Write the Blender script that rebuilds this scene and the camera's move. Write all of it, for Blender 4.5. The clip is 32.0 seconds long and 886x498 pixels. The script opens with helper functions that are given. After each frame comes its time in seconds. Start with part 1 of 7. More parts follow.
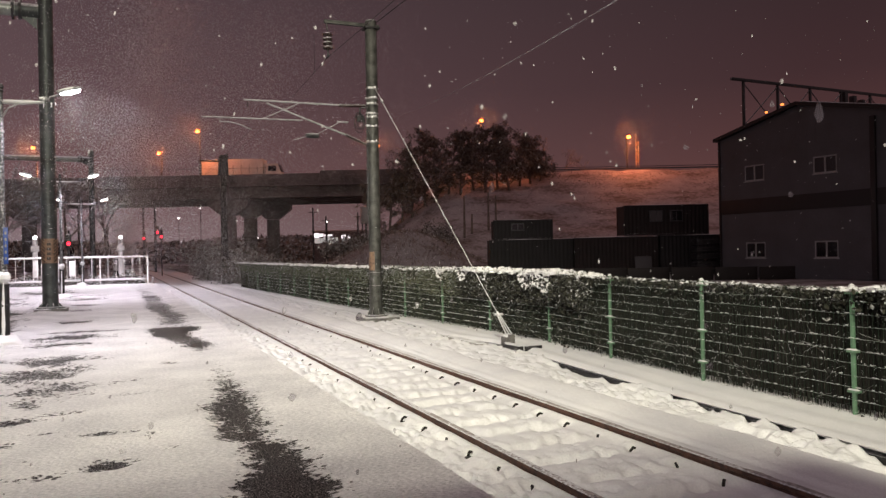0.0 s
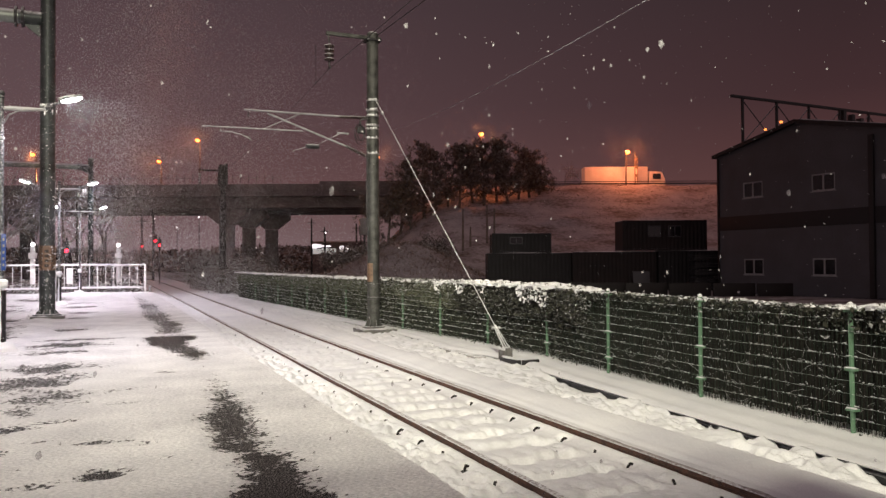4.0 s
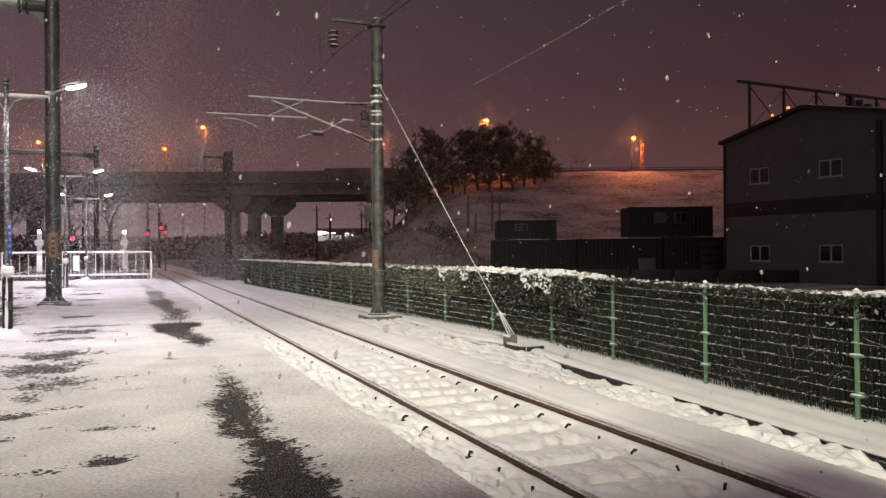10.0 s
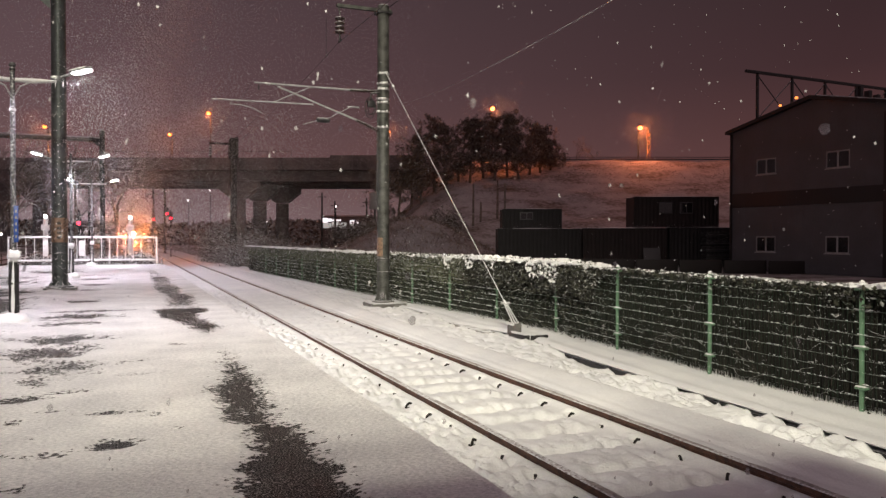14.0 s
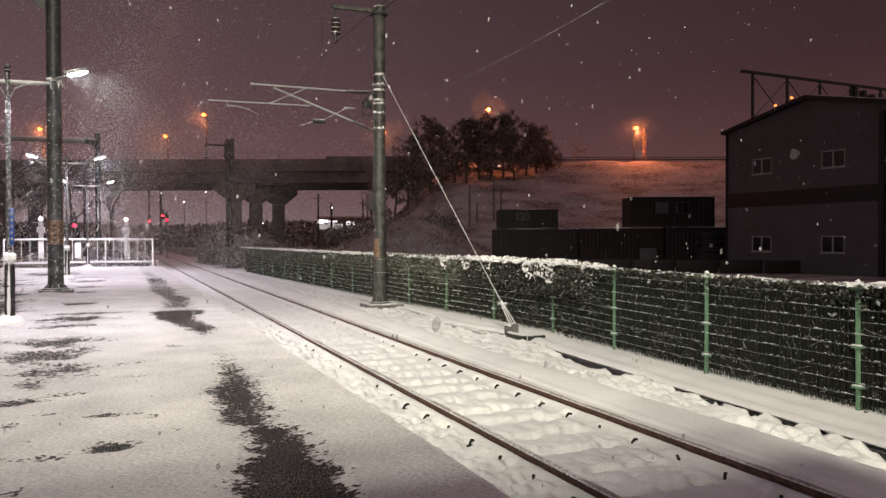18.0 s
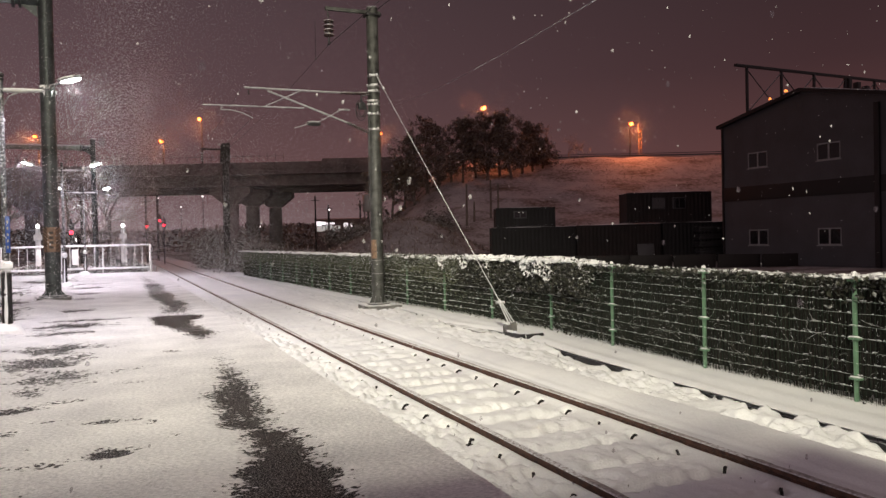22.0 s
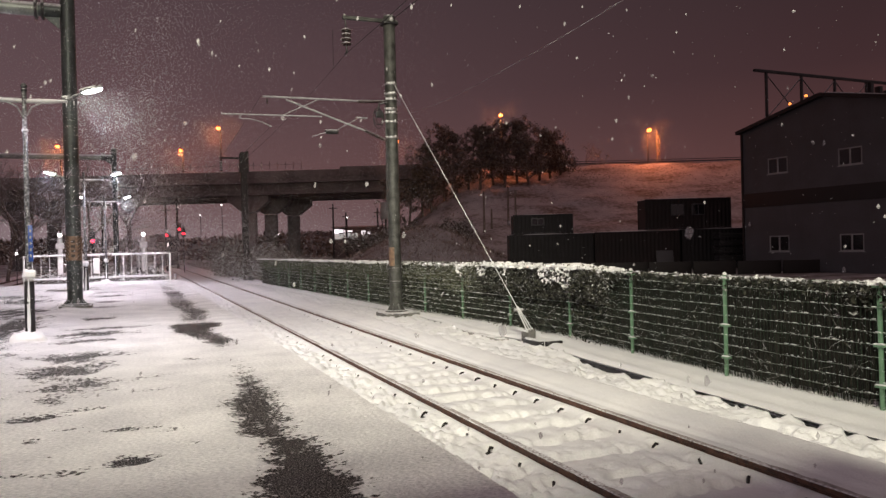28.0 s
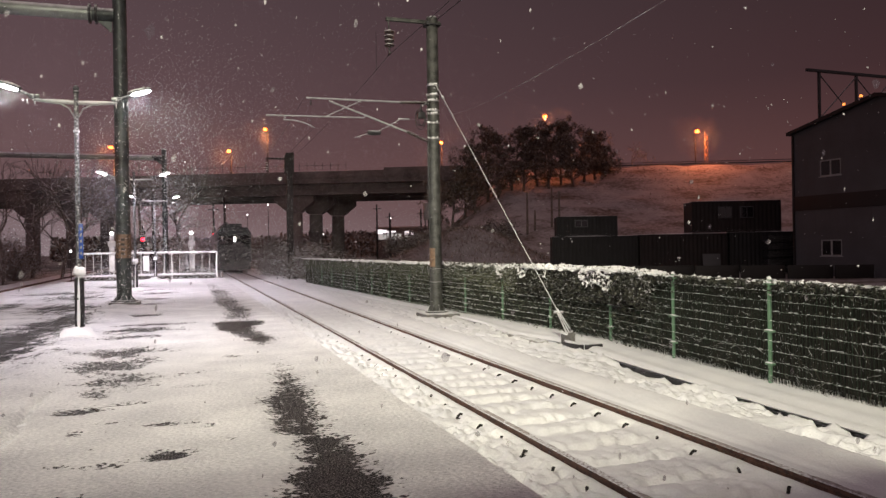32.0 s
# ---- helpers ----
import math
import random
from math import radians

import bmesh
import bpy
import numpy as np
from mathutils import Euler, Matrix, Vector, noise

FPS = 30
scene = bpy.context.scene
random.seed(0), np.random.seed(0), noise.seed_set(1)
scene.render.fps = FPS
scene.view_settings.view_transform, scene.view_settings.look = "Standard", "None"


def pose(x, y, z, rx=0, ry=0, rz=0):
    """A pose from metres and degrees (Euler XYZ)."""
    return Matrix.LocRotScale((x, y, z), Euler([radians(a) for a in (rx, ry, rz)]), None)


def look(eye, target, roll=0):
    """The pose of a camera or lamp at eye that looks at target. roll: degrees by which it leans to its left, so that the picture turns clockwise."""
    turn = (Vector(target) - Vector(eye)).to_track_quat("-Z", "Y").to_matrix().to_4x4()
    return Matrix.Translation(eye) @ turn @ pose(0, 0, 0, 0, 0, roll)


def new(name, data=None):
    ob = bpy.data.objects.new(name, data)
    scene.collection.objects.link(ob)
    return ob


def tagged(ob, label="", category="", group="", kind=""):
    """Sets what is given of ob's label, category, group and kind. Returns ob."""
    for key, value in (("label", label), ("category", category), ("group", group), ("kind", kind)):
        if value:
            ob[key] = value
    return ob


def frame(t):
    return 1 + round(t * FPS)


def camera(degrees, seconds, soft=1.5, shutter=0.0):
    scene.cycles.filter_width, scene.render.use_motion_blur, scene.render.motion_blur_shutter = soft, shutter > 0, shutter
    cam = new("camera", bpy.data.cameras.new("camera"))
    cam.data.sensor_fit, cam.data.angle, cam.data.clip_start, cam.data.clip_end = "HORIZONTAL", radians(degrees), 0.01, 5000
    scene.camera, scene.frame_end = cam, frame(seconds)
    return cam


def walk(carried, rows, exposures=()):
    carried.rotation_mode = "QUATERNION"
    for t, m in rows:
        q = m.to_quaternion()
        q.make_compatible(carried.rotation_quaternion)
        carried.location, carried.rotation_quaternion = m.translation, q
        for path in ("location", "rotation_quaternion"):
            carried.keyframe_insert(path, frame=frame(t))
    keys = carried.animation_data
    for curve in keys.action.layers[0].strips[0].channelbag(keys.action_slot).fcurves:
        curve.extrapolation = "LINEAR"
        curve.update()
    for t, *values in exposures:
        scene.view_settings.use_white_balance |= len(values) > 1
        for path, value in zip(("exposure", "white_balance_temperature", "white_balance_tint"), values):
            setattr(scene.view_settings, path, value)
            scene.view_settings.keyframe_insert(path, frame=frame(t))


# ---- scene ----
# The eye stands on the platform; it pans, tilts, leans and sways a little: seconds, yaw, pitch, roll in degrees, sway in metres.
TURNS = [
    (0, -23.444, 0.080, -1.135, -0.013, -0.014), (0.5, -23.266, 0.254, -1.056, -0.018, -0.012), (1, -23.102, 0.435, -0.878, -0.025, -0.011),
    (1.5, -23.356, 0.641, -0.619, -0.026, -0.008), (2, -23.541, 0.858, -0.392, -0.027, -0.008), (2.5, -23.593, 1.018, -0.316, -0.026, -0.006),
    (3, -23.606, 1.056, -0.248, -0.026, -0.006), (3.5, -23.573, 1.043, -0.202, -0.023, -0.003), (5.5, -23.606, 0.878, -1.478, -0.008, -0.001),
    (6, -23.495, 0.901, -1.676, -0.009, -0.001), (6.5, -23.439, 0.818, -1.817, -0.010, -0.001), (7, -23.453, 0.864, -1.688, -0.018, -0.002),
    (7.5, -23.196, 0.976, -1.309, -0.021, -0.005), (8, -22.996, 0.893, -0.480, -0.022, -0.010), (8.5, -22.895, 1.038, -0.007, -0.015, -0.009),
    (9, -22.899, 0.878, 0.089, -0.010, -0.007), (9.5, -22.941, 0.335, -0.223, -0.005, -0.003), (10, -23.186, 0.022, -0.413, -0.004, 0.001),
    (10.5, -23.349, 0.052, -0.457, -0.005, 0.002), (11, -23.265, 0.048, -0.304, -0.009, 0.004), (11.5, -23.044, -0.005, -0.083, -0.012, 0.004),
    (12, -22.797, -0.247, -0.024, -0.015, 0.008), (12.5, -22.675, -0.628, -0.025, -0.014, 0.005), (13, -22.838, -0.895, -0.035, -0.010, 0.005),
    (13.5, -22.871, -0.939, 0.002, -0.007, 0.003), (14, -22.822, -0.872, 0.079, -0.005, 0.004), (14.5, -22.729, -0.744, 0.096, -0.004, 0.003),
    (16.5, -22.651, -0.806, 0.025, -0.012, 0.005), (17, -22.871, -0.913, -0.091, -0.012, 0.005), (17.5, -23.081, -0.850, -0.103, -0.014, 0.005),
    (18, -23.093, -0.810, -0.127, -0.013, 0.005), (18.5, -23.158, -0.722, -0.122, -0.010, 0.006), (19, -23.189, -0.586, -0.139, -0.005, 0.007),
    (19.5, -23.145, -0.472, -0.176, -0.002, 0.007), (20, -23.021, -0.351, -0.273, 0.002, 0.004), (20.5, -22.983, -0.369, -0.425, 0.006, 0.001),
    (21, -23.201, -0.528, -0.756, 0.009, -0.003), (21.5, -23.320, -0.690, -1.122, 0.009, -0.005), (22, -23.234, -0.830, -1.254, 0.007, -0.004),
    (22.5, -23.216, -1.131, -1.175, 0.007, -0.003), (23, -23.371, -1.221, -1.013, 0.008, -0.000), (23.5, -23.767, -1.254, -0.684, 0.004, -0.002),
    (24, -23.413, -0.797, -0.464, -0.001, -0.002), (24.5, -23.047, -0.481, -0.409, -0.006, -0.005), (25, -22.800, -0.317, -0.468, -0.006, -0.008),
    (25.5, -22.751, -0.259, -0.384, -0.005, -0.011), (27.5, -22.527, -0.522, -1.083, 0.006, 0.010), (28, -21.941, -0.244, -1.450, 0.002, 0.014),
    (28.5, -20.986, -0.055, -1.511, 0.011, 0.019), (29, -19.810, -0.160, -1.272, 0.026, 0.015), (29.5, -19.076, -0.271, -1.176, 0.042, 0.008),
    (30, -18.616, -0.444, -1.372, 0.051, 0.004), (30.5, -18.504, -0.441, -1.487, 0.057, 0.005), (31, -18.456, -0.340, -1.462, 0.065, 0.003),
    (31.5, -18.511, -0.138, -1.176, 0.074, -0.001), (32, -18.668, -0.099, -0.942, 0.079, -0.004),
]
EYE = Vector((0.0, 0.0, 1.6))


def facing(yaw, pitch, roll, dx, dy):
    a, b, at = radians(yaw), radians(pitch), EYE + Vector((dx, dy, 0))
    return look(at, at + Vector((-math.sin(a) * math.cos(b), math.cos(a) * math.cos(b), math.sin(b))), roll)


cam = camera(60.5, 32.0, soft=1.45)
walk(cam, [(t, facing(*turn)) for t, *turn in TURNS])

# ---- world and lights ----
world = bpy.data.worlds.new("night_sky")
scene.world = world
world.use_nodes = True
wn, wl = world.node_tree.nodes, world.node_tree.links
bg = wn["Background"]
tc = wn.new("ShaderNodeTexCoord")
sep = wn.new("ShaderNodeSeparateXYZ")
wl.new(tc.outputs["Generated"], sep.inputs[0])


def sky_ramp(rows):
    """Colours of the low cloud by height over the horizon."""
    node = wn.new("ShaderNodeValToRGB")
    wl.new(sep.outputs["Z"], node.inputs["Fac"])
    els = node.color_ramp.elements
    els[0].position, els[0].color = rows[0][0], (*rows[0][1], 1)
    els[1].position, els[1].color = rows[-1][0], (*rows[-1][1], 1)
    for at, col in rows[1:-1]:
        els.new(at).color = (*col, 1)
    return node.outputs["Color"]


# snow cloud lit by the town: greyer and paler over the station, redder over the road
over_station = sky_ramp([(0.0, (0.245, 0.1862, 0.2000)), (0.05, (0.180, 0.1222, 0.1300)), (0.10, (0.143, 0.0831, 0.0867)), (0.20, (0.118, 0.0707, 0.0778)), (0.32, (0.094, 0.0592, 0.0670)), (0.6, (0.080, 0.0525, 0.0601))])
over_road = sky_ramp([(0.0, (0.128, 0.0554, 0.0512)), (0.10, (0.096, 0.0411, 0.0404)), (0.20, (0.053, 0.0258, 0.0281)), (0.32, (0.036, 0.0205, 0.0231)), (0.6, (0.033, 0.0201, 0.0227))])
side_mix = wn.new("ShaderNodeMix")
side_mix.data_type = "RGBA"
turn_map = wn.new("ShaderNodeMapRange")
turn_map.inputs["From Min"].default_value, turn_map.inputs["From Max"].default_value = -0.15, 0.75
wl.new(sep.outputs["X"], turn_map.inputs["Value"])
wl.new(turn_map.outputs["Result"], side_mix.inputs["Factor"])
wl.new(over_station, side_mix.inputs["A"])
wl.new(over_road, side_mix.inputs["B"])
# behind the eye the cloud glows over the station and the town
town_mix = wn.new("ShaderNodeMix")
town_mix.data_type = "RGBA"
town_map = wn.new("ShaderNodeMapRange")
town_map.inputs["From Min"].default_value, town_map.inputs["From Max"].default_value = 0.25, -0.9
wl.new(sep.outputs["Y"], town_map.inputs["Value"])
wl.new(town_map.outputs["Result"], town_mix.inputs["Factor"])
wl.new(side_mix.outputs["Result"], town_mix.inputs["A"])
town_mix.inputs["B"].default_value = (0.27, 0.19, 0.195, 1)
wl.new(town_mix.outputs["Result"], bg.inputs["Color"])
bg.inputs["Strength"].default_value = 1.0


def bulb(name, place, power, colour, radius=0.12, cone=0.0, target=None, blend=0.5):
    data = bpy.data.lights.new(name, "SPOT" if cone else "POINT")
    data.energy, data.color, data.shadow_soft_size = power, colour, radius
    if cone:
        data.spot_size, data.spot_blend = radians(cone), blend
    ob = new(name, data)
    ob.matrix_world = look(place, target or (place[0], place[1], place[2] - 1)) if cone else Matrix.Translation(place)
    return ob


LED, LED_WARM, SODIUM = (0.99, 0.90, 1.0), (1.0, 0.94, 0.74), (1.0, 0.25, 0.085)
# the platform lamps, two heads a post; the posts go on behind the eye
LAMP_POSTS = [(-1.86, 15.9, 0.0), (-1.83, 32.2, 0.0), (-1.58, 45.6, 0.0)]
for n, (lx, ly, lz) in enumerate(LAMP_POSTS):
    for side in (-1, 1):
        place = (lx + side * 1.16, ly, 4.63)
        bulb("lamp_light", place, (450, 720, 1060)[n], LED, 0.05, 178, (place[0] + side * 0.30, ly, 3.5), 0.35)
# unseen flood lamps assumed behind the eye, in a row to soften the shadow's end; an unseen canopy keeps them off the
# nearest ground
FLOODS = [(-5.0, y, 15.0) for y in (-7.5, -9.5, -11.5, -13.5)]
for place, aim, power, cone in zip(FLOODS, (10.0, 13.0, 24.0, 38.0), (7400, 10400, 14600, 39000), (47, 47, 47, 37)):
    bulb("flood_light", place, power, LED_WARM, 0.55, cone, (7.2, aim, 0.0), 0.7)
# unseen fill lamp, added to lift the ground in the canopy's shadow
bulb("near_fill_light", (1.1, -5.0, 4.60), 135, (1.0, 0.92, 0.90), 0.3)
# the sodium lamps of the road above: way along the road, depth, height of the head
TURN = pose(0, 0, 0, 0, 0, -23.4)  # turns the road's own axes into the world's
ROAD_LAMPS = [(-40.4, 110, 16.5), (-32.6, 103, 18.4), (-9.0, 110, 16.9), (5.45, 101, 18.7), (24.8, 101, 16.2),
              (-58.5, 110, 17.6), (-57.8, 112, 14.9), (45.0, 101, 17.5)]
for s, d, z in ROAD_LAMPS:
    bulb("road_lamp_light", TURN @ Vector((s, d - 1.9, z - 0.75)), 2300, SODIUM, 0.25)

# ---- materials ----
def shader(name, base, rough=0.6, metal=0.0, vary=0.18, scale=6.0, fine=60.0, bump=0.15, dist=0.01, snow=0.0, side=0.0, island=0.0):
    """A surface with stains and grain at two scales, fine relief, and snow lying on what faces up (snow) or blown on one side (side)."""
    m = bpy.data.materials.new(name)
    m.use_nodes = True
    nodes, links = m.node_tree.nodes, m.node_tree.links
    b = nodes["Principled BSDF"]
    co = nodes.new("ShaderNodeTexCoord")
    def noise_at(sc, detail=4.0):
        n = nodes.new("ShaderNodeTexNoise")
        n.inputs["Scale"].default_value, n.inputs["Detail"].default_value = sc, detail
        links.new(co.outputs["Object"], n.inputs["Vector"])
        return n.outputs["Fac"]
    def maths(op, a, c):
        n = nodes.new("ShaderNodeMath")
        n.operation = op
        for k, v in enumerate((a, c)):
            if isinstance(v, (int, float)):
                n.inputs[k].default_value = v
            else:
                links.new(v, n.inputs[k])
        return n.outputs[0]
    coarse, grain = noise_at(scale), noise_at(fine, 3.0)
    both = maths("ADD", maths("MULTIPLY", coarse, 0.65), maths("MULTIPLY", grain, 0.35))
    if island:
        info = nodes.new("ShaderNodeNewGeometry")
        both = maths("ADD", both, maths("MULTIPLY", maths("SUBTRACT", info.outputs["Random Per Island"], 0.5), island))
    r = nodes.new("ShaderNodeValToRGB")
    links.new(both, r.inputs["Fac"])
    lo = [max(0.0, c * (1 - 2.2 * vary)) for c in base]
    hi = [min(1.0, c * (1 + 1.6 * vary)) for c in base]
    r.color_ramp.elements[0].position, r.color_ramp.elements[0].color = 0.3, (*lo, 1)
    r.color_ramp.elements[1].position, r.color_ramp.elements[1].color = 0.7, (*hi, 1)
    colour = r.outputs["Color"]
    b.inputs["Metallic"].default_value = metal
    rr = maths("ADD", maths("MULTIPLY", coarse, 0.3), rough - 0.15)
    if snow or side:
        geo = nodes.new("ShaderNodeNewGeometry")
        xyz = nodes.new("ShaderNodeSeparateXYZ")
        links.new(geo.outputs["Normal"], xyz.inputs[0])
        def clamped(v):
            c = nodes.new("ShaderNodeClamp")
            links.new(v, c.inputs[0])
            return c.outputs[0]
        lie = clamped(maths("MULTIPLY", maths("SUBTRACT", xyz.outputs["Z"], 0.25), 2.5))
        blown = clamped(maths("MULTIPLY", maths("SUBTRACT", maths("SUBTRACT", 0.0, xyz.outputs["Y"]), 0.2), 1.6))
        speck = maths("ADD", maths("MULTIPLY", noise_at(scale * 3, 5.0), 3.0), -1.5)
        cover = maths("ADD", maths("MULTIPLY", lie, maths("ADD", speck, snow * 1.5)), maths("MULTIPLY", blown, maths("ADD", speck, side * 1.5 - 0.4)) if side else 0.0)
        clipn = nodes.new("ShaderNodeClamp")
        links.new(cover, clipn.inputs[0])
        mix = nodes.new("ShaderNodeMix")
        mix.data_type = "RGBA"
        links.new(clipn.outputs[0], mix.inputs["Factor"])
        links.new(colour, mix.inputs["A"])
        mix.inputs["B"].default_value = (0.82, 0.83, 0.85, 1)
        colour = mix.outputs["Result"]
        rr = maths("MAXIMUM", rr, maths("MULTIPLY", clipn.outputs[0], 0.85))
    links.new(colour, b.inputs["Base Color"])
    links.new(rr, b.inputs["Roughness"])
    if bump:
        bu = nodes.new("ShaderNodeBump")
        bu.inputs["Strength"].default_value, bu.inputs["Distance"].default_value = bump, dist
        links.new(both, bu.inputs["Height"])
        links.new(bu.outputs["Normal"], b.inputs["Normal"])
    return m


def glow(name, colour, strength):
    m = bpy.data.materials.new(name)
    m.use_nodes = True
    b = m.node_tree.nodes["Principled BSDF"]
    b.inputs["Base Color"].default_value = (*colour, 1)
    b.inputs["Emission Color"].default_value = (*colour, 1)
    b.inputs["Emission Strength"].default_value = strength
    return m


def snow_ground(name, melt=False, grass=None, tone=None):
    """Snow; with melt it thins out to wet asphalt where the mesh says so; with grass dry stalks and soil show through."""
    m = bpy.data.materials.new(name)
    m.use_nodes = True
    nodes, links = m.node_tree.nodes, m.node_tree.links
    b = nodes["Principled BSDF"]
    co = nodes.new("ShaderNodeTexCoord")
    def noise_at(sc, detail=5.0, stretch=None):
        n = nodes.new("ShaderNodeTexNoise")
        n.inputs["Scale"].default_value, n.inputs["Detail"].default_value = sc, detail
        src = co.outputs["Object"]
        if stretch:
            mp = nodes.new("ShaderNodeMapping")
            mp.inputs["Scale"].default_value = stretch
            links.new(src, mp.inputs["Vector"])
            src = mp.outputs["Vector"]
        links.new(src, n.inputs["Vector"])
        return n.outputs["Fac"]
    def ramp_of(fac, p0, c0, p1, c1):
        r = nodes.new("ShaderNodeValToRGB")
        links.new(fac, r.inputs["Fac"])
        r.color_ramp.elements[0].position, r.color_ramp.elements[0].color = p0, (*c0, 1)
        r.color_ramp.elements[1].position, r.color_ramp.elements[1].color = p1, (*c1, 1)
        return r.outputs["Color"]
    def maths(op, a, c):
        n = nodes.new("ShaderNodeMath")
        n.operation = op
        for k, v in enumerate((a, c)):
            if isinstance(v, (int, float)):
                n.inputs[k].default_value = v
            else:
                links.new(v, n.inputs[k])
        return n.outputs[0]
    fine = noise_at(60.0, 3.0)
    white = ramp_of(maths("ADD", maths("MULTIPLY", noise_at(1.3), 0.6), maths("MULTIPLY", fine, 0.4)), 0.3, (0.70, 0.71, 0.74), 0.65, (0.86, 0.865, 0.87))
    if melt:
        white = ramp_of(maths("ADD", maths("MULTIPLY", noise_at(34.0, 6.0, (0.8, 1.2, 1)), 0.6), maths("MULTIPLY", noise_at(1.1), 0.4)), 0.34, (0.50, 0.50, 0.52), 0.62, (0.87, 0.87, 0.87))
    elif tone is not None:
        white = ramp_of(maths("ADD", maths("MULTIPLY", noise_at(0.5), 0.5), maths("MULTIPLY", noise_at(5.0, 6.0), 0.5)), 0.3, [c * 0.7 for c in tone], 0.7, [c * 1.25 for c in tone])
    height = maths("ADD", maths("MULTIPLY", noise_at(14.0), 0.65), maths("MULTIPLY", fine, 0.45))
    mix = nodes.new("ShaderNodeMix")
    mix.data_type = "RGBA"
    links.new(white, mix.inputs["A"])
    rough = 0.8
    if melt:
        at = nodes.new("ShaderNodeAttribute")
        at.attribute_name = "melt"
        raw = maths("ADD", at.outputs["Fac"], maths("MULTIPLY", maths("SUBTRACT", noise_at(24.0, 9.0, (0.85, 1.0, 1)), 0.5), 1.9))
        mask = ramp_of(raw, 0.47, (0, 0, 0), 0.58, (1, 1, 1))
        # asphalt grain; its palest specks are wet glints put into the colour
        glinting_asphalt = ramp_of(noise_at(85.0, 2.0), 0.50, (0.004, 0.004, 0.004), 0.68, (0.42, 0.41, 0.40))
        links.new(maths("SUBTRACT", 0.5, maths("MULTIPLY", mask, 0.38)), b.inputs["Specular IOR Level"])
        links.new(mask, mix.inputs["Factor"])
        links.new(glinting_asphalt, mix.inputs["B"])
        chips = maths("MULTIPLY", noise_at(85.0, 2.0), mask)
        height = maths("ADD", maths("ADD", height, maths("MULTIPLY", noise_at(32.0, 3.0, (0.7, 1.2, 1)), 0.8)), maths("MULTIPLY", chips, 2.6))
        rough = maths("SUBTRACT", 0.82, maths("MULTIPLY", mask, 0.20))
    elif grass is not None:
        soil = ramp_of(noise_at(9.0, 6.0, (1, 1, 0.5)), 0.3, (0.035, 0.024, 0.016), 0.7, (0.14, 0.09, 0.055))
        mask = ramp_of(maths("ADD", maths("MULTIPLY", noise_at(0.22, 5.0, (1, 2.0, 2.0)), 0.6), maths("MULTIPLY", noise_at(2.4, 6.0), 0.4)), 0.30 + grass, (1, 1, 1), 0.50 + grass, (0, 0, 0))
        links.new(mask, mix.inputs["Factor"])
        links.new(soil, mix.inputs["B"])
    else:
        mix.inputs["Factor"].default_value = 0.0
    links.new(mix.outputs["Result"], b.inputs["Base Color"])
    if isinstance(rough, float):
        b.inputs["Roughness"].default_value = rough
    else:
        links.new(rough, b.inputs["Roughness"])
    bu = nodes.new("ShaderNodeBump")
    bu.inputs["Strength"].default_value, bu.inputs["Distance"].default_value = 0.9, 0.03 if melt else 0.018
    links.new(height, bu.inputs["Height"])
    links.new(bu.outputs["Normal"], b.inputs["Normal"])
    return m


SNOW = snow_ground("snow")
SNOW_THIN = shader("thin_grey_snow_film", (0.40, 0.37, 0.355), 0.8, vary=0.35, scale=18, fine=140, bump=0.4)
SNOW_PLATFORM = snow_ground("thin_snow_on_asphalt", melt=True)
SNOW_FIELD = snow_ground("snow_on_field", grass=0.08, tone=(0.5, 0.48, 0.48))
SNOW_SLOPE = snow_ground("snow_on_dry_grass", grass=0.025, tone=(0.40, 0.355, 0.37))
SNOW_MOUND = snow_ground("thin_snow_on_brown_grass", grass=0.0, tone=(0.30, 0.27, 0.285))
CONCRETE_OLD = shader("old_dark_concrete", (0.13, 0.125, 0.12), 0.85, vary=0.3, scale=5, fine=60, bump=0.3, snow=0.45)
CONCRETE = shader("concrete", (0.30, 0.29, 0.28), 0.85, vary=0.22, scale=1.5, fine=40, bump=0.3, snow=0.6)
BRIDGE = shader("dark_bridge_concrete", (0.155, 0.132, 0.128), 0.9, vary=0.3, scale=0.35, fine=4, bump=0.3, dist=0.05)
MAST = shader("weathered_green_grey_steel", (0.072, 0.074, 0.068), 0.6, 0.35, vary=0.45, scale=5, fine=50, bump=0.15, side=0.0, snow=0.6)
MAST_BIG = shader("weathered_dark_steel", (0.07, 0.08, 0.08), 0.5, 0.5, vary=0.38, scale=3.0, fine=40, bump=0.2, snow=0.6)
BEAM = shader("galvanised_beam_steel", (0.30, 0.33, 0.31), 0.45, 0.5, vary=0.25, scale=2.0, fine=30, bump=0.1, snow=0.8)
TUBE = shader("snowy_galvanised_tube", (0.34, 0.34, 0.35), 0.45, 0.5, vary=0.2, scale=8, fine=70, bump=0.1, snow=1.0)
DARK = shader("dark_steel", (0.03, 0.03, 0.032), 0.5, 0.4, vary=0.35, scale=5, fine=50, bump=0.15, snow=0.35)
BLACK = shader("black_plastic", (0.018, 0.018, 0.02), 0.45, 0.0, vary=0.3, scale=5, fine=60, bump=0.1)
POST = shader("lamp_post_steel_crusted_with_snow", (0.07, 0.072, 0.078), 0.45, 0.45, vary=0.25, scale=9, fine=80, bump=0.3, snow=0.7, side=0.30)
RAIL = shader("rusty_rail_steel", (0.105, 0.050, 0.032), 0.75, 0.15, vary=0.42, scale=14, fine=150, bump=0.5, snow=0.48)
CLIP = shader("dark_rail_clip", (0.02, 0.018, 0.016), 0.6, 0.5, vary=0.3, scale=20, fine=90, bump=0.2)
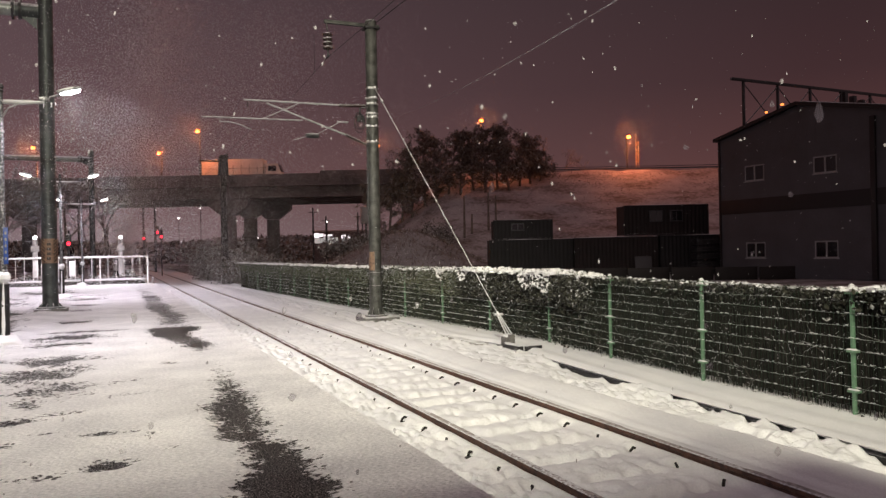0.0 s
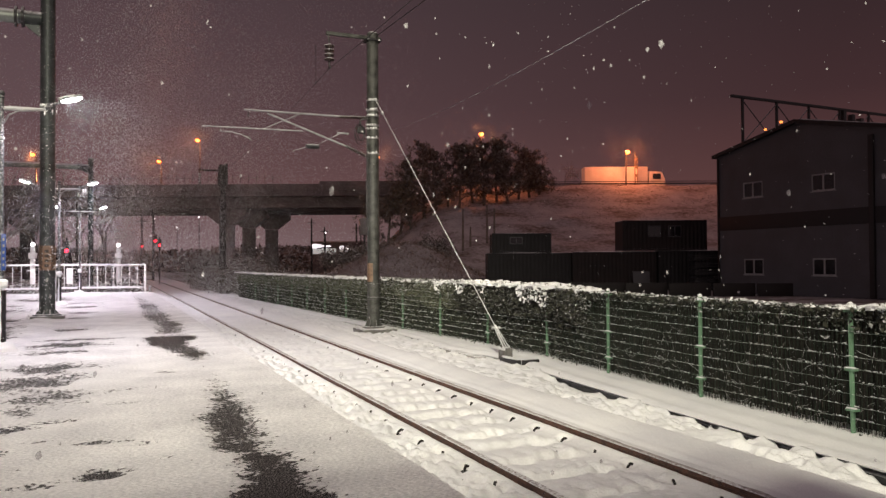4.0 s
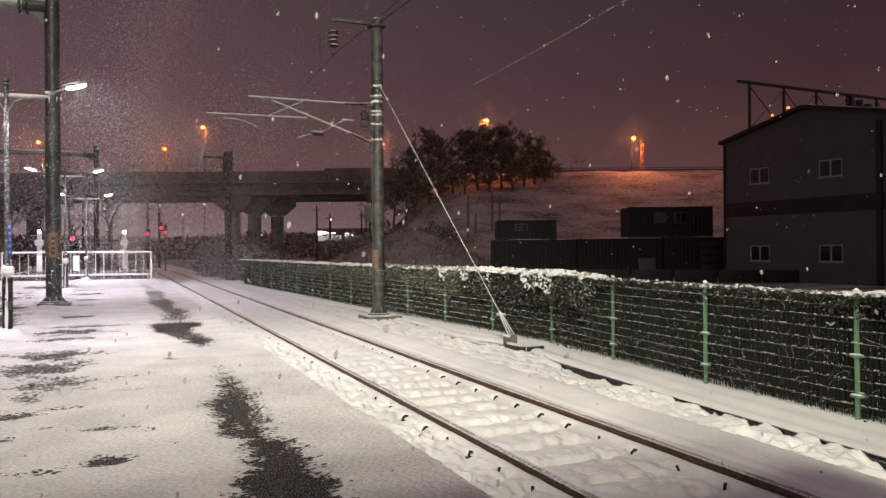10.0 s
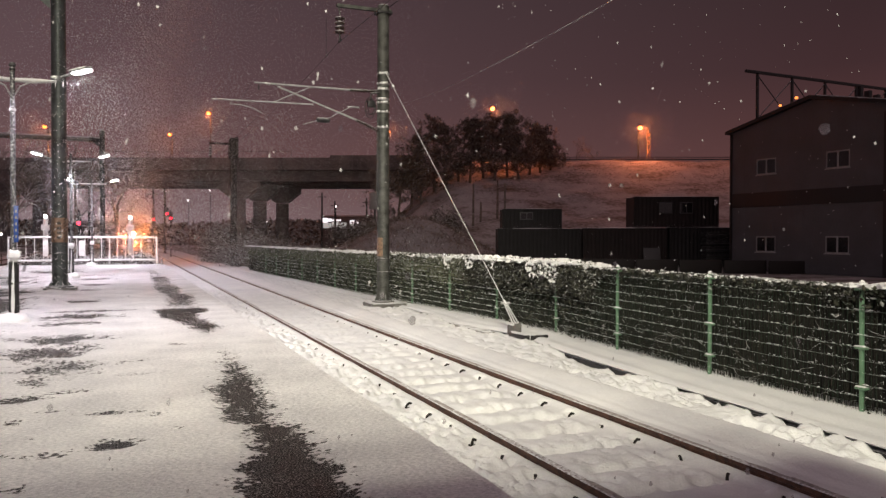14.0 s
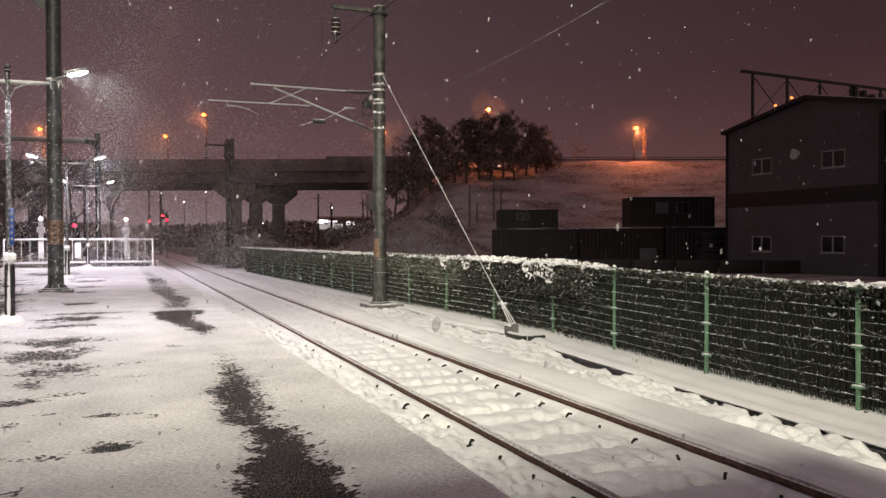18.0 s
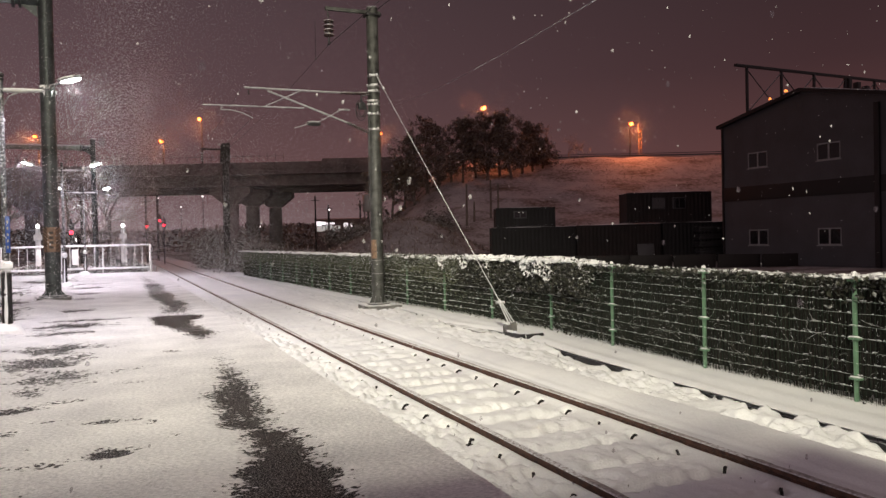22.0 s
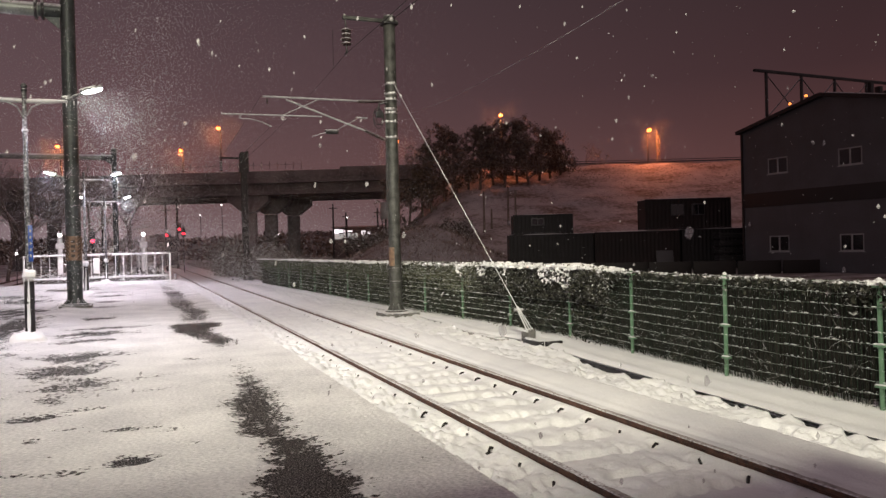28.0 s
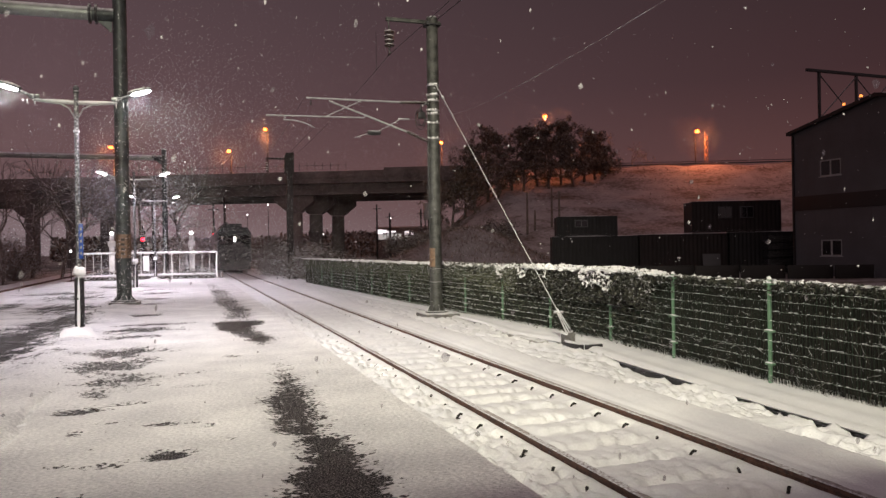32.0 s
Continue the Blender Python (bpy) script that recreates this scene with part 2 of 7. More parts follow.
GREEN = shader("green_fence_paint", (0.125, 0.235, 0.145), 0.45, 0.1, vary=0.2, scale=6, fine=60, bump=0.15, snow=0.9)
WIRE = shader("snowy_green_wire", (0.05, 0.10, 0.06), 0.5, 0.2, vary=0.25, scale=5, fine=40, bump=0.1, snow=0.36, side=0.0)
WIRE_DARK = shader("dark_green_wire", (0.022, 0.05, 0.028), 0.55, 0.2, vary=0.3, scale=4, fine=40, bump=0.1)
WHITE = shader("white_railing_paint", (0.78, 0.78, 0.77), 0.5, 0.0, vary=0.08, scale=5, fine=60, bump=0.1, snow=0.9)
CLAD = shader("grey_cladding", (0.060, 0.060, 0.066), 0.6, 0.1, vary=0.16, scale=0.6, fine=12, bump=0.1)
CLAD_DARK = shader("dark_brown_band", (0.006, 0.004, 0.004), 0.6, 0.1, vary=0.3, scale=0.8, fine=12, bump=0.1)
FRAME = shader("white_window_frame", (0.26, 0.26, 0.26), 0.5, 0.0, vary=0.1, scale=6, fine=50, bump=0.05)
GLASS = shader("dark_window_glass", (0.012, 0.012, 0.014), 0.08, 0.0, vary=0.2, scale=1.0, fine=6, bump=0.0)
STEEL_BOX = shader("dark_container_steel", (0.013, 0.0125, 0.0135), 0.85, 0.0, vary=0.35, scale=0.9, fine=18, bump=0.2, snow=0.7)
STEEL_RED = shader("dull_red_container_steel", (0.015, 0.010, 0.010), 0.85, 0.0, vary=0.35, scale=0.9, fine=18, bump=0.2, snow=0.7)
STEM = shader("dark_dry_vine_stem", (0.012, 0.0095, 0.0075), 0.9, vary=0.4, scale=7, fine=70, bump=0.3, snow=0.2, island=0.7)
# near-black colour for the shade deep inside the hedge
HEDGE_SHADE = shader("hedge_depth_shade", (0.006, 0.005, 0.004), 0.95, vary=0.4, scale=9, fine=70, bump=0.2)
TENDRIL = shader("snow_dusted_tendril", (0.05, 0.042, 0.030), 0.9, vary=0.4, scale=7, fine=70, bump=0.2, snow=0.4, side=0.05, island=0.6)
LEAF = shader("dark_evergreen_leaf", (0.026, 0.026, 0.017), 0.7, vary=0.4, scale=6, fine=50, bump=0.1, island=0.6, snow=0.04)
# paler leaf copy with lamplight put into its colour, and a little snow
LEAF_LIT = shader("lit_evergreen_leaf_dusted_with_snow", (0.105, 0.112, 0.070), 0.8, vary=0.35, scale=4, fine=40, bump=0.0, island=0.45, snow=0.13)
LEAF_SNOWY = shader("snow_laden_twig", (0.085, 0.075, 0.062), 0.8, vary=0.35, scale=4, fine=40, bump=0.0, island=0.5, snow=0.55)
LEAF_LADEN = shader("evergreen_leaf_under_snow", (0.05, 0.052, 0.036), 0.8, vary=0.35, scale=5, fine=40, bump=0.0, island=0.6, snow=0.50)
LEAF_FAR = shader("dark_shrub_leaf", (0.11, 0.092, 0.08), 0.8, vary=0.4, scale=1.2, fine=12, bump=0.0, island=0.7, snow=0.38)
NEEDLE = shader("pine_needles", (0.14, 0.105, 0.075), 0.7, vary=0.4, scale=0.8, fine=8, bump=0.0, island=0.6, snow=0.12)
TWIG = shader("bare_brown_twig", (0.16, 0.115, 0.095), 0.85, vary=0.35, scale=0.9, fine=10, bump=0.0, island=0.5, snow=0.25)
BARK = shader("bark", (0.15, 0.12, 0.105), 0.9, vary=0.35, scale=4, fine=40, bump=0.4, snow=0.2)
GLAZED = shader("brown_glazed_porcelain", (0.030, 0.016, 0.013), 0.25, 0.0, vary=0.2, scale=8, fine=50, bump=0.0, snow=0.52)
FAR_MAST = shader("dark_brown_painted_steel", (0.022, 0.018, 0.017), 0.7, 0.2, vary=0.3, scale=3, fine=30, bump=0.1)
PLATE = shader("faded_yellow_warning_plate", (0.20, 0.125, 0.08), 0.6, 0.0, vary=0.25, scale=9, fine=70, bump=0.1)
STRIPE = shader("faded_black_stripe", (0.045, 0.032, 0.022), 0.6, 0.0, vary=0.3, scale=9, fine=70, bump=0.1)
BLUE = shader("blue_sign_paint", (0.012, 0.055, 0.27), 0.4, 0.0, vary=0.15, scale=9, fine=70, bump=0.05)
BOX_WHITE = shader("truck_box_panel", (0.62, 0.60, 0.56), 0.5, 0.0, vary=0.1, scale=0.8, fine=12, bump=0.05)
LOCO = shader("dark_locomotive_paint", (0.020, 0.020, 0.024), 0.5, 0.2, vary=0.3, scale=1.5, fine=20, bump=0.1, snow=0.5)
RUBBER = shader("black_rubber", (0.015, 0.015, 0.015), 0.8, 0.0, vary=0.2, scale=6, fine=40, bump=0.1)
G_LED = glow("white_led_lens", (1.0, 0.97, 1.0), 60.0)
G_SODIUM = glow("sodium_lamp_lens", (1.0, 0.27, 0.06), 2.2)
G_RED = glow("red_signal_lens", (1.0, 0.012, 0.03), 7.0)
G_DIM = glow("small_white_lamp_lens", (1.0, 0.93, 0.95), 5.0)
G_BEAM = glow("orange_headlamp_lens", (1.0, 0.21, 0.055), 9000.0)
G_HALL = glow("lit_hall_opening", (0.97, 0.93, 1.0), 1.3)
G_INSIDE = glow("lit_hall_inside", (0.72, 0.82, 0.82), 0.34)


def flake(name, clear=0.0):
    """Loose crystals: half the light goes on through them."""
    m = bpy.data.materials.new(name)
    m.use_nodes = True
    nodes, links = m.node_tree.nodes, m.node_tree.links
    b = nodes["Principled BSDF"]
    b.inputs["Base Color"].default_value, b.inputs["Roughness"].default_value = (0.86, 0.86, 0.88, 1), 0.9
    b.inputs["Alpha"].default_value = 1 - clear
    if not clear:
        thin, mix = nodes.new("ShaderNodeBsdfTranslucent"), nodes.new("ShaderNodeMixShader")
        thin.inputs["Color"].default_value = (0.9, 0.9, 0.9, 1)
        mix.inputs["Fac"].default_value = 0.5
        links.new(b.outputs[0], mix.inputs[1])
        links.new(thin.outputs[0], mix.inputs[2])
        links.new(mix.outputs[0], nodes["Material Output"].inputs["Surface"])
    return m


FLAKE, FLAKE_NEAR = flake("snow_flake"), flake("loose_snow_flake", 0.78)

# ---- mesh helpers ----
class Shape:
    """Gathers vertices and faces of one mesh."""
    def __init__(self):
        self.v, self.f = [], []

    def add(self, verts, faces):
        n = len(self.v)
        self.v.extend(tuple(p) for p in verts)
        self.f.extend(tuple(n + i for i in face) for face in faces)
        return self

    def box(self, lo, hi, bevel=0.0):
        (x0, y0, z0), (x1, y1, z1) = lo, hi
        if bevel <= 0:
            return self.add([(x0, y0, z0), (x1, y0, z0), (x1, y1, z0), (x0, y1, z0), (x0, y0, z1), (x1, y0, z1), (x1, y1, z1), (x0, y1, z1)],
                            [(0, 3, 2, 1), (4, 5, 6, 7), (0, 1, 5, 4), (1, 2, 6, 5), (2, 3, 7, 6), (3, 0, 4, 7)])
        bm = bmesh.new()
        bmesh.ops.create_cube(bm, size=1.0)
        for vert in bm.verts:
            vert.co = Vector(((x0 + x1) / 2 + vert.co.x * (x1 - x0), (y0 + y1) / 2 + vert.co.y * (y1 - y0), (z0 + z1) / 2 + vert.co.z * (z1 - z0)))
        bmesh.ops.bevel(bm, geom=bm.edges[:], offset=bevel, segments=2, affect="EDGES", profile=0.6)
        bm.verts.index_update()
        self.add([vert.co for vert in bm.verts], [[vert.index for vert in face.verts] for face in bm.faces])
        bm.free()
        return self

    def rod(self, a, b, r0, r1=None, n=8, caps=True):
        a, b = Vector(a), Vector(b)
        r1 = r0 if r1 is None else r1
        q = (b - a).to_track_quat("Z", "Y").to_matrix()
        ring = [q @ Vector((math.cos(2 * math.pi * k / n), math.sin(2 * math.pi * k / n), 0)) for k in range(n)]
        verts = [a + r0 * p for p in ring] + [b + r1 * p for p in ring]
        faces = [(k, (k + 1) % n, n + (k + 1) % n, n + k) for k in range(n)]
        if caps:
            faces += [tuple(reversed(range(n))), tuple(range(n, 2 * n))]
        return self.add(verts, faces)

    def path(self, pts, r, n=6):
        for a, b in zip(pts[:-1], pts[1:]):
            self.rod(a, b, r, r, n)
        return self

    def lathe(self, base, profile, n=12, axis="z"):
        """Turns (radius, height) pairs round an upright line through base."""
        base, verts, faces = Vector(base), [], []
        for r, h in profile:
            for k in range(n):
                c, s = r * math.cos(2 * math.pi * k / n), r * math.sin(2 * math.pi * k / n)
                verts.append(base + Vector((c, s, h) if axis == "z" else (h, c, s) if axis == "x" else (s, h, c)))
        for j in range(len(profile) - 1):
            for k in range(n):
                faces.append((j * n + k, j * n + (k + 1) % n, (j + 1) * n + (k + 1) % n, (j + 1) * n + k))
        faces += [tuple(reversed(range(n))), tuple(range((len(profile) - 1) * n, len(profile) * n))]
        return self.add(verts, faces)

    def prism(self, outline, y0, y1):
        """An outline of (x, z) pairs drawn out along y."""
        n = len(outline)
        verts = [(x, y0, z) for x, z in outline] + [(x, y1, z) for x, z in outline]
        faces = [(k, (k + 1) % n, n + (k + 1) % n, n + k) for k in range(n)] + [tuple(reversed(range(n))), tuple(range(n, 2 * n))]
        return self.add(verts, faces)

    def lump(self, c, rx, ry, rz, rough=0.25, n=8, m=5):
        """A rounded uneven lump."""
        verts, faces = [], []
        off = Vector((random.random() * 50, random.random() * 50, 0))
        for j in range(m + 1):
            th = math.pi * j / m
            for k in range(n):
                ph = 2 * math.pi * k / n
                d = Vector((math.sin(th) * math.cos(ph), math.sin(th) * math.sin(ph), math.cos(th)))
                g = 1 + rough * noise.noise(d * 1.7 + off)
                verts.append((c[0] + rx * d.x * g, c[1] + ry * d.y * g, c[2] + rz * d.z * g))
        for j in range(m):
            for k in range(n):
                faces.append((j * n + k, (j + 1) * n + k, (j + 1) * n + (k + 1) % n, j * n + (k + 1) % n))
        return self.add(verts, faces)

    def mesh(self, name, material, smooth=True, angle=35):
        me = bpy.data.meshes.new(name)
        me.from_pydata(self.v, [], self.f)
        me.materials.append(material)
        if smooth:
            me.polygons.foreach_set("use_smooth", [True] * len(me.polygons))
            me.set_sharp_from_angle(angle=radians(angle))
        me.update()
        return me


def thing(name, label, category, m=None, group="", kind=""):
    """An empty at a thing's base, to carry its parts."""
    ob = new(name)
    ob.empty_display_size = 0.1
    if m is not None:
        ob.matrix_world = m
    return tagged(ob, label, category, group, kind)


def part(name, shape, material, parent, label="", smooth=True, kind=""):
    ob = new(name, shape if isinstance(shape, bpy.types.Mesh) else shape.mesh(name, material, smooth))
    ob.parent = parent
    return tagged(ob, label, kind=kind)


def single(name, shape, material, label, category="", kind="", group="", m=None, smooth=True):
    ob = new(name, shape if isinstance(shape, bpy.types.Mesh) else shape.mesh(name, material, smooth))
    if m is not None:
        ob.matrix_world = m
    return tagged(ob, label, category, group, kind)


def sheet(name, xs, ys, height, material, attribute=None):
    """A surface over a grid: height(X, Y) of arrays; attribute(X, Y) is stored as melt."""
    X, Y = np.meshgrid(np.asarray(xs, float), np.asarray(ys, float))
    Z = height(X, Y)
    nx, ny = X.shape[1], X.shape[0]
    me = bpy.data.meshes.new(name)
    idx = np.arange(nx * ny).reshape(ny, nx)
    quads = np.stack([idx[:-1, :-1], idx[:-1, 1:], idx[1:, 1:], idx[1:, :-1]], -1).reshape(-1, 4)
    me.from_pydata(np.stack([X, Y, Z], -1).reshape(-1, 3).tolist(), [], quads.tolist())
    me.materials.append(material)
    me.polygons.foreach_set("use_smooth", [True] * len(me.polygons))
    if attribute is not None:
        at = me.attributes.new("melt", "FLOAT", "POINT")
        at.data.foreach_set("value", attribute(X, Y).ravel().astype(np.float32))
    me.update()
    return me


LATTICE = np.random.RandomState(4).rand(256, 256)


def value_noise(x, y):
    """Smooth noise from 0 to 1 over arrays, one lump to a unit."""
    xi, yi = np.floor(x).astype(int), np.floor(y).astype(int)
    fx, fy = x - xi, y - yi
    fx, fy = fx * fx * (3 - 2 * fx), fy * fy * (3 - 2 * fy)
    g = lambda a, b: LATTICE[a % 256, b % 256]
    return (g(xi, yi) * (1 - fx) + g(xi + 1, yi) * fx) * (1 - fy) + (g(xi, yi + 1) * (1 - fx) + g(xi + 1, yi + 1) * fx) * fy


def rough_noise(x, y, octaves=4):
    total, amp = 0.0, 0.5
    for k in range(octaves):
        total = total + amp * value_noise(x * 2**k + 17.3 * k, y * 2**k + 5.1 * k)
        amp *= 0.5
    return total


def leaf_mesh(name, centres, size, material, rng, long=1.6, droop=0.0):
    """Small bent leaves, two triangles' pairs each, at the given points."""
    c = np.asarray(centres, float)
    n = len(c)
    a = rng.randn(n, 3)
    a[:, 2] -= droop
    a /= np.linalg.norm(a, axis=1, keepdims=True)
    b = np.cross(a, rng.randn(n, 3))
    b /= np.linalg.norm(b, axis=1, keepdims=True) + 1e-9
    k = np.cross(a, b)
    s = size * (0.6 + 0.8 * rng.rand(n, 1))
    tip, root = c + a * s * long * 0.5, c - a * s * long * 0.5
    left, right = c + b * s * 0.5 + k * s * 0.15, c - b * s * 0.5 + k * s * 0.15
    verts = np.stack([root, left, tip, right], 1).reshape(-1, 3)
    i = np.arange(n)[:, None] * 4
    tris = np.concatenate([i + [0, 1, 2], i + [0, 2, 3]], 1).reshape(-1, 3)
    me = bpy.data.meshes.new(name)
    me.from_pydata(verts.tolist(), [], tris.tolist())
    me.materials.append(material)
    me.update()
    return me


def taper_path(shape, pts, r0, r1, n=6):
    k = len(pts) - 1
    for j in range(k):
        shape.rod(pts[j], pts[j + 1], r0 + (r1 - r0) * j / k, r0 + (r1 - r0) * (j + 1) / k, n, caps=j in (0, k - 1))


# ---- ground and platform ----
def smooth_step(x, a, b):
    t = np.clip((x - a) / (b - a), 0, 1)
    return t * t * (3 - 2 * t)


def spaced(near, far, first, growth):
    out, step = [near], first
    while out[-1] < far:
        out.append(out[-1] + step)
        step *= growth
    return out


far_side = spaced(0, 900, 2.5, 1.09)
gx = sorted({-v for v in far_side} | set(far_side))
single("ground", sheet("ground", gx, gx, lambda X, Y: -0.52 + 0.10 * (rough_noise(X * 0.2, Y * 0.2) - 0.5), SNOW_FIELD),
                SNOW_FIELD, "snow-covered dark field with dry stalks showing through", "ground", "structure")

# the long wet strip along the platform: way along it, its two sides, how bare it is
STRIP = [(2.5, 0.30, 1.30, 1.0), (4.2, 0.50, 1.36, 1.0), (4.85, 0.58, 1.36, 1.0), (5.25, 0.70, 1.36, 1.0), (5.6, 0.86, 1.30, 1.0), (5.95, 0.86, 1.36, 1.0), (6.35, 0.84, 1.36, 0.95), (6.6, 0.90, 1.22, 0.80), (6.85, 0.78, 1.30, 0.86),
         (7.25, 0.86, 1.30, 0.82), (8.0, 0.80, 1.36, 0.82), (8.65, 0.87, 1.40, 0.76), (9.4, 1.05, 1.40, 0.68), (10.35, 1.13, 1.40, 0.70), (11.1, 1.22, 1.38, 0.6), (11.8, 1.30, 1.34, 0.2), (12.8, 1.2, 1.3, 0.3),
         (13.2, 1.12, 1.42, 0.55), (14.2, 1.05, 1.68, 0.85), (14.9, 0.85, 1.55, 0.66), (15.8, 0.72, 1.42, 0.78), (16.5, 0.62, 1.40, 0.9), (16.9, 0.60, 1.66, 1.0), (17.6, 0.56, 1.70, 1.0), (18.1, 0.8, 1.6, 0.3), (19.0, 0.90, 1.55, 0.62), (21.4, 1.05, 1.80, 0.68), (23.0, 0.95, 1.6, 0.60),
         (24.8, 0.80, 1.64, 0.66), (28.0, 0.85, 1.6, 0.5), (31.8, 0.88, 1.68, 0.68), (33.5, 0.9, 1.6, 0.4), (37.0, 0.9, 1.5, 0.5), (40.0, 0.9, 1.4, 0.3), (48.0, 0.9, 1.4, 0.3)]
# thinner spots beside it: middle x, y, half width, half length, strength
WET = [(-0.95, 8.45, 0.20, 0.16, 0.72), (-0.63, 7.7, 0.14, 0.07, 0.72), (-0.20, 7.42, 0.22, 0.09, 0.74), (-0.88, 7.36, 0.12, 0.06, 0.66), (-0.66, 6.74, 0.14, 0.06, 0.74), (-0.13, 6.28, 0.16, 0.12, 0.92), (-0.48, 6.16, 0.20, 0.08, 0.72), (-0.9, 6.3, 0.1, 0.06, 0.7),
       (-0.95, 9.4, 0.24, 0.35, 0.66), (-0.78, 10.2, 0.50, 0.45, 0.64), (-0.95, 11.7, 0.50, 0.8, 0.68), (-0.86, 13.15, 0.62, 0.45, 0.70), (-0.82, 16.8, 0.60, 0.45, 0.92), (-0.45, 17.9, 0.95, 0.20, 0.86), (-0.98, 15.45, 0.48, 0.30, 0.86),
       (-0.86, 20.6, 0.34, 0.40, 0.84), (-0.9, 25.0, 0.45, 0.6, 0.6), (-0.85, 27.8, 0.36, 0.5, 0.72), (-0.9, 31.5, 0.60, 0.6, 0.78), (-0.9, 34.5, 0.8, 0.5, 0.7),
       (0.17, 10.5, 0.24, 0.09, 0.60), (0.22, 9.4, 0.20, 0.07, 0.62), (-0.5, 8.62, 0.26, 0.07, 0.62), (0.75, 11.9, 0.2, 0.1, 0.55), (-0.8, 5.4, 0.2, 0.10, 0.62), (0.2, 7.2, 0.1, 0.06, 0.6), (0.40, 6.6, 0.07, 0.05, 0.66),
       (-2.95, 16.5, 0.72, 4.6, 0.80), (-3.05, 14.6, 0.80, 3.0, 0.95), (-3.1, 12.0, 0.6, 2.0, 0.9), (-2.75, 19.6, 0.62, 2.8, 0.9), (-3.4, 24.5, 1.0, 2.2, 0.8), (-3.6, 30.0, 1.2, 1.8, 0.7), (-4.6, 33.5, 1.4, 1.2, 0.68),
       (-3.0, 38.5, 1.2, 1.6, 0.7), (-4.8, 18.5, 0.4, 1.5, 0.75), (-5.2, 26.0, 0.5, 2.0, 0.7)]


def melt(X, Y):
    wob = (rough_noise(X * 2.6, Y * 3.0, 4) - 0.47) * 1.1 + (rough_noise(X * 7, Y * 9, 3) - 0.44) * 1.7
    at, side_a, side_b, bare = (np.array(column) for column in zip(*STRIP))
    inside = np.minimum(X - np.interp(Y, at, side_a), np.interp(Y, at, side_b) - X)
    out = np.clip(0.43 + inside * 3.2 + wob * 0.65, 0, 1.0) * np.interp(Y, at, bare)
    for cx, cy, rx, ry, amount in WET:
        d = np.sqrt(((X - cx) / (rx * 1.35)) ** 2 + ((Y - cy) / (ry * 1.35)) ** 2)
        out = np.maximum(out, amount * np.clip(1.25 - d + wob, 0, 1))
    return out


def platform_top(X, Y):
    m = np.clip(melt(X, Y) * 1.4, 0, 1)
    kerb = np.exp(-((X + 1.95) / 0.28) ** 2) * 0.05
    rut = np.exp(-((X + 1.43 + 0.03 * np.sin(Y * 2.3)) / 0.04) ** 2) * smooth_step(Y, 6.2, 7.2) * (1 - smooth_step(Y, 9.4, 10.0)) * (0.4 + rough_noise(X * 6, Y * 6, 3))
    rut_clods = np.exp(-((X + 1.47) / 0.08) ** 2) * smooth_step(Y, 6.0, 7.0) * (1 - smooth_step(Y, 9.2, 9.8)) * (rough_noise(X * 9 + 4, Y * 8, 2) - 0.38)
    return 0.028 * (1 - m) + 0.012 * (rough_noise(X * 5, Y * 5) - 0.5) * (1 - m) + kerb - 0.08 * rut + 0.26 * rut_clods + 0.02 * (rough_noise(X * 0.8, Y * 0.5) - 0.5)


PLATFORM_EDGE, PLATFORM_END = 2.17, 47.2
py = [v for v in spaced(-14, 3, 0.4, 1.0) if v < 3.0] + [v for v in spaced(3.05, PLATFORM_END, 0.05, 1.012) if v < PLATFORM_END] + [PLATFORM_END]
px = list(np.arange(-6.6, -2.6, 0.12)) + list(np.arange(-2.6, 2.15, 0.045)) + [PLATFORM_EDGE]
platform = thing("platform", "asphalt railway platform under thin windblown snow with wet dark patches", "platform", kind="structure")
part("surface", sheet("surface", px, py, platform_top, SNOW_PLATFORM, melt), SNOW_PLATFORM, platform)
part("platform_wall", Shape().box((-6.6, -14, -0.62), (PLATFORM_EDGE - 0.03, PLATFORM_END, -0.03)), CONCRETE, platform)
lip = Shape()
for k in range(60):
    lip.box((PLATFORM_EDGE - 0.30, -14 + 1.02 * k, -0.10), (PLATFORM_EDGE + 0.02, -14 + 1.02 * k + 1.0, -0.012), 0.012)
part("edge_stone", lip, CONCRETE, platform, kind="stuff")

# ---- track bed, rails, sleepers ----
# the fence line and the ledge before it: way along the track, place across it
FENCE = [(-14, 7.35), (2.0, 7.38), (5.85, 7.42), (8.3, 7.52), (10.75, 7.74), (13.2, 8.02), (15.65, 7.93), (18.1, 7.80), (20.55, 7.68), (25.5, 7.42), (32, 7.18), (38, 6.93), (60, 6.2)]
LEDGE = [(-14, 6.45), (5.1, 6.46), (6.7, 6.53), (8.2, 6.66), (9.9, 6.82), (12.0, 7.02), (13.2, 7.32), (14.3, 7.22), (15.6, 6.85), (18.0, 7.18), (21.0, 7.15), (25, 6.98), (32, 6.75), (60, 5.85)]
TRACK, GAUGE, RAIL_TOP = 4.04, 1.505, -0.285
LEFT_RAIL, RIGHT_RAIL = TRACK - GAUGE / 2, TRACK + GAUGE / 2


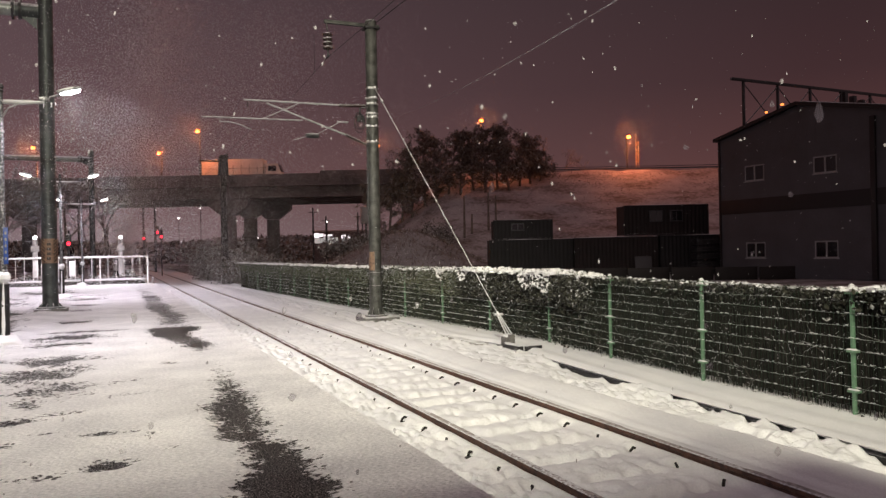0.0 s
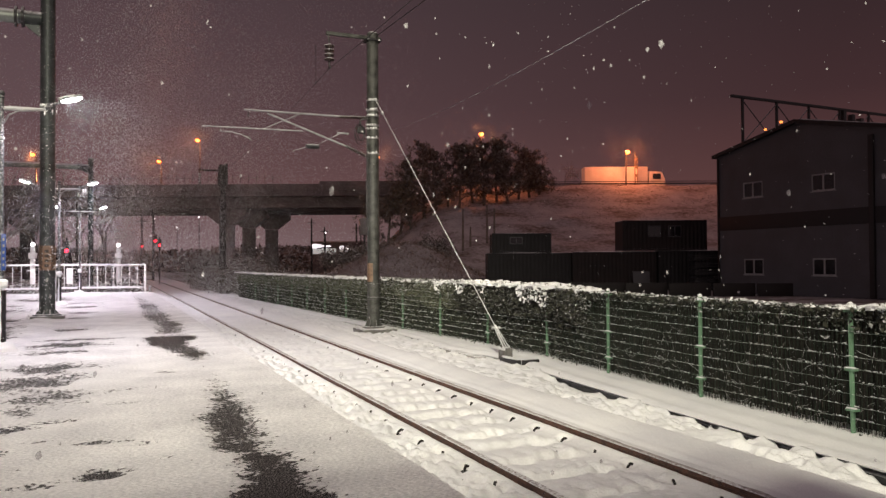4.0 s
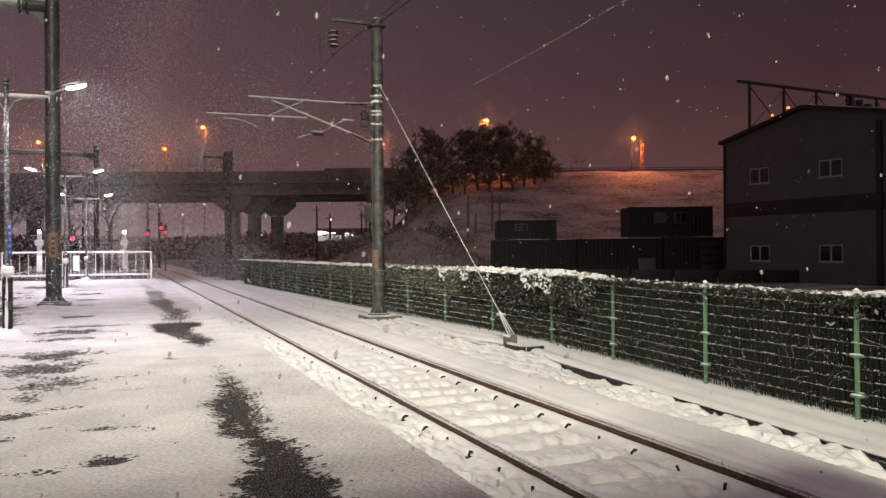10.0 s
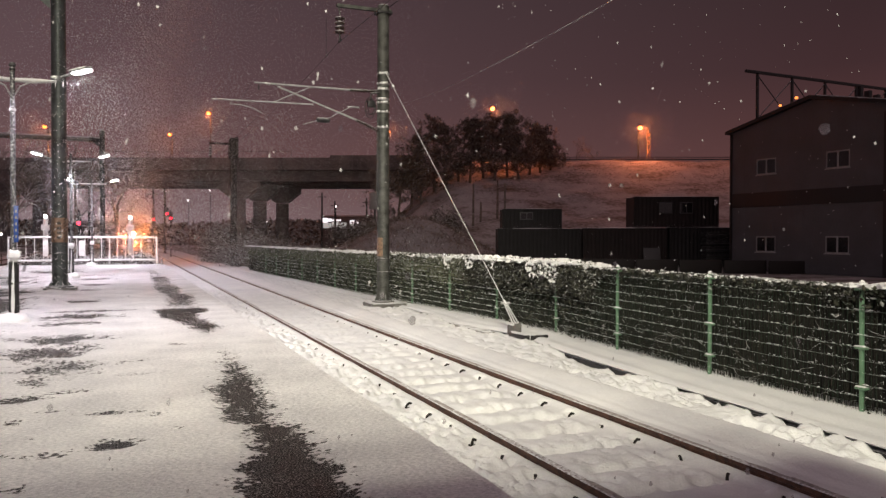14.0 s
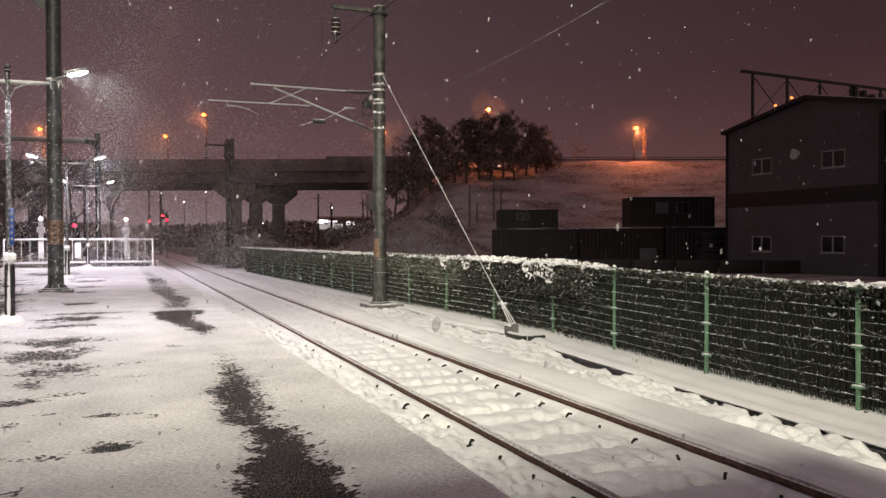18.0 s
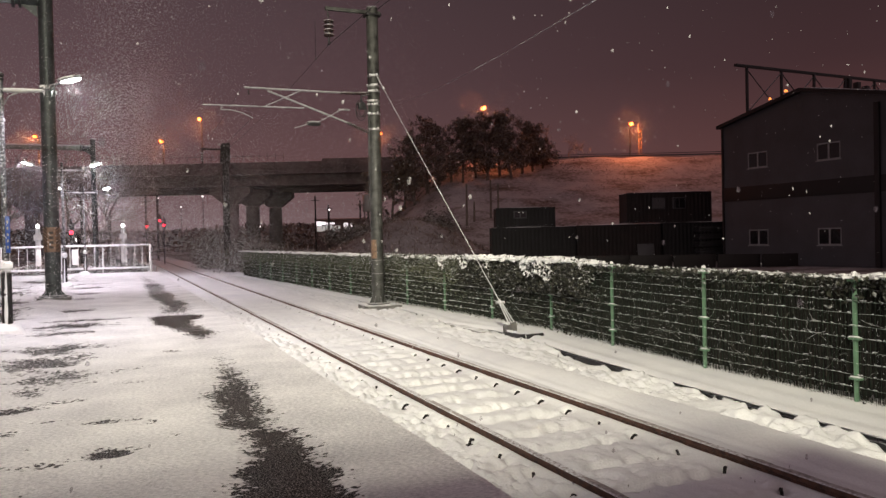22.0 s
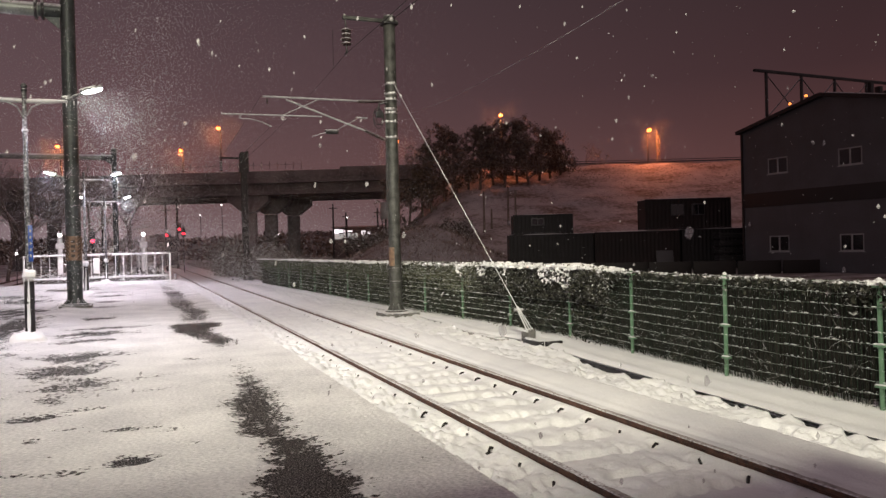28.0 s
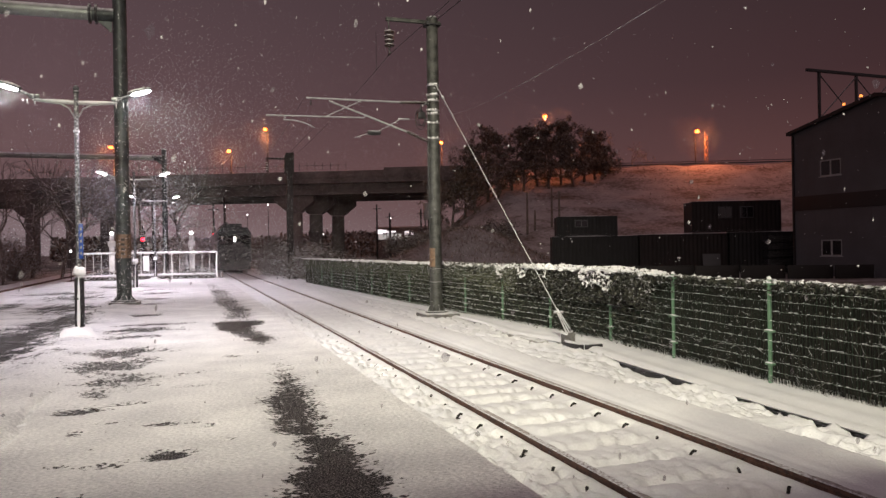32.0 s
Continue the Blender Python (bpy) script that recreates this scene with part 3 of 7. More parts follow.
def bed(X, Y):
    """Lumpy snow on ballast; ridges over the sleepers; a smooth drift beyond the far rail."""
    u, v = 0.82 * X + 0.57 * Y, 0.82 * Y - 0.57 * X
    stones = value_noise(u * 10 + 3, v * 10) * 0.6 + value_noise(X * 17, Y * 16 + 5) * 0.4
    soft = rough_noise(u * 4.2, v * 3.6, 4) - 0.46
    clods = rough_noise(u * 8.5 + 2, v * 8.5, 2) - 0.38
    crumbs = (value_noise(u * 15, v * 15 + 7) - 0.5) * (1 - smooth_step(Y, 9, 15)) * smooth_step(value_noise(u * 3.1, v * 3.1), 0.25, 0.6)
    lumps = 0.45 * (rough_noise(X * 5, Y * 5, 3) - 0.44) + 0.75 * (np.abs(stones - 0.5) * 1.6 - 0.24)
    big = rough_noise(X * 2.2, Y * 2.2, 3) - 0.45
    scallop = value_noise(X * 8.5 + 13 * np.floor((Y - 4.94) / 0.6), X * 0.0 + 3.1) - 0.5
    row = (Y - 4.94) / 0.6 + 0.10 + 0.10 * (value_noise(X * 2.5, Y * 0.8) - 0.5) + 0.10 * scallop
    phase = row % 1.0
    knobs = smooth_step(value_noise(X * 8.5 + 31 * np.floor(row), np.floor(row) * 3.7), 0.1, 0.7) * (0.4 + 0.6 * smooth_step(value_noise(X * 1.3, np.floor(row) * 1.7), 0.2, 0.6))
    groove = np.exp(-(((row + 0.5) % 1.0 - 0.5) / 0.075) ** 2) * smooth_step(value_noise(X * 9.5 + 7 * np.floor(row + 0.5), np.floor(row + 0.5) * 2.3), 0.2, 0.7)
    ridge = smooth_step(phase, 0.0, 0.08) * (1 - smooth_step(phase, 0.22, 0.90)) * (0.30 + 0.70 * knobs)
    pits = np.clip((value_noise(u * 7.5 + 9, v * 7.5) - 0.66) * 6, 0, 1)
    dimples = np.clip((value_noise(u * 12 + 21, v * 12) - 0.60) * 5, 0, 1) * smooth_step(value_noise(u * 2.4 + 5, v * 2.4), 0.30, 0.60) * (1 - smooth_step(Y, 12, 24))
    z = -0.375 + 0.09 * lumps + 0.065 * clods + 0.08 * crumbs + 0.05 * big - 0.06 * pits - 0.065 * dimples
    inside = smooth_step(X, LEFT_RAIL - 0.16, LEFT_RAIL - 0.04) * (1 - smooth_step(X, RIGHT_RAIL + 0.2, RIGHT_RAIL + 0.35))
    middle = smooth_step(X, LEFT_RAIL + 0.05, LEFT_RAIL + 0.35) * (1 - smooth_step(X, RIGHT_RAIL - 0.45, RIGHT_RAIL - 0.15))
    close = 1 - smooth_step(Y, 7, 17)
    z = z * (1 - inside) + inside * (-0.395 + ((0.022 + 0.030 * close) * ridge - (0.03 + 0.06 * close) * groove) * middle + 0.013 * soft + 0.016 * clods + 0.040 * crumbs * (0.25 + 0.75 * np.exp(-((phase - 0.15) / 0.22) ** 2)) - 0.030 * dimples * middle + 0.02 * big)
    drift = smooth_step(X, RIGHT_RAIL + 0.02, RIGHT_RAIL + 0.12) * (1 - smooth_step(X, 5.60, 5.78))
    crest = -0.330 + 0.075 * smooth_step(X, RIGHT_RAIL + 0.1, 5.50) + 0.03 * (rough_noise(X * 1.6, Y * 0.7, 3) - 0.45) + 0.008 * np.sin(X * 42 + 2 * big) * (1 - smooth_step(X, RIGHT_RAIL + 0.2, RIGHT_RAIL + 0.5))
    z = z * (1 - drift) + crest * drift
    bank = smooth_step(X, 5.6, 5.9)
    heaped = -0.362 + 0.10 * soft + 0.075 * clods + 0.07 * crumbs + 0.04 * big - 0.05 * pits
    z = z * (1 - bank) + heaped * bank
    lx = np.interp(Y, [p for p, _ in LEDGE], [q for _, q in LEDGE])
    gap = smooth_step(X, lx - 0.42, lx - 0.10) * np.clip((rough_noise(Y * 1.3, Y * 0.0 + 8.0, 3) - 0.38) * 8, 0, 1) * np.clip(1 - smooth_step(Y, 10.8, 11.6) + np.exp(-((Y - 14.9) / 1.0) ** 4), 0, 1)
    z = z * (1 - gap) - 0.47 * gap
    z = np.where(X > lx + 0.02, np.minimum(z, -0.52), z)
    for xr in (LEFT_RAIL, RIGHT_RAIL):
        near = np.exp(-((X - xr) / 0.085) ** 2)
        z = z * (1 - near) + (-0.358 + 0.02 * big) * near
        z = z + 0.030 * np.exp(-((X - xr - 0.10) / 0.055) ** 2)
        z = np.where(np.abs(X - xr) < 0.05, np.minimum(z, RAIL_TOP - 0.04), z)
        z = np.where((X < xr) & (X > xr - 0.5), np.minimum(z, RAIL_TOP - 0.045 + 0.10 * np.abs(X - xr) + 0.02 * big), z)
        dy = (((Y - 4.94) / 0.6 + 0.5) % 1.0 - 0.5) * 0.6
        held = np.clip(3.0 * LATTICE[np.floor((Y - 4.94) / 0.6 + 0.5).astype(int) % 256, int(xr * 7)] + 0.5 - 0.06 * Y, 0, 1) * (Y < 30)
        z = z - 0.085 * np.exp(-((X - xr + 0.15) / 0.050) ** 2 - ((dy + 0.03) / 0.055) ** 2) * held
        z = z + 0.045 * np.exp(-((X - xr + 0.12) / 0.060) ** 2 - ((dy - 0.09) / 0.055) ** 2) * held
    return z + 0.02 * smooth_step(Y, 9, 20)


bx = list(np.arange(2.1, 7.5, 0.027))
by = [v for v in spaced(-14, 3.0, 0.5, 1.0) if v < 3.02] + [v for v in spaced(3.03, 130, 0.022, 1.0052)]
single("track_bed", sheet("track_bed", bx, by, bed, SNOW), SNOW, "lumpy snow over ballast and sleepers beside the platform", "ground", "structure")

track = thing("railway_track", "straight rusty railway track half buried in snow", "railway track", kind="structure")
HEAD = [(-0.036, 0), (-0.036, -0.032), (-0.010, -0.045), (-0.010, -0.125), (-0.066, -0.138), (-0.066, -0.152),
        (0.066, -0.152), (0.066, -0.138), (0.010, -0.125), (0.010, -0.045), (0.036, -0.032), (0.036, 0), (0.028, 0.006), (-0.028, 0.006)]


def rail_line(pts):
    """The rail's section swept along points on the ground plane."""
    shape, n = Shape(), len(HEAD)
    verts, faces = [], []
    for j, p in enumerate(pts):
        a, b = Vector(pts[max(j - 1, 0)]), Vector(pts[min(j + 1, len(pts) - 1)])
        along = (b - a).normalized()
        across = Vector((along.y, -along.x, 0))
        for x, z in HEAD:
            verts.append(Vector(p) + across * x + Vector((0, 0, z)))
    for j in range(len(pts) - 1):
        for k in range(n):
            faces.append((j * n + k, (j + 1) * n + k, (j + 1) * n + (k + 1) % n, j * n + (k + 1) % n))
    return shape.add(verts, faces)


def line_at(y, off):
    """The track's middle line: straight, then bending away to the left beyond the road bridge."""
    bend = max(0.0, y - 92.0)
    x = TRACK - 0.0035 * bend**2
    slope = -0.007 * bend
    k = 1 / math.sqrt(1 + slope * slope)
    return (x + off * k, y - off * slope * k, RAIL_TOP)


stations = [-14 + 2.0 * k for k in range(95)]
for off in (-GAUGE / 2, GAUGE / 2):
    part("rail", rail_line([line_at(y, off) for y in stations]), RAIL, track)
snowcap = Shape()
for off in (-GAUGE / 2, GAUGE / 2):
    y = 2.0
    while y < 60:
        ln = 0.25 + 0.9 * random.random()
        if random.random() < 0.9:
            snowcap.lump((TRACK + off + 0.006, y + ln / 2, RAIL_TOP + 0.005), 0.031, ln * 0.60, 0.008, 0.7, 8, 5)
        y += ln
part("snow_on_rail", snowcap, SNOW_THIN, track, "thin snow on the railheads", kind="stuff")
sleeper = Shape().box((-1.25, -0.12, -0.22), (1.25, 0.12, 0.0), 0.02).mesh("sleeper", CONCRETE)
clip = Shape().path([(-0.06, -0.055, 0.0), (-0.035, -0.035, 0.045), (0.0, 0.0, 0.06), (0.045, 0.025, 0.04), (0.06, 0.055, 0.0)], 0.014, 6)
clip.box((-0.055, -0.06, -0.02), (0.055, 0.06, 0.010), 0.004)
clip_me = clip.mesh("rail_clip", CLIP)
for k in range(-10, 95):
    y = 4.94 + 0.6 * k
    ob = part("sleeper", sleeper, CONCRETE, track)
    ob.location = (TRACK, y, RAIL_TOP - 0.155)
    if y < 30:
        for xr in (LEFT_RAIL - 0.125, RIGHT_RAIL - 0.125):
            c = part("rail_clip", clip_me, CLIP, track)
            c.location = (xr + random.uniform(-0.01, 0.01), y, RAIL_TOP - 0.157 - 0.016 * random.random())
            c.rotation_euler = (0, 0, random.uniform(-0.4, 0.4))
# the track on the other side of the platform
track_b = thing("railway_track", "second railway track beyond the platform under snow", "railway track", kind="structure")
for off in (-GAUGE / 2, GAUGE / 2):
    part("rail", rail_line([(-8.6 + off, y, -0.30) for y in stations]), RAIL, track_b)
bedb = lambda X, Y: -0.42 + 0.07 * (rough_noise(X * 5, Y * 5) - 0.5)
single("track_bed", sheet("track_bed", np.arange(-11.5, -6.55, 0.12), spaced(5, 95, 0.15, 1.012), bedb, SNOW), SNOW,
       "snow over the ballast of the second track", "ground", "structure")

# an unseen canopy, added behind and above the eye to shade the near ground, and the flood lamps' unseen masts
canopy = thing("unseen_canopy", "unseen canopy added to shade the near platform from the floods", "canopy", kind="structure")
# case for the added fill lamp
part("fill_lamp_case", Shape().box((0.5, -5.08, 4.80), (1.7, -4.92, 4.895), 0.02), FRAME, canopy)
part("canopy_roof", Shape().box((-6.0, -15.0, 4.90), (1.94, 0.60, 5.02), 0.02), CLAD, canopy)
for y in (-13.0, -7.0, -1.5):
    part("canopy_post", Shape().box((-2.6, y - 0.1, 0.0), (-2.4, y + 0.1, 4.895), 0.01), BEAM, canopy)
for fx, fy, fz in FLOODS:
    flood = thing("flood_mast", "unseen flood lamp mast assumed behind the platform", "lamp mast", pose(fx, fy - 0.6, -0.5), "flood masts")
    part("pole", Shape().lathe((0, 0, 0), [(0.22, 0), (0.12, fz + 0.6)], 14), BEAM, flood)
    part("lamp_head", Shape().box((-0.3, 0.05, fz + 0.8), (0.3, 0.8, fz + 1.0), 0.03), DARK, flood)

# ---- ledge and fence along the track ----
def fence_x(y):
    return float(np.interp(y, [a for a, _ in FENCE], [b for _, b in FENCE]))


def ledge_x(y):
    return float(np.interp(y, [a for a, _ in LEDGE], [b for _, b in LEDGE]))


ly = [v for v in spaced(-14, 60, 0.25, 1.0)]
verts, faces = [], []
NL = 15
for y in ly:
    a, b = ledge_x(y) + 0.02 * (float(value_noise(np.array(y * 1.1), np.array(3.3))) - 0.5), fence_x(y) + 0.55
    for k in range(NL):
        u = k / (NL - 1)
        x = a + (b - a) * u
        z = -0.275 - 0.045 * (1 - u) + 0.020 * math.sin(u * 21.0 + 0.8 * math.sin(y * 0.35)) * (1 - u) + 0.02 * (float(rough_noise(np.array(x * 2.0), np.array(y * 1.2))) - 0.5)
        verts.append((x, y, z if 0 < k else z - 0.022))
    verts.append((a + 0.05, y, verts[-NL][2] - 0.03))
for j in range(len(ly) - 1):
    o, p = j * (NL + 1), (j + 1) * (NL + 1)
    for k in range(NL - 1):
        faces.append((o + k, o + k + 1, p + k + 1, p + k))
    faces.append((o + NL, o, p, p + NL))
single("ledge", Shape().add(verts, faces), SNOW, "smooth snow on the ledge at the foot of the fence", "ground", "structure")
# trough edge in near-black, standing in for shadow under the snow lip
cover = Shape().box((0.045, -0.495, -0.20), (0.30, 0.495, -0.045), 0.008).mesh("trough_cover", DARK)
trough = thing("cable_trough", "cable trough edge coloured dark as the shadow gap under snow", "cable trough", kind="structure")
for k in range(30):
    y = 3.2 + 1.0 * k
    ob = part("trough_cover", cover, DARK, trough)
    ob.location, ob.rotation_euler = (ledge_x(y), y, -0.345 - 0.006 * (k % 3)), (0, 0, -math.atan2(ledge_x(y + 0.4) - ledge_x(y - 0.4), 0.8))

fence = thing("mesh_fence", "green wire mesh fence with snow on its wires and posts", "fence", kind="structure")
POST_YS = [3.4 + 2.45 * k for k in range(-1, 17)]
post = Shape().rod((0, 0, -0.2), (0, 0, 1.44), 0.027, n=10)
post_me = post.mesh("post", GREEN)
cap_me = Shape().lump((0, 0, 1.455), 0.027, 0.029, 0.030, 0.5).mesh("snow_cap", SNOW)
bracket_me = Shape().box((-0.038, -0.066, -0.014), (0.038, 0.066, 0.014), 0.005).mesh("bracket", GREEN)
blob_me = Shape().lump((-0.012, 0, 0.018), 0.034, 0.072, 0.013, 0.8).mesh("snow_cap", SNOW)
WIRES = [0.07 + 0.135 * k for k in range(11)]
for y0, y1 in zip(POST_YS[:-1], POST_YS[1:]):
    x0, x1 = fence_x(y0), fence_x(y1)
    lean = random.uniform(-0.012, 0.012)
    ob = part("post", post_me, GREEN, fence, "green painted post")
    ob.location, ob.rotation_euler = (x0, y0, -0.34), (lean, 0, 0)
    part("snow_cap", cap_me, SNOW, ob)
    for z in (0.30, 0.74, 1.38):
        br = part("bracket", bracket_me, GREEN, ob)
        br.location = (0, 0, z)
        sc = part("snow_cap", blob_me, SNOW, ob)
        sc.location = (0, 0, z)
    net = Shape()
    turn = Vector((x1 - x0, y1 - y0, 0))
    for z in WIRES:
        prev = None
        for k in range(9):
            u = k / 8
            p = Vector((x0, y0, -0.34 + z)) + turn * u + Vector((-0.02, 0, random.uniform(-0.006, 0.006)))
            if prev is not None:
                net.rod(prev, p, 0.0021, 0.0021, 4, caps=False)
            prev = p
    part("wire_panel", net, WIRE, fence, "snow-lined green wire mesh")
    net = Shape()
    cols = int(2.45 / 0.06)
    for k in range(1, cols):
        p = Vector((x0, y0, -0.30)) + turn * (k / cols) + Vector((-0.014, 0, 0))
        net.rod(p, p + Vector((0, 0, 1.38)), 0.0018, 0.0018, 3, caps=False)
    part("upright_wire", net, WIRE_DARK, fence, "thin dark upright wires", kind="stuff")
    snowy = Shape()
    for z in WIRES:
        thick = 1.0 if y0 < 14 else 1.7
        for k in range(int(18 * random.random()) + (18 if y0 < 14 else 14)):
            u = random.random()
            p = Vector((x0, y0, -0.335 + z)) + turn * u
            snowy.lump((p.x - 0.025, p.y, p.z + 0.006), 0.004 * thick, random.uniform(0.004, 0.03) * thick**2, random.uniform(0.002, 0.005) * thick, 0.8, 5, 3)
    part("snow_on_wire", snowy, SNOW, fence, "clots of snow on the wires", kind="stuff")

# vines and dry stems that grow behind the wire, with snow on top
rng = np.random.RandomState(7)
hedge = thing("vine_hedge", "dark tangled vines and dry stems behind the fence capped with snow", "hedge")
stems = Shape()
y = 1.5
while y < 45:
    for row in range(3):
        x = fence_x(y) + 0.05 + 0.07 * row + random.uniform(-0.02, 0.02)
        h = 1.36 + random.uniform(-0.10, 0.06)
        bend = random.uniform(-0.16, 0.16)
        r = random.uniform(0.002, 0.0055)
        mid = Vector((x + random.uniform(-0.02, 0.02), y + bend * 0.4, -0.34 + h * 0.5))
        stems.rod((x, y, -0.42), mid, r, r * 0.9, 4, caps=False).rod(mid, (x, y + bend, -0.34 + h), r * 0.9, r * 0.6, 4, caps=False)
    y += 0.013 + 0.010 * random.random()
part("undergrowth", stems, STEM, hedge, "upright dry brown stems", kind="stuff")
# backing sheet that stands in for the hedge's shaded depth
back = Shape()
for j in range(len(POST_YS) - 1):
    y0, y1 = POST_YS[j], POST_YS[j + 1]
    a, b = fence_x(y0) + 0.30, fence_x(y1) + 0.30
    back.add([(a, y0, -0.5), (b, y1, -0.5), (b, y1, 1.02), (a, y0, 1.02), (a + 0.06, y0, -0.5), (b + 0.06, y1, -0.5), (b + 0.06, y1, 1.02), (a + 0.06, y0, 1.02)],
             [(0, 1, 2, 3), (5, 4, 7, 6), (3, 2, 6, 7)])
part("shade_sheet", back, HEDGE_SHADE, hedge, "near-black sheet standing in for the hedge's shaded depth")


def vine_density(y):
    return float(np.interp(y, [2, 5.0, 6.6, 8, 11.0, 11.8, 13, 20, 30, 45], [0.4, 0.35, 0.09, 0.08, 0.12, 0.9, 1.0, 0.9, 0.8, 0.6]))


# the far stretch takes the paler copy, coloured as if lamplit
for y0, y1, count, size, cover in ((2, 17, 42000, 0.036, LEAF), (17, 45, 68000, 0.024, LEAF_LIT)):
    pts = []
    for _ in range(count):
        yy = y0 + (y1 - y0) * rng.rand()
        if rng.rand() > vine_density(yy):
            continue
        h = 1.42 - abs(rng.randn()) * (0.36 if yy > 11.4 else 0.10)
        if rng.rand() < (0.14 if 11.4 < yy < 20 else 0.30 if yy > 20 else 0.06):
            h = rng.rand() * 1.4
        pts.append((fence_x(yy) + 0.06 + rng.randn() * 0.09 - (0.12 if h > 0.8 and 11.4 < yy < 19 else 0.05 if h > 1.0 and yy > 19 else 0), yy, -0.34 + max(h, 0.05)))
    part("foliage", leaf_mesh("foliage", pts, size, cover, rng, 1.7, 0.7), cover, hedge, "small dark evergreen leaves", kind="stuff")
caps = Shape()


def snow_load(y):
    """How heavily the snow lies on the hedge along its length."""
    load = float(np.interp(y, [2, 4.6, 5.6, 6.4, 7.6, 8.6, 11.0, 11.8, 13, 20, 30, 45], [0.7, 0.8, 0.35, 0.03, 0.16, 0.03, 0.12, 0.65, 0.7, 0.55, 0.45, 0.4]))
    return load * (0.55 + 0.9 * float(value_noise(np.array(y * 1.6), np.array(4.4))))


for _ in range(7500):
    yy = 2 + 43 * rng.rand() ** 1.45
    heavy = snow_load(yy)
    if rng.rand() > heavy:
        continue
    big = 0.35 + 1.1 * min(heavy, 1.0)
    caps.lump((fence_x(yy) + 0.04 + rng.randn() * 0.11, yy, 1.06 + rng.rand() * 0.045 * big + 0.03 * heavy), big * (0.03 + 0.06 * rng.rand()), big * (0.02 + 0.11 * rng.rand() ** 2), big * (0.012 + 0.024 * rng.rand()), 1.5, 7, 5)
for _ in range(1500):
    yy = 11.5 + 9 * rng.rand() if rng.rand() < 0.8 else 2.5 + 2.8 * rng.rand()
    hang = snow_load(yy) * float(value_noise(np.array(yy * 2.7), np.array(9.1)))
    if hang < 0.42:
        continue
    caps.lump((fence_x(yy) - 0.10 - 0.16 * rng.rand(), yy, 1.10 - 0.50 * hang * rng.rand() ** 1.6), 0.012 + 0.02 * rng.rand(), 0.010 + 0.026 * rng.rand(), 0.010 + 0.032 * rng.rand(), 1.2, 6, 4)
laden = []
for _ in range(17000):
    yy = 11.3 + 12 * rng.rand() if rng.rand() < 0.72 else 2.2 + 3.2 * rng.rand()
    if rng.rand() > 1.5 * snow_load(yy):
        continue
    fall = abs(rng.randn()) * (0.04 + 0.20 * float(value_noise(np.array(yy * 3.1), np.array(9.1))))
    laden.append((fence_x(yy) - 0.02 - 0.13 * rng.rand() - 0.12 * min(fall, 0.4), yy + 0.03 * rng.randn(), 1.12 - fall + 0.03 * rng.randn()))
for _ in range(9000):
    yy = 19 + 26 * rng.rand()
    fall = abs(rng.randn()) * 0.16 if rng.rand() < 0.7 else 1.3 * rng.rand()
    laden.append((fence_x(yy) - 0.06 - 0.06 * rng.rand(), yy, 1.10 - fall))
part("snowy_leaf", leaf_mesh("snowy_leaf", laden, 0.026, LEAF_LADEN, rng, 1.9, 0.8), LEAF_LADEN, hedge, "snow-laden leaves hanging over the fence", kind="stuff")
part("snow_cap", caps, SNOW, hedge, "white lumps of snow lying on the vines", kind="stuff")
tangle = Shape()
for _ in range(170):
    yy = 3 + 14 * rng.rand()
    z = -0.3 + 0.9 * rng.rand() ** 2.2
    p = Vector((fence_x(yy) - 0.03, yy, z))
    ptsl = [p]
    d = Vector((0, rng.randn() * 0.5, abs(rng.randn()))).normalized()
    for k in range(4):
        d = (d + Vector((rng.randn() * 0.15, rng.randn() * 0.5, rng.randn() * 0.35))).normalized()
        ptsl.append(ptsl[-1] + d * (0.05 + 0.07 * rng.rand()))
    taper_path(tangle, ptsl, 0.003, 0.0015, 4)
flecks = Shape()
for _ in range(2000):
    yy = 2.6 + 9.4 * rng.rand()
    flecks.lump((fence_x(yy) + 0.0 + 0.05 * rng.rand(), yy, -0.3 + 1.35 * rng.rand()), 0.0015, 0.0008 + 0.0012 * rng.rand(), 0.003 + 0.017 * rng.rand() ** 2, 0.6, 4, 3)
part("snow_fleck", flecks, SNOW, hedge, "flecks of snow caught on the stems", kind="stuff")
part("climber", tangle, TENDRIL, hedge, "thin climbing tendrils dusted with snow", kind="stuff")

# ---- overhead line mast with its bracket, and the guy wire ----
def band(shape, r, z, h=0.05):
    return shape.lathe((0, 0, z), [(r, 0), (r + 0.014, 0.004), (r + 0.014, h - 0.004), (r, h)], 16)


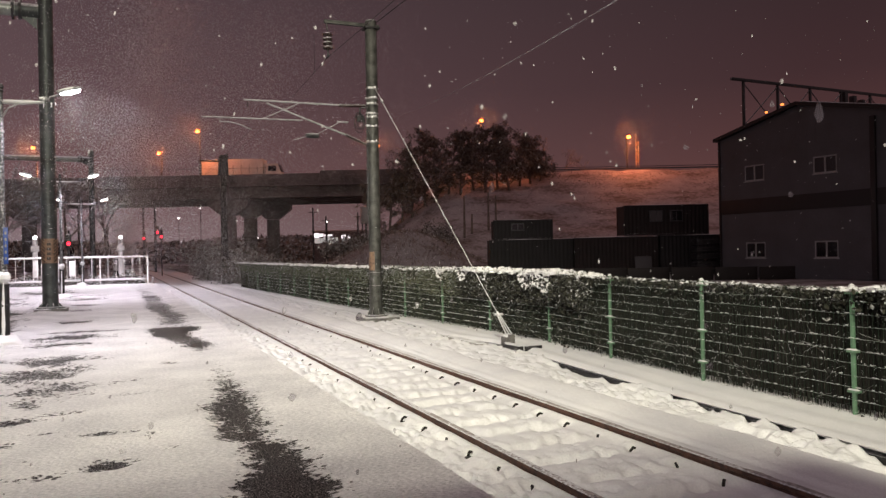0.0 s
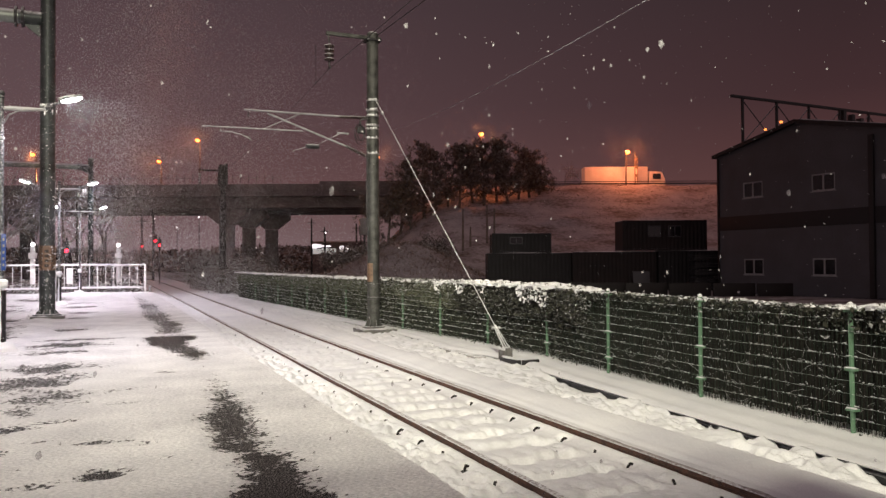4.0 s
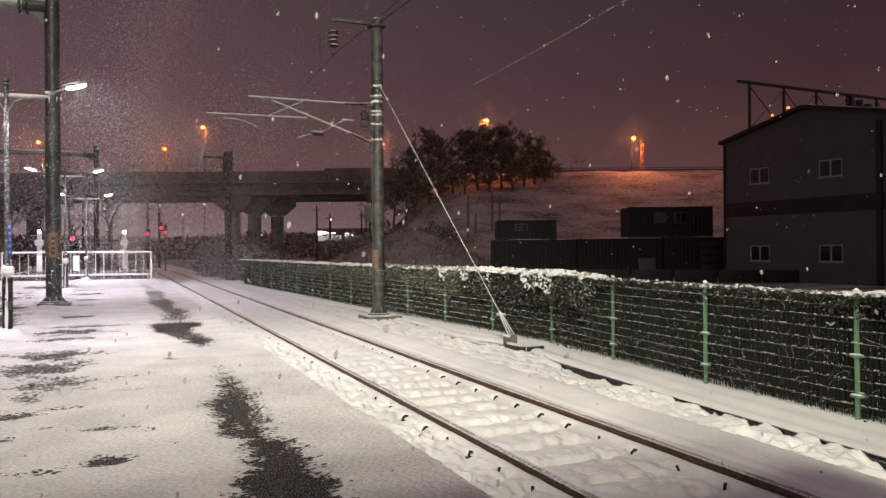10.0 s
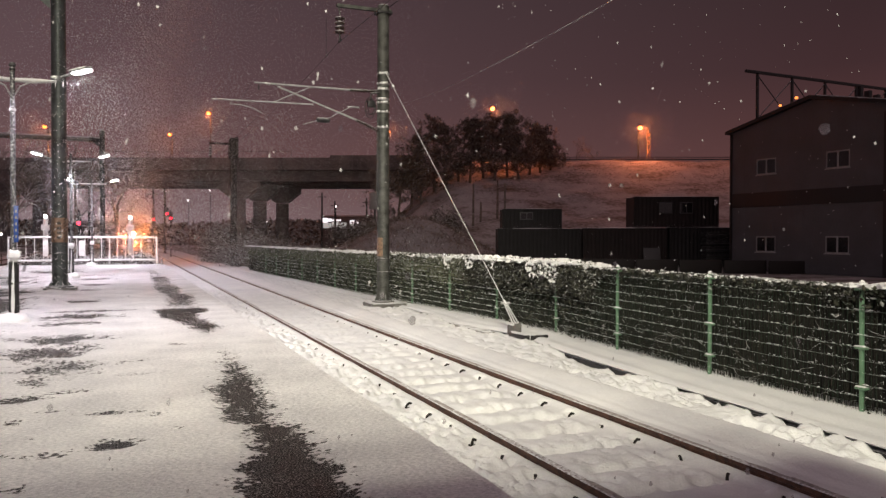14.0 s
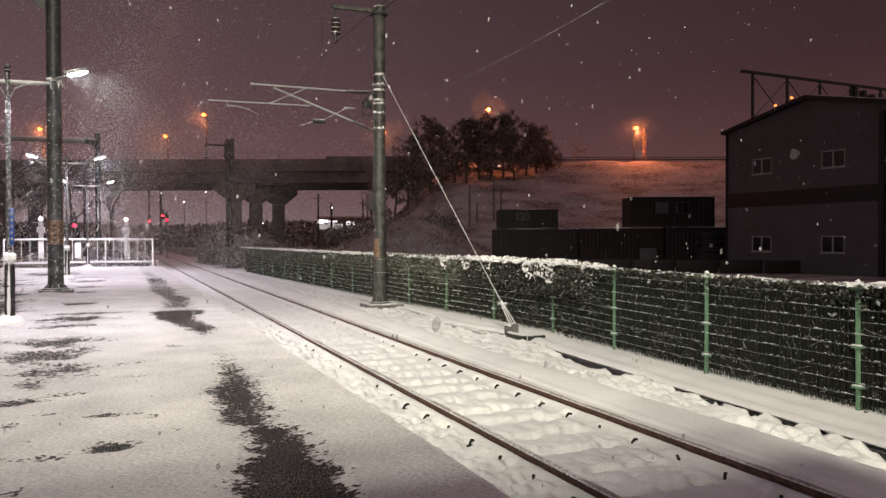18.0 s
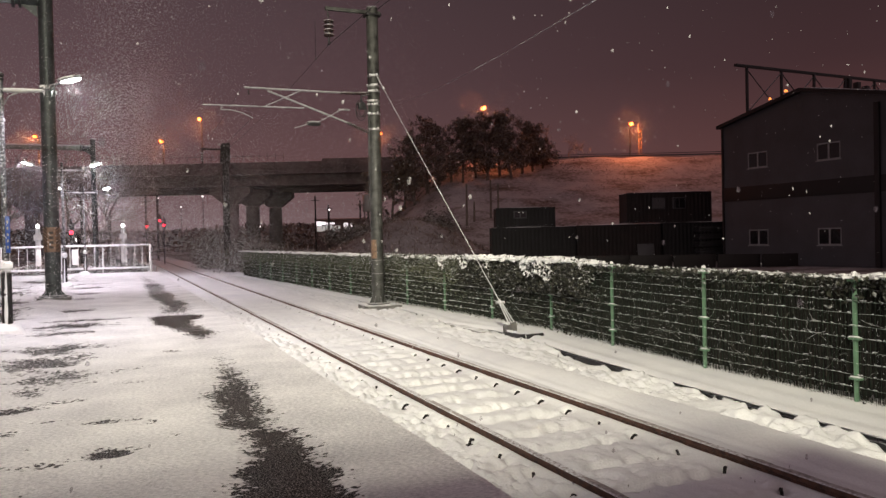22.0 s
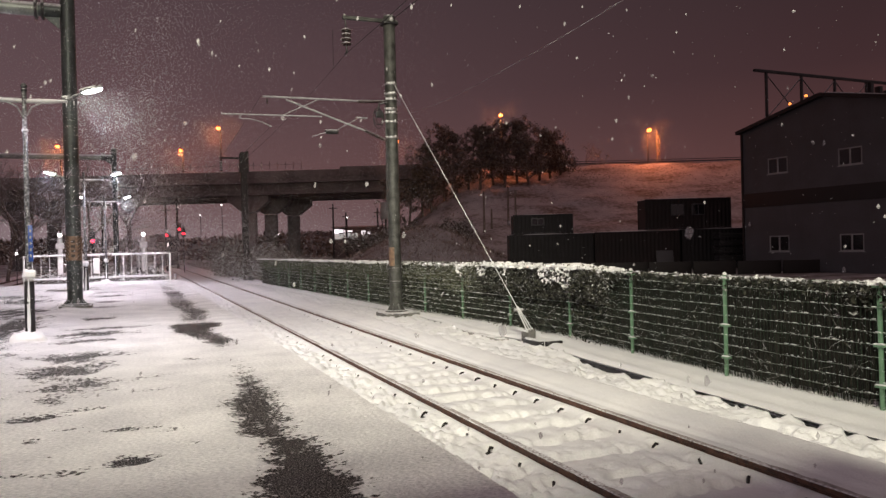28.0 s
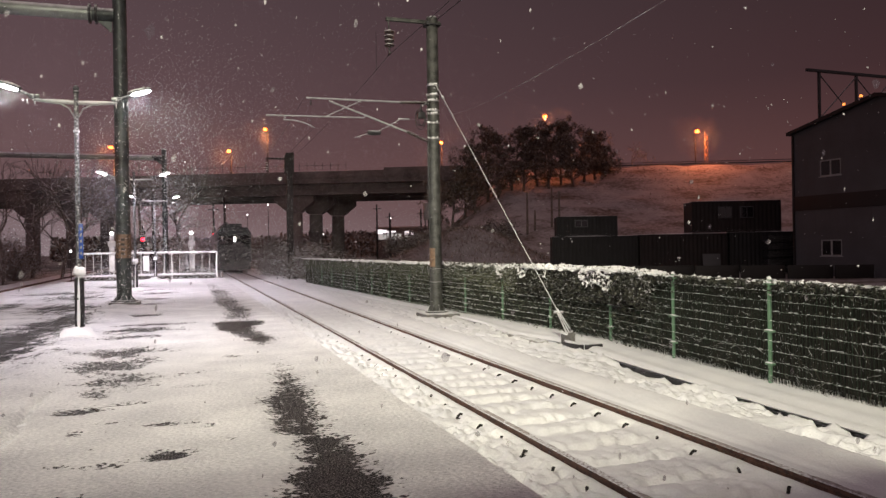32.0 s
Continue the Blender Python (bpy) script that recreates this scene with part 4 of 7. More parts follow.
def line_mast(m, group="line masts"):
    mast = thing("overhead_line_mast", "round grey-green steel mast carrying an overhead line bracket, beside the track", "mast", m, group)
    part("pole", Shape().lathe((0, 0, 0), [(0.19, 0.0), (0.174, 0.6), (0.169, 4.3), (0.166, 8.52), (0.14, 8.57)], 20), MAST, mast)
    flange = Shape().lathe((0, 0, 0.05), [(0.32, 0.06), (0.32, 0.10), (0.20, 0.11), (0.20, 0.06)], 18)
    for k in range(8):
        a = math.pi / 4 * k
        c, s = math.cos(a), math.sin(a)
        flange.add([(c * 0.17, s * 0.17, 0.06), (c * 0.31, s * 0.31, 0.06), (c * 0.17, s * 0.17, 0.38), (c * 0.17 - s * 0.012, s * 0.17 + c * 0.012, 0.06),
                    (c * 0.31 - s * 0.012, s * 0.31 + c * 0.012, 0.06), (c * 0.17 - s * 0.012, s * 0.17 + c * 0.012, 0.38)],
                   [(0, 1, 2), (5, 4, 3), (1, 4, 5, 2), (0, 2, 5, 3)])
    base = part("flange", flange, MAST, mast)
    for k in range(8):
        a = math.pi / 4 * (k + 0.5)
        part("bolt", Shape().rod((0.25 * math.cos(a), 0.25 * math.sin(a), 0.05), (0.25 * math.cos(a), 0.25 * math.sin(a), 0.13), 0.018, n=6), DARK, base)
    part("footing", Shape().box((-0.48, -0.55, -0.30), (0.52, 0.45, 0.10), 0.02), CONCRETE_OLD, mast, "snowy concrete footing")
    part("snow_cap", Shape().lump((0.02, -0.04, 0.095), 0.49, 0.50, 0.025, 0.5, 18, 6), SNOW, mast)
    part("warning_plate", Shape().add([(q * math.cos(radians(150 + 12 * k)), q * math.sin(radians(150 + 12 * k)), z) for z in (1.42, 1.95) for q in (0.173, 0.180) for k in range(9)],
         [(9 + k, 10 + k, 28 + k, 27 + k) for k in range(8)] + [(18 + k, 19 + k, 28 + k, 27 + k) for k in range(8)] + [(0, 9, 27, 18), (8, 26, 35, 17)]), PLATE, mast, "faded orange warning plate")
    for k in range(4):
        part("stripe", Shape().add([(0.183 * math.cos(radians(a)), 0.183 * math.sin(radians(a)), z) for a, z in ((160, 1.46 + 0.12 * k), (200, 1.50 + 0.12 * k), (236, 1.47 + 0.12 * k), (236, 1.52 + 0.12 * k), (200, 1.55 + 0.12 * k), (160, 1.51 + 0.12 * k))], [(0, 1, 4, 5), (1, 2, 3, 4)]), STRIPE, mast)
    for z in (1.30, 0.92):
        part("band", band(Shape(), 0.174, z, 0.07), MAST, mast)
    for z in (6.58, 6.30, 6.14, 5.86, 5.76, 5.50, 5.06):
        ring = part("band", band(Shape(), 0.167, z), TUBE, mast, "snow-topped steel band")
        crust = Shape()
        for k in range(9):
            if random.random() < 0.4:
                continue
            a = math.radians(175 + 14 * k)
            crust.lump((0.180 * math.cos(a), 0.180 * math.sin(a), z + 0.055 - 0.012 * math.sin(math.pi * k / 8)), 0.020, 0.022, 0.018 + 0.016 * random.random(), 0.7, 6, 4)
        part("snow_cap", crust, SNOW, ring, kind="stuff")
    # top arm with the insulator string
    part("top_arm", Shape().box((-1.36, -0.05, 8.36), (0.24, 0.05, 8.46), 0.012).rod((-1.3, 0, 8.40), (-1.27, 0, 8.14), 0.02), MAST, mast)
    clampx = Shape().box((-0.22, -0.19, 8.30), (0.22, 0.19, 8.36), 0.01)
    clampx.rod((-0.1, -0.1, 8.34), (-0.02, 0.0, 8.56), 0.02)
    part("clamp", clampx, DARK, mast)
    ins = Shape()
    for k in range(4):
        ins.lathe((-1.27, 0, 8.05 - 0.125 * k), [(0.04, 0.060), (0.06, 0.045), (0.135, 0.018), (0.145, 0.0), (0.13, -0.030), (0.06, -0.040), (0.04, -0.065)], 16)
    part("insulator", ins, GLAZED, mast, "brown porcelain disc insulators topped with snow")
    part("wire_clamp", Shape().rod((-1.27, 0, 7.60), (-1.27, 0, 7.44), 0.025).rod((-1.27, -0.12, 7.43), (-1.27, 0.12, 7.43), 0.03), DARK, mast)
    # hinged bracket
    def ribbed(a, b, k, r):
        sh, a, b = Shape().rod(a, b, r * 0.55, n=8), Vector(a), Vector(b)
        for j in range(k):
            c = a + (b - a) * ((j + 0.5) / k)
            sh.rod(c - (b - a).normalized() * 0.012, c + (b - a).normalized() * 0.012, r, r * 0.8, 10)
        return sh
    part("top_tube", Shape().rod((-3.62, 0, 6.09), (-0.98, 0, 6.09), 0.024, n=10), TUBE, mast, "snow-lined top tube")
    part("tube_insulator", ribbed((-0.98, 0, 6.08), (-0.16, 0, 6.11), 11, 0.06), GLAZED, mast, "ribbed brown insulator")
    part("brace_tube", Shape().rod((-3.0, 0, 6.03), (-0.80, 0, 5.26), 0.024, n=10), TUBE, mast, "snow-lined slanting tube")
    part("tube_insulator", ribbed((-0.80, 0, 5.26), (-0.16, 0, 4.99), 10, 0.06), GLAZED, mast, "ribbed brown insulator")
    part("registration_tube", Shape().rod((-4.70, 0, 5.58), (-2.02, 0, 5.61), 0.018, n=10), TUBE, mast, "snow-lined registration tube")
    arm = Shape().path([(-4.2, 0, 5.56), (-4.24, 0, 5.47), (-3.95, 0, 5.47), (-3.65, 0, 5.40), (-3.4, 0, 5.28)], 0.012, 8)
    part("steady_arm", arm, TUBE, mast)
    part("stay", Shape().rod((-3.08, 0, 5.61), (-2.10, 0, 6.08), 0.013), TUBE, mast, "thin snow-dusted cross stay")
    part("hanger", Shape().rod((-3.5, 0, 6.03), (-3.5, 0, 5.9), 0.02), DARK, mast)
    # cable coil and box by the bracket
    for n, (cx, cz, cr) in enumerate(((-0.44, 5.58, 0.27), (-0.40, 5.62, 0.21), (-0.47, 5.64, 0.24))):
        loop = [(cx - 0.55 * cr * math.cos(a / 14 * 6.283), -0.16 - 0.03 * n, cz + cr * math.sin(a / 14 * 6.283)) for a in range(15)]
        part("cable_coil", Shape().path(loop, 0.011, 6), BLACK, mast, "black coiled cable")
    part("junction_box", Shape().box((-0.52, -0.22, 5.62), (-0.30, -0.08, 5.80), 0.03).rod((-0.42, -0.15, 5.80), (-0.42, -0.15, 6.02), 0.025).rod((-0.42, -0.15, 6.0), (-0.17, -0.1, 6.06), 0.02), DARK, mast)
    part("conduit", Shape().rod((-0.19, -0.06, 2.2), (-0.17, -0.06, 5.5), 0.012).rod((-0.215, -0.03, 3.0), (-0.18, -0.03, 6.3), 0.012), BLACK, mast)
    weight = Shape().lathe((-1.75, 0, 5.20), [(0.01, -0.20), (0.06, -0.17), (0.075, 0), (0.06, 0.17), (0.01, 0.20)], 10, "x")
    part("pulley_weight", weight, DARK, mast)
    part("tie_wire", Shape().path([(-2.3, -0.02, 5.05), (-1.9, -0.02, 5.18), (-1.6, 0, 5.26), (-0.95, 0, 5.62), (-0.75, 0, 5.60)], 0.010, 6).box((-1.05, -0.03, 5.60), (-0.72, 0.03, 5.64), 0.01), TUBE, mast)
    return mast


MAST_AT = (6.85, 20.7, -0.36)
line_mast(pose(*MAST_AT))
far_mast = thing("overhead_line_mast", "dark plain line mast with a short arm, before the bridge", "mast", pose(6.62, 51.0, -0.5))
part("pole", Shape().box((-0.20, -0.20, 0), (0.20, 0.20, 8.55), 0.02), FAR_MAST, far_mast)
part("head", Shape().add([(-0.30, -0.24, 7.2), (0.30, -0.24, 7.2), (0.30, 0.24, 7.2), (-0.30, 0.24, 7.2), (-0.26, -0.24, 8.42), (0.30, -0.24, 8.62), (0.30, 0.24, 8.62), (-0.26, 0.24, 8.42)],
                         [(0, 3, 2, 1), (4, 5, 6, 7), (0, 1, 5, 4), (1, 2, 6, 5), (2, 3, 7, 6), (3, 0, 4, 7)]), FAR_MAST, far_mast)
part("arm", Shape().box((-1.52, -0.05, 8.10), (-0.28, 0.05, 8.21), 0.01), FAR_MAST, far_mast)
drop_string = Shape()
for k in range(4):
    drop_string.lathe((-1.44, 0, 7.86 - 0.16 * k), [(0.03, 0.08), (0.12, 0.0), (0.03, -0.08)], 10)
part("insulator", drop_string.rod((-1.44, 0, 7.9), (-1.44, 0, 8.12), 0.02), GLAZED, far_mast, "dark disc insulators")
guy = thing("guy_wire", "taut snow-covered steel guy wire from the mast to a ground anchor", "guy wire")
top, foot = Vector((6.87, 20.53, 6.26)), Vector((7.25, 13.5, -0.11))
part("cable", Shape().rod(top, foot + (top - foot) * 0.06, 0.0085, n=8), TUBE, guy, "white snow-covered cable")
part("shackle", Shape().rod(top + (foot - top) * 0.012, top + (foot - top) * 0.075, 0.014).rod(top + (foot - top) * 0.072, top + (foot - top) * 0.082, 0.045, 0.03), TUBE, guy, "snowy wire grip")
way = (top - foot).normalized()
side = way.cross(Vector((0, 0, 1))).normalized()
for k in (-1, 0, 1):
    part("turnbuckle_rod", Shape().rod(foot + way * 0.52 + side * 0.030 * k, foot + side * 0.065 * k - way * 0.04, 0.012, n=8), TUBE, guy)
yoke = foot + way * 0.53
part("yoke", Shape().rod(yoke - side * 0.10, yoke + side * 0.10, 0.028, n=8).rod(yoke - way * 0.05, yoke + way * 0.07, 0.032, n=8), TUBE, guy, "snow-clotted yoke plate")
anchor = thing("ground_anchor", "concrete ground anchor block with snow on top", "anchor block")
part("block", Shape().box((7.15, 13.42, -0.55), (7.36, 13.66, -0.16), 0.03), CONCRETE_OLD, anchor)
part("lug", Shape().box((7.19, 13.36, -0.30), (7.32, 13.44, -0.11), 0.02), CONCRETE_OLD, anchor)
part("pit_wall", Shape().box((7.02, 12.70, -0.62), (7.14, 13.34, -0.265), 0.012), DARK, anchor, "dark concrete pit edge")
part("pit_wall", Shape().box((7.15, 12.62, -0.62), (7.50, 12.70, -0.265), 0.012), DARK, anchor, "dark concrete pit edge")
part("snow_cap", Shape().lump((7.26, 13.55, -0.15), 0.12, 0.14, 0.03, 0.5, 12, 6), SNOW, anchor)
part("snow_cap", Shape().lump((7.08, 13.02, -0.26), 0.075, 0.33, 0.022, 0.5, 10, 6), SNOW, anchor)
slab = Shape().box((6.80, 13.95, -0.46), (7.02, 15.85, -0.335), 0.012)
single("trough_lid", slab, CONCRETE, "slightly lifted dark trough lid in the snow", "trough lid")


def sagging(a, b, sag, n=24):
    a, b = Vector(a), Vector(b)
    return [a + (b - a) * (k / n) - Vector((0, 0, 4 * sag * (k / n) * (1 - k / n))) for k in range(n + 1)]


single("feeder_wire", Shape().path(sagging((5.20, 51.0, 6.60), (5.58, 20.7, 7.06), 0.4), 0.006, 5).path(sagging((5.58, 20.7, 7.06), (5.4, -12, 7.6), 0.4), 0.008, 5),
       DARK, "dark feeder wire hung from the mast insulators", "wire")
single("catenary_wire", Shape().path(sagging((3.2, 51.5, 5.6), (3.18, 20.7, 5.74), 0.4), 0.005, 5), DARK, "thin dark catenary wire above the track", "wire")
single("contact_wire", Shape().path([(3.45, 51.5, 4.75), (3.40, 20.7, 4.90), (3.3, 20.7, 5.2)], 0.005, 5), DARK, "thin dark contact wire above the track", "wire")
single("line_dropper", Shape().rod((5.57, 22.2, 6.99), (5.57, 22.2, 8.12), 0.007, n=5).lump((5.57, 22.2, 6.99), 0.03, 0.03, 0.03, 0.2), DARK, "thin upright dropper on the feeder wire", "wire")
single("tie_wire", Shape().path([(7.0, 20.6, 8.15), (6.9, 8.0, 7.6), (6.6, -12, 7.5)], 0.012, 5), DARK, "dark wire strung from the mast top", "wire")
single("snowy_wire", Shape().path(sagging((14.2, 40.0, 9.0), (4.95, 2.0, 4.5), 0.35), 0.0045, 6), TUBE, "pale snow-covered wire crossing the sky", "wire")

# ---- portal pole on the platform ----
def portal(m, reach, height, r, label, plates=True):
    gate = thing("portal_pole", label, "portal mast", m)
    part("pole", Shape().lathe((0, 0, 0), [(r * 1.02, 0), (r, 0.5), (r * 0.93, height), (r * 0.8, height + 0.03)], 24), MAST_BIG, gate)
    fl = Shape().lathe((0, 0, 0), [(r + 0.17, 0.09), (r + 0.17, 0.13), (r + 0.02, 0.14), (r + 0.02, 0.09)], 24)
    for k in range(10):
        a = 2 * math.pi * k / 10
        c, s = math.cos(a), math.sin(a)
        fl.add([(c * r, s * r, 0.05), (c * (r + 0.18), s * (r + 0.18), 0.05), (c * r, s * r, 0.26), (c * r - s * 0.016, s * r + c * 0.016, 0.05),
                (c * (r + 0.18) - s * 0.016, s * (r + 0.18) + c * 0.016, 0.05), (c * r - s * 0.016, s * r + c * 0.016, 0.26)],
               [(0, 1, 2), (5, 4, 3), (1, 4, 5, 2), (0, 2, 5, 3)])
    part("flange", fl, MAST_BIG, gate)
    part("footing", Shape().box((-r - 0.20, -r - 0.22, -0.15), (r + 0.24, r + 0.20, 0.09), 0.015), CONCRETE_OLD, gate)
    part("snow_cap", Shape().lump((0.01, -0.04, 0.085), r + 0.20, r + 0.17, 0.03, 0.5, 18, 6), SNOW, gate)
    z = height - 0.62
    part("beam", Shape().lathe((-reach, 0, z), [(0.20, 0), (0.20, reach - r - 0.55)], 18, "x"), BEAM, gate, "horizontal galvanised tube beam")
    joint = Shape().lathe((-r - 0.62, 0, z), [(0.21, -0.03), (0.30, -0.03), (0.30, 0.04), (0.21, 0.04)], 18, "x")
    joint.lathe((-r - 0.44, 0, z), [(0.21, -0.03), (0.30, -0.03), (0.30, 0.04), (0.21, 0.04)], 18, "x")
    part("joint_flange", joint, DARK, gate, "dark bolted joint of the beam")
    stub = Shape().lathe((-r - 0.55, 0, z), [(0.20, 0), (0.20, 0.60)], 18, "x")
    stub.add([(-r, -0.02, z - 0.55), (-r - 0.42, -0.02, z - 0.2), (-r, -0.02, z - 0.2), (-r, 0.02, z - 0.55), (-r - 0.42, 0.02, z - 0.2), (-r, 0.02, z - 0.2)], [(0, 2, 1), (3, 4, 5), (0, 1, 4, 3)])
    part("beam_stub", stub, MAST_BIG, gate)
    part("snow_cap", Shape().lathe((0, 0, height + 0.03), [(r * 0.82, 0), (r * 0.7, 0.04), (0.02, 0.07)], 16), SNOW, gate)
    if plates:
        sleeve = part("warning_plate", Shape().lathe((0, 0, 1.42), [(r + 0.004, 0), (r + 0.008, 0.004), (r + 0.008, 0.72), (r + 0.004, 0.724)], 24), PLATE, gate, "faded striped warning sleeve")
        for k in range(7):
            for sgn in (-1, 1):
                st = Shape()
                for j in range(4):
                    a0 = -math.pi / 2 + sgn * (0.55 + 0.16 * j)
                    a1 = -math.pi / 2 + sgn * (0.55 + 0.16 * (j + 1))
                    zb, dz = 1.44 + 0.10 * k, 0.03
                    rr = r + 0.0125
                    st.add([(rr * math.cos(a0), rr * math.sin(a0), zb + dz * j), (rr * math.cos(a1), rr * math.sin(a1), zb + dz * (j + 1)),
                            (rr * math.cos(a1), rr * math.sin(a1), zb + dz * (j + 1) + 0.05), (rr * math.cos(a0), rr * math.sin(a0), zb + dz * j + 0.05)], [(0, 1, 2, 3) if sgn > 0 else (3, 2, 1, 0)])
                part("stripe", st, STRIPE, sleeve)
        for k in range(4):
            part("text_bar", Shape().box((-0.06, -r - 0.018, 1.52 + 0.14 * k), (0.05, -r - 0.009, 1.60 + 0.14 * k), 0.002), STRIPE, sleeve)
    return gate


portal(pose(-1.745, 25.2, 0.02), 9.5, 9.47, 0.215, "thick dark steel portal pole with a tube beam on the platform")
portal(pose(-1.42, 62.0, -0.45), 24.0, 9.9, 0.20, "dark steel portal pole with a long beam over the far tracks", False)

# ---- lamp posts ----
def lamp_post(m, sign=True, crusted=True):
    lamp = thing("lamp_post", "two-armed steel platform lamp post crusted with snow and lit white", "lamp post", m, "platform lamps")
    part("pole", Shape().lathe((0, 0, 0), [(0.055, 0), (0.050, 1.3), (0.042, 4.55), (0.040, 4.70)], 14), POST, lamp)
    part("finial", Shape().lathe((0, 0, 4.64), [(0.05, 0), (0.055, 0.04), (0.035, 0.06), (0.06, 0.09), (0.045, 0.14), (0.01, 0.16)], 12), DARK, lamp)
    sleeve = part("sleeve", Shape().lathe((0, 0, 0.0), [(0.088, 0.0), (0.086, 1.12), (0.07, 1.16), (0.05, 1.18)], 16), DARK, lamp, "dark lower sleeve of the post")
    part("collar", Shape().lathe((0, 0, 0.72), [(0.088, 0), (0.096, 0.01), (0.096, 0.04), (0.088, 0.05)], 16), BLACK, sleeve)
    part("snow_strip", Shape().lump((-0.01, -0.075, 0.42), 0.030, 0.025, 0.40, 0.5, 10, 10).lump((0.0, -0.08, 0.85), 0.02, 0.02, 0.3, 0.3, 8, 8), SNOW, sleeve)
    part("snow_cap", Shape().lump((0, 0, 1.27), 0.115, 0.115, 0.11, 0.35, 12, 8), SNOW, lamp, "ball of snow on the sleeve")
    part("snow_cap", Shape().lump((-0.03, -0.05, 0.02), 0.30, 0.36, 0.22, 0.3, 14, 8), SNOW, lamp, "drift of snow at the foot")
    band(lamp_band := Shape(), 0.045, 3.9, 0.05)
    part("band", lamp_band, TUBE, lamp)
    for sgn in (-1, 1):
        arm = Shape().path([(0, 0, 4.46), (sgn * 0.35, 0, 4.46), (sgn * 0.72, 0, 4.50)], 0.030, 10)
        arm.path([(0.04 * sgn, 0, 4.20), (sgn * 0.12, 0, 4.36), (sgn * 0.30, 0, 4.45)], 0.014, 8)
        armp = part("arm", arm, TUBE, lamp, "snow-topped lamp arm")
        part("snow_on_arm", Shape().lump((sgn * 0.38, 0, 4.50), 0.36, 0.035, 0.022, 0.3, 8, 6), SNOW, armp)
        neck = Shape().path([(sgn * 0.66, 0, 4.49), (sgn * 0.80, 0, 4.58), (sgn * 0.98, 0, 4.66)], 0.026, 8).box((min(sgn * 0.62, sgn * 0.80), -0.05, 4.52), (max(sgn * 0.62, sgn * 0.80), 0.05, 4.60), 0.015)
        part("neck", neck, POST, lamp)
        for u, ln in ((0.70, 0.12), (0.83, 0.10), (0.90, 0.06)):
            part("icicle", Shape().rod((sgn * u, 0, 4.50), (sgn * u, 0, 4.50 - ln), 0.012, 0.002, 6), SNOW, lamp)
        
        tip = Matrix.Translation((sgn * 0.94, 0, 4.645)) @ Matrix.Rotation(radians(-16 * sgn), 4, "Y")
        def tilted(shape):
            shape.v = [tuple(tip @ Vector(p)) for p in shape.v]
            return shape
        x0, x1 = sorted((0.0, sgn * 0.42))
        head = part("lamp_head", tilted(Shape().box((x0, -0.10, 0.018), (x1, 0.10, 0.070), 0.02)), POST, lamp)
        part("lens", tilted(Shape().lump((sgn * 0.225, 0, 0.005), 0.19, 0.092, 0.034, 0.1, 16, 10)), G_LED, head, "glowing white lens")
        part("snow_cap", tilted(Shape().lump((sgn * 0.20, 0, 0.072), 0.19, 0.085, 0.030, 0.5, 12, 6)), SNOW, head)
    if sign:
        plate = part("sign", Shape().box((0.045, -0.02, 1.55), (0.075, 0.02, 2.17), 0.006).box((0.012, -0.075, 1.50), (0.088, -0.060, 2.17), 0.006), BLUE, lamp, "narrow blue sign")
        for k in range(5):
            part("text_bar", Shape().box((0.034, -0.080, 1.58 + 0.115 * k), (0.064, -0.0765, 1.63 + 0.115 * k), 0.001), FRAME, plate)
    return lamp


for k, (lx, ly0, lz) in enumerate(LAMP_POSTS):
    lamp_post(pose(lx, ly0, lz), sign=k == 0)

# ---- white railing across the platform's end ----
railing = thing("railing", "white steel railing topped with snow across the platform end", "railing")
GY = 46.5
part("top_rail", Shape().rod((-5.68, GY, 1.57), (1.76, GY, 1.57), 0.040, n=10), WHITE, railing)
part("bottom_rail", Shape().rod((-5.68, GY, 0.30), (1.76, GY, 0.30), 0.038, n=10), WHITE, railing)
for x in (-5.68, -3.2, -0.72, 1.76):
    part("rail_post", Shape().rod((x, GY, -0.02), (x, GY, 1.60), 0.05 if abs(x + 1.96) > 3 else 0.032, n=10), WHITE, railing)
bar_me = Shape().rod((0, 0, 0.30), (0, 0, 1.57), 0.016, n=6).mesh("baluster", WHITE)
for k in range(1, 18):
    if k % 6:
        b = part("baluster", bar_me, WHITE, railing)
        b.location = (-5.68 + 7.44 * k / 18, GY, 0)
part("snow_on_rail", Shape().lump((-1.96, GY, 1.62), 3.72, 0.05, 0.03, 0.2, 10, 6).lump((-1.96, GY, 0.35), 3.7, 0.05, 0.03, 0.2, 10, 6), SNOW, railing)
for x, w in ((-2.12, 0.30), (-3.9, 0.25)):
    notice = thing("notice_board", "small white notice board on the railing", "notice board", pose(x, GY - 0.06, 0.55))
    part("board", Shape().box((-w / 2, -0.01, 0), (w / 2, 0.01, 0.85), 0.004), WHITE, notice)
single("bollard", Shape().lathe((2.02, 46.5, -0.05), [(0.06, 0), (0.06, 0.38), (0.04, 0.42), (0.005, 0.44)], 12), TUBE, "short pale steel bollard beside the railing", "bollard")

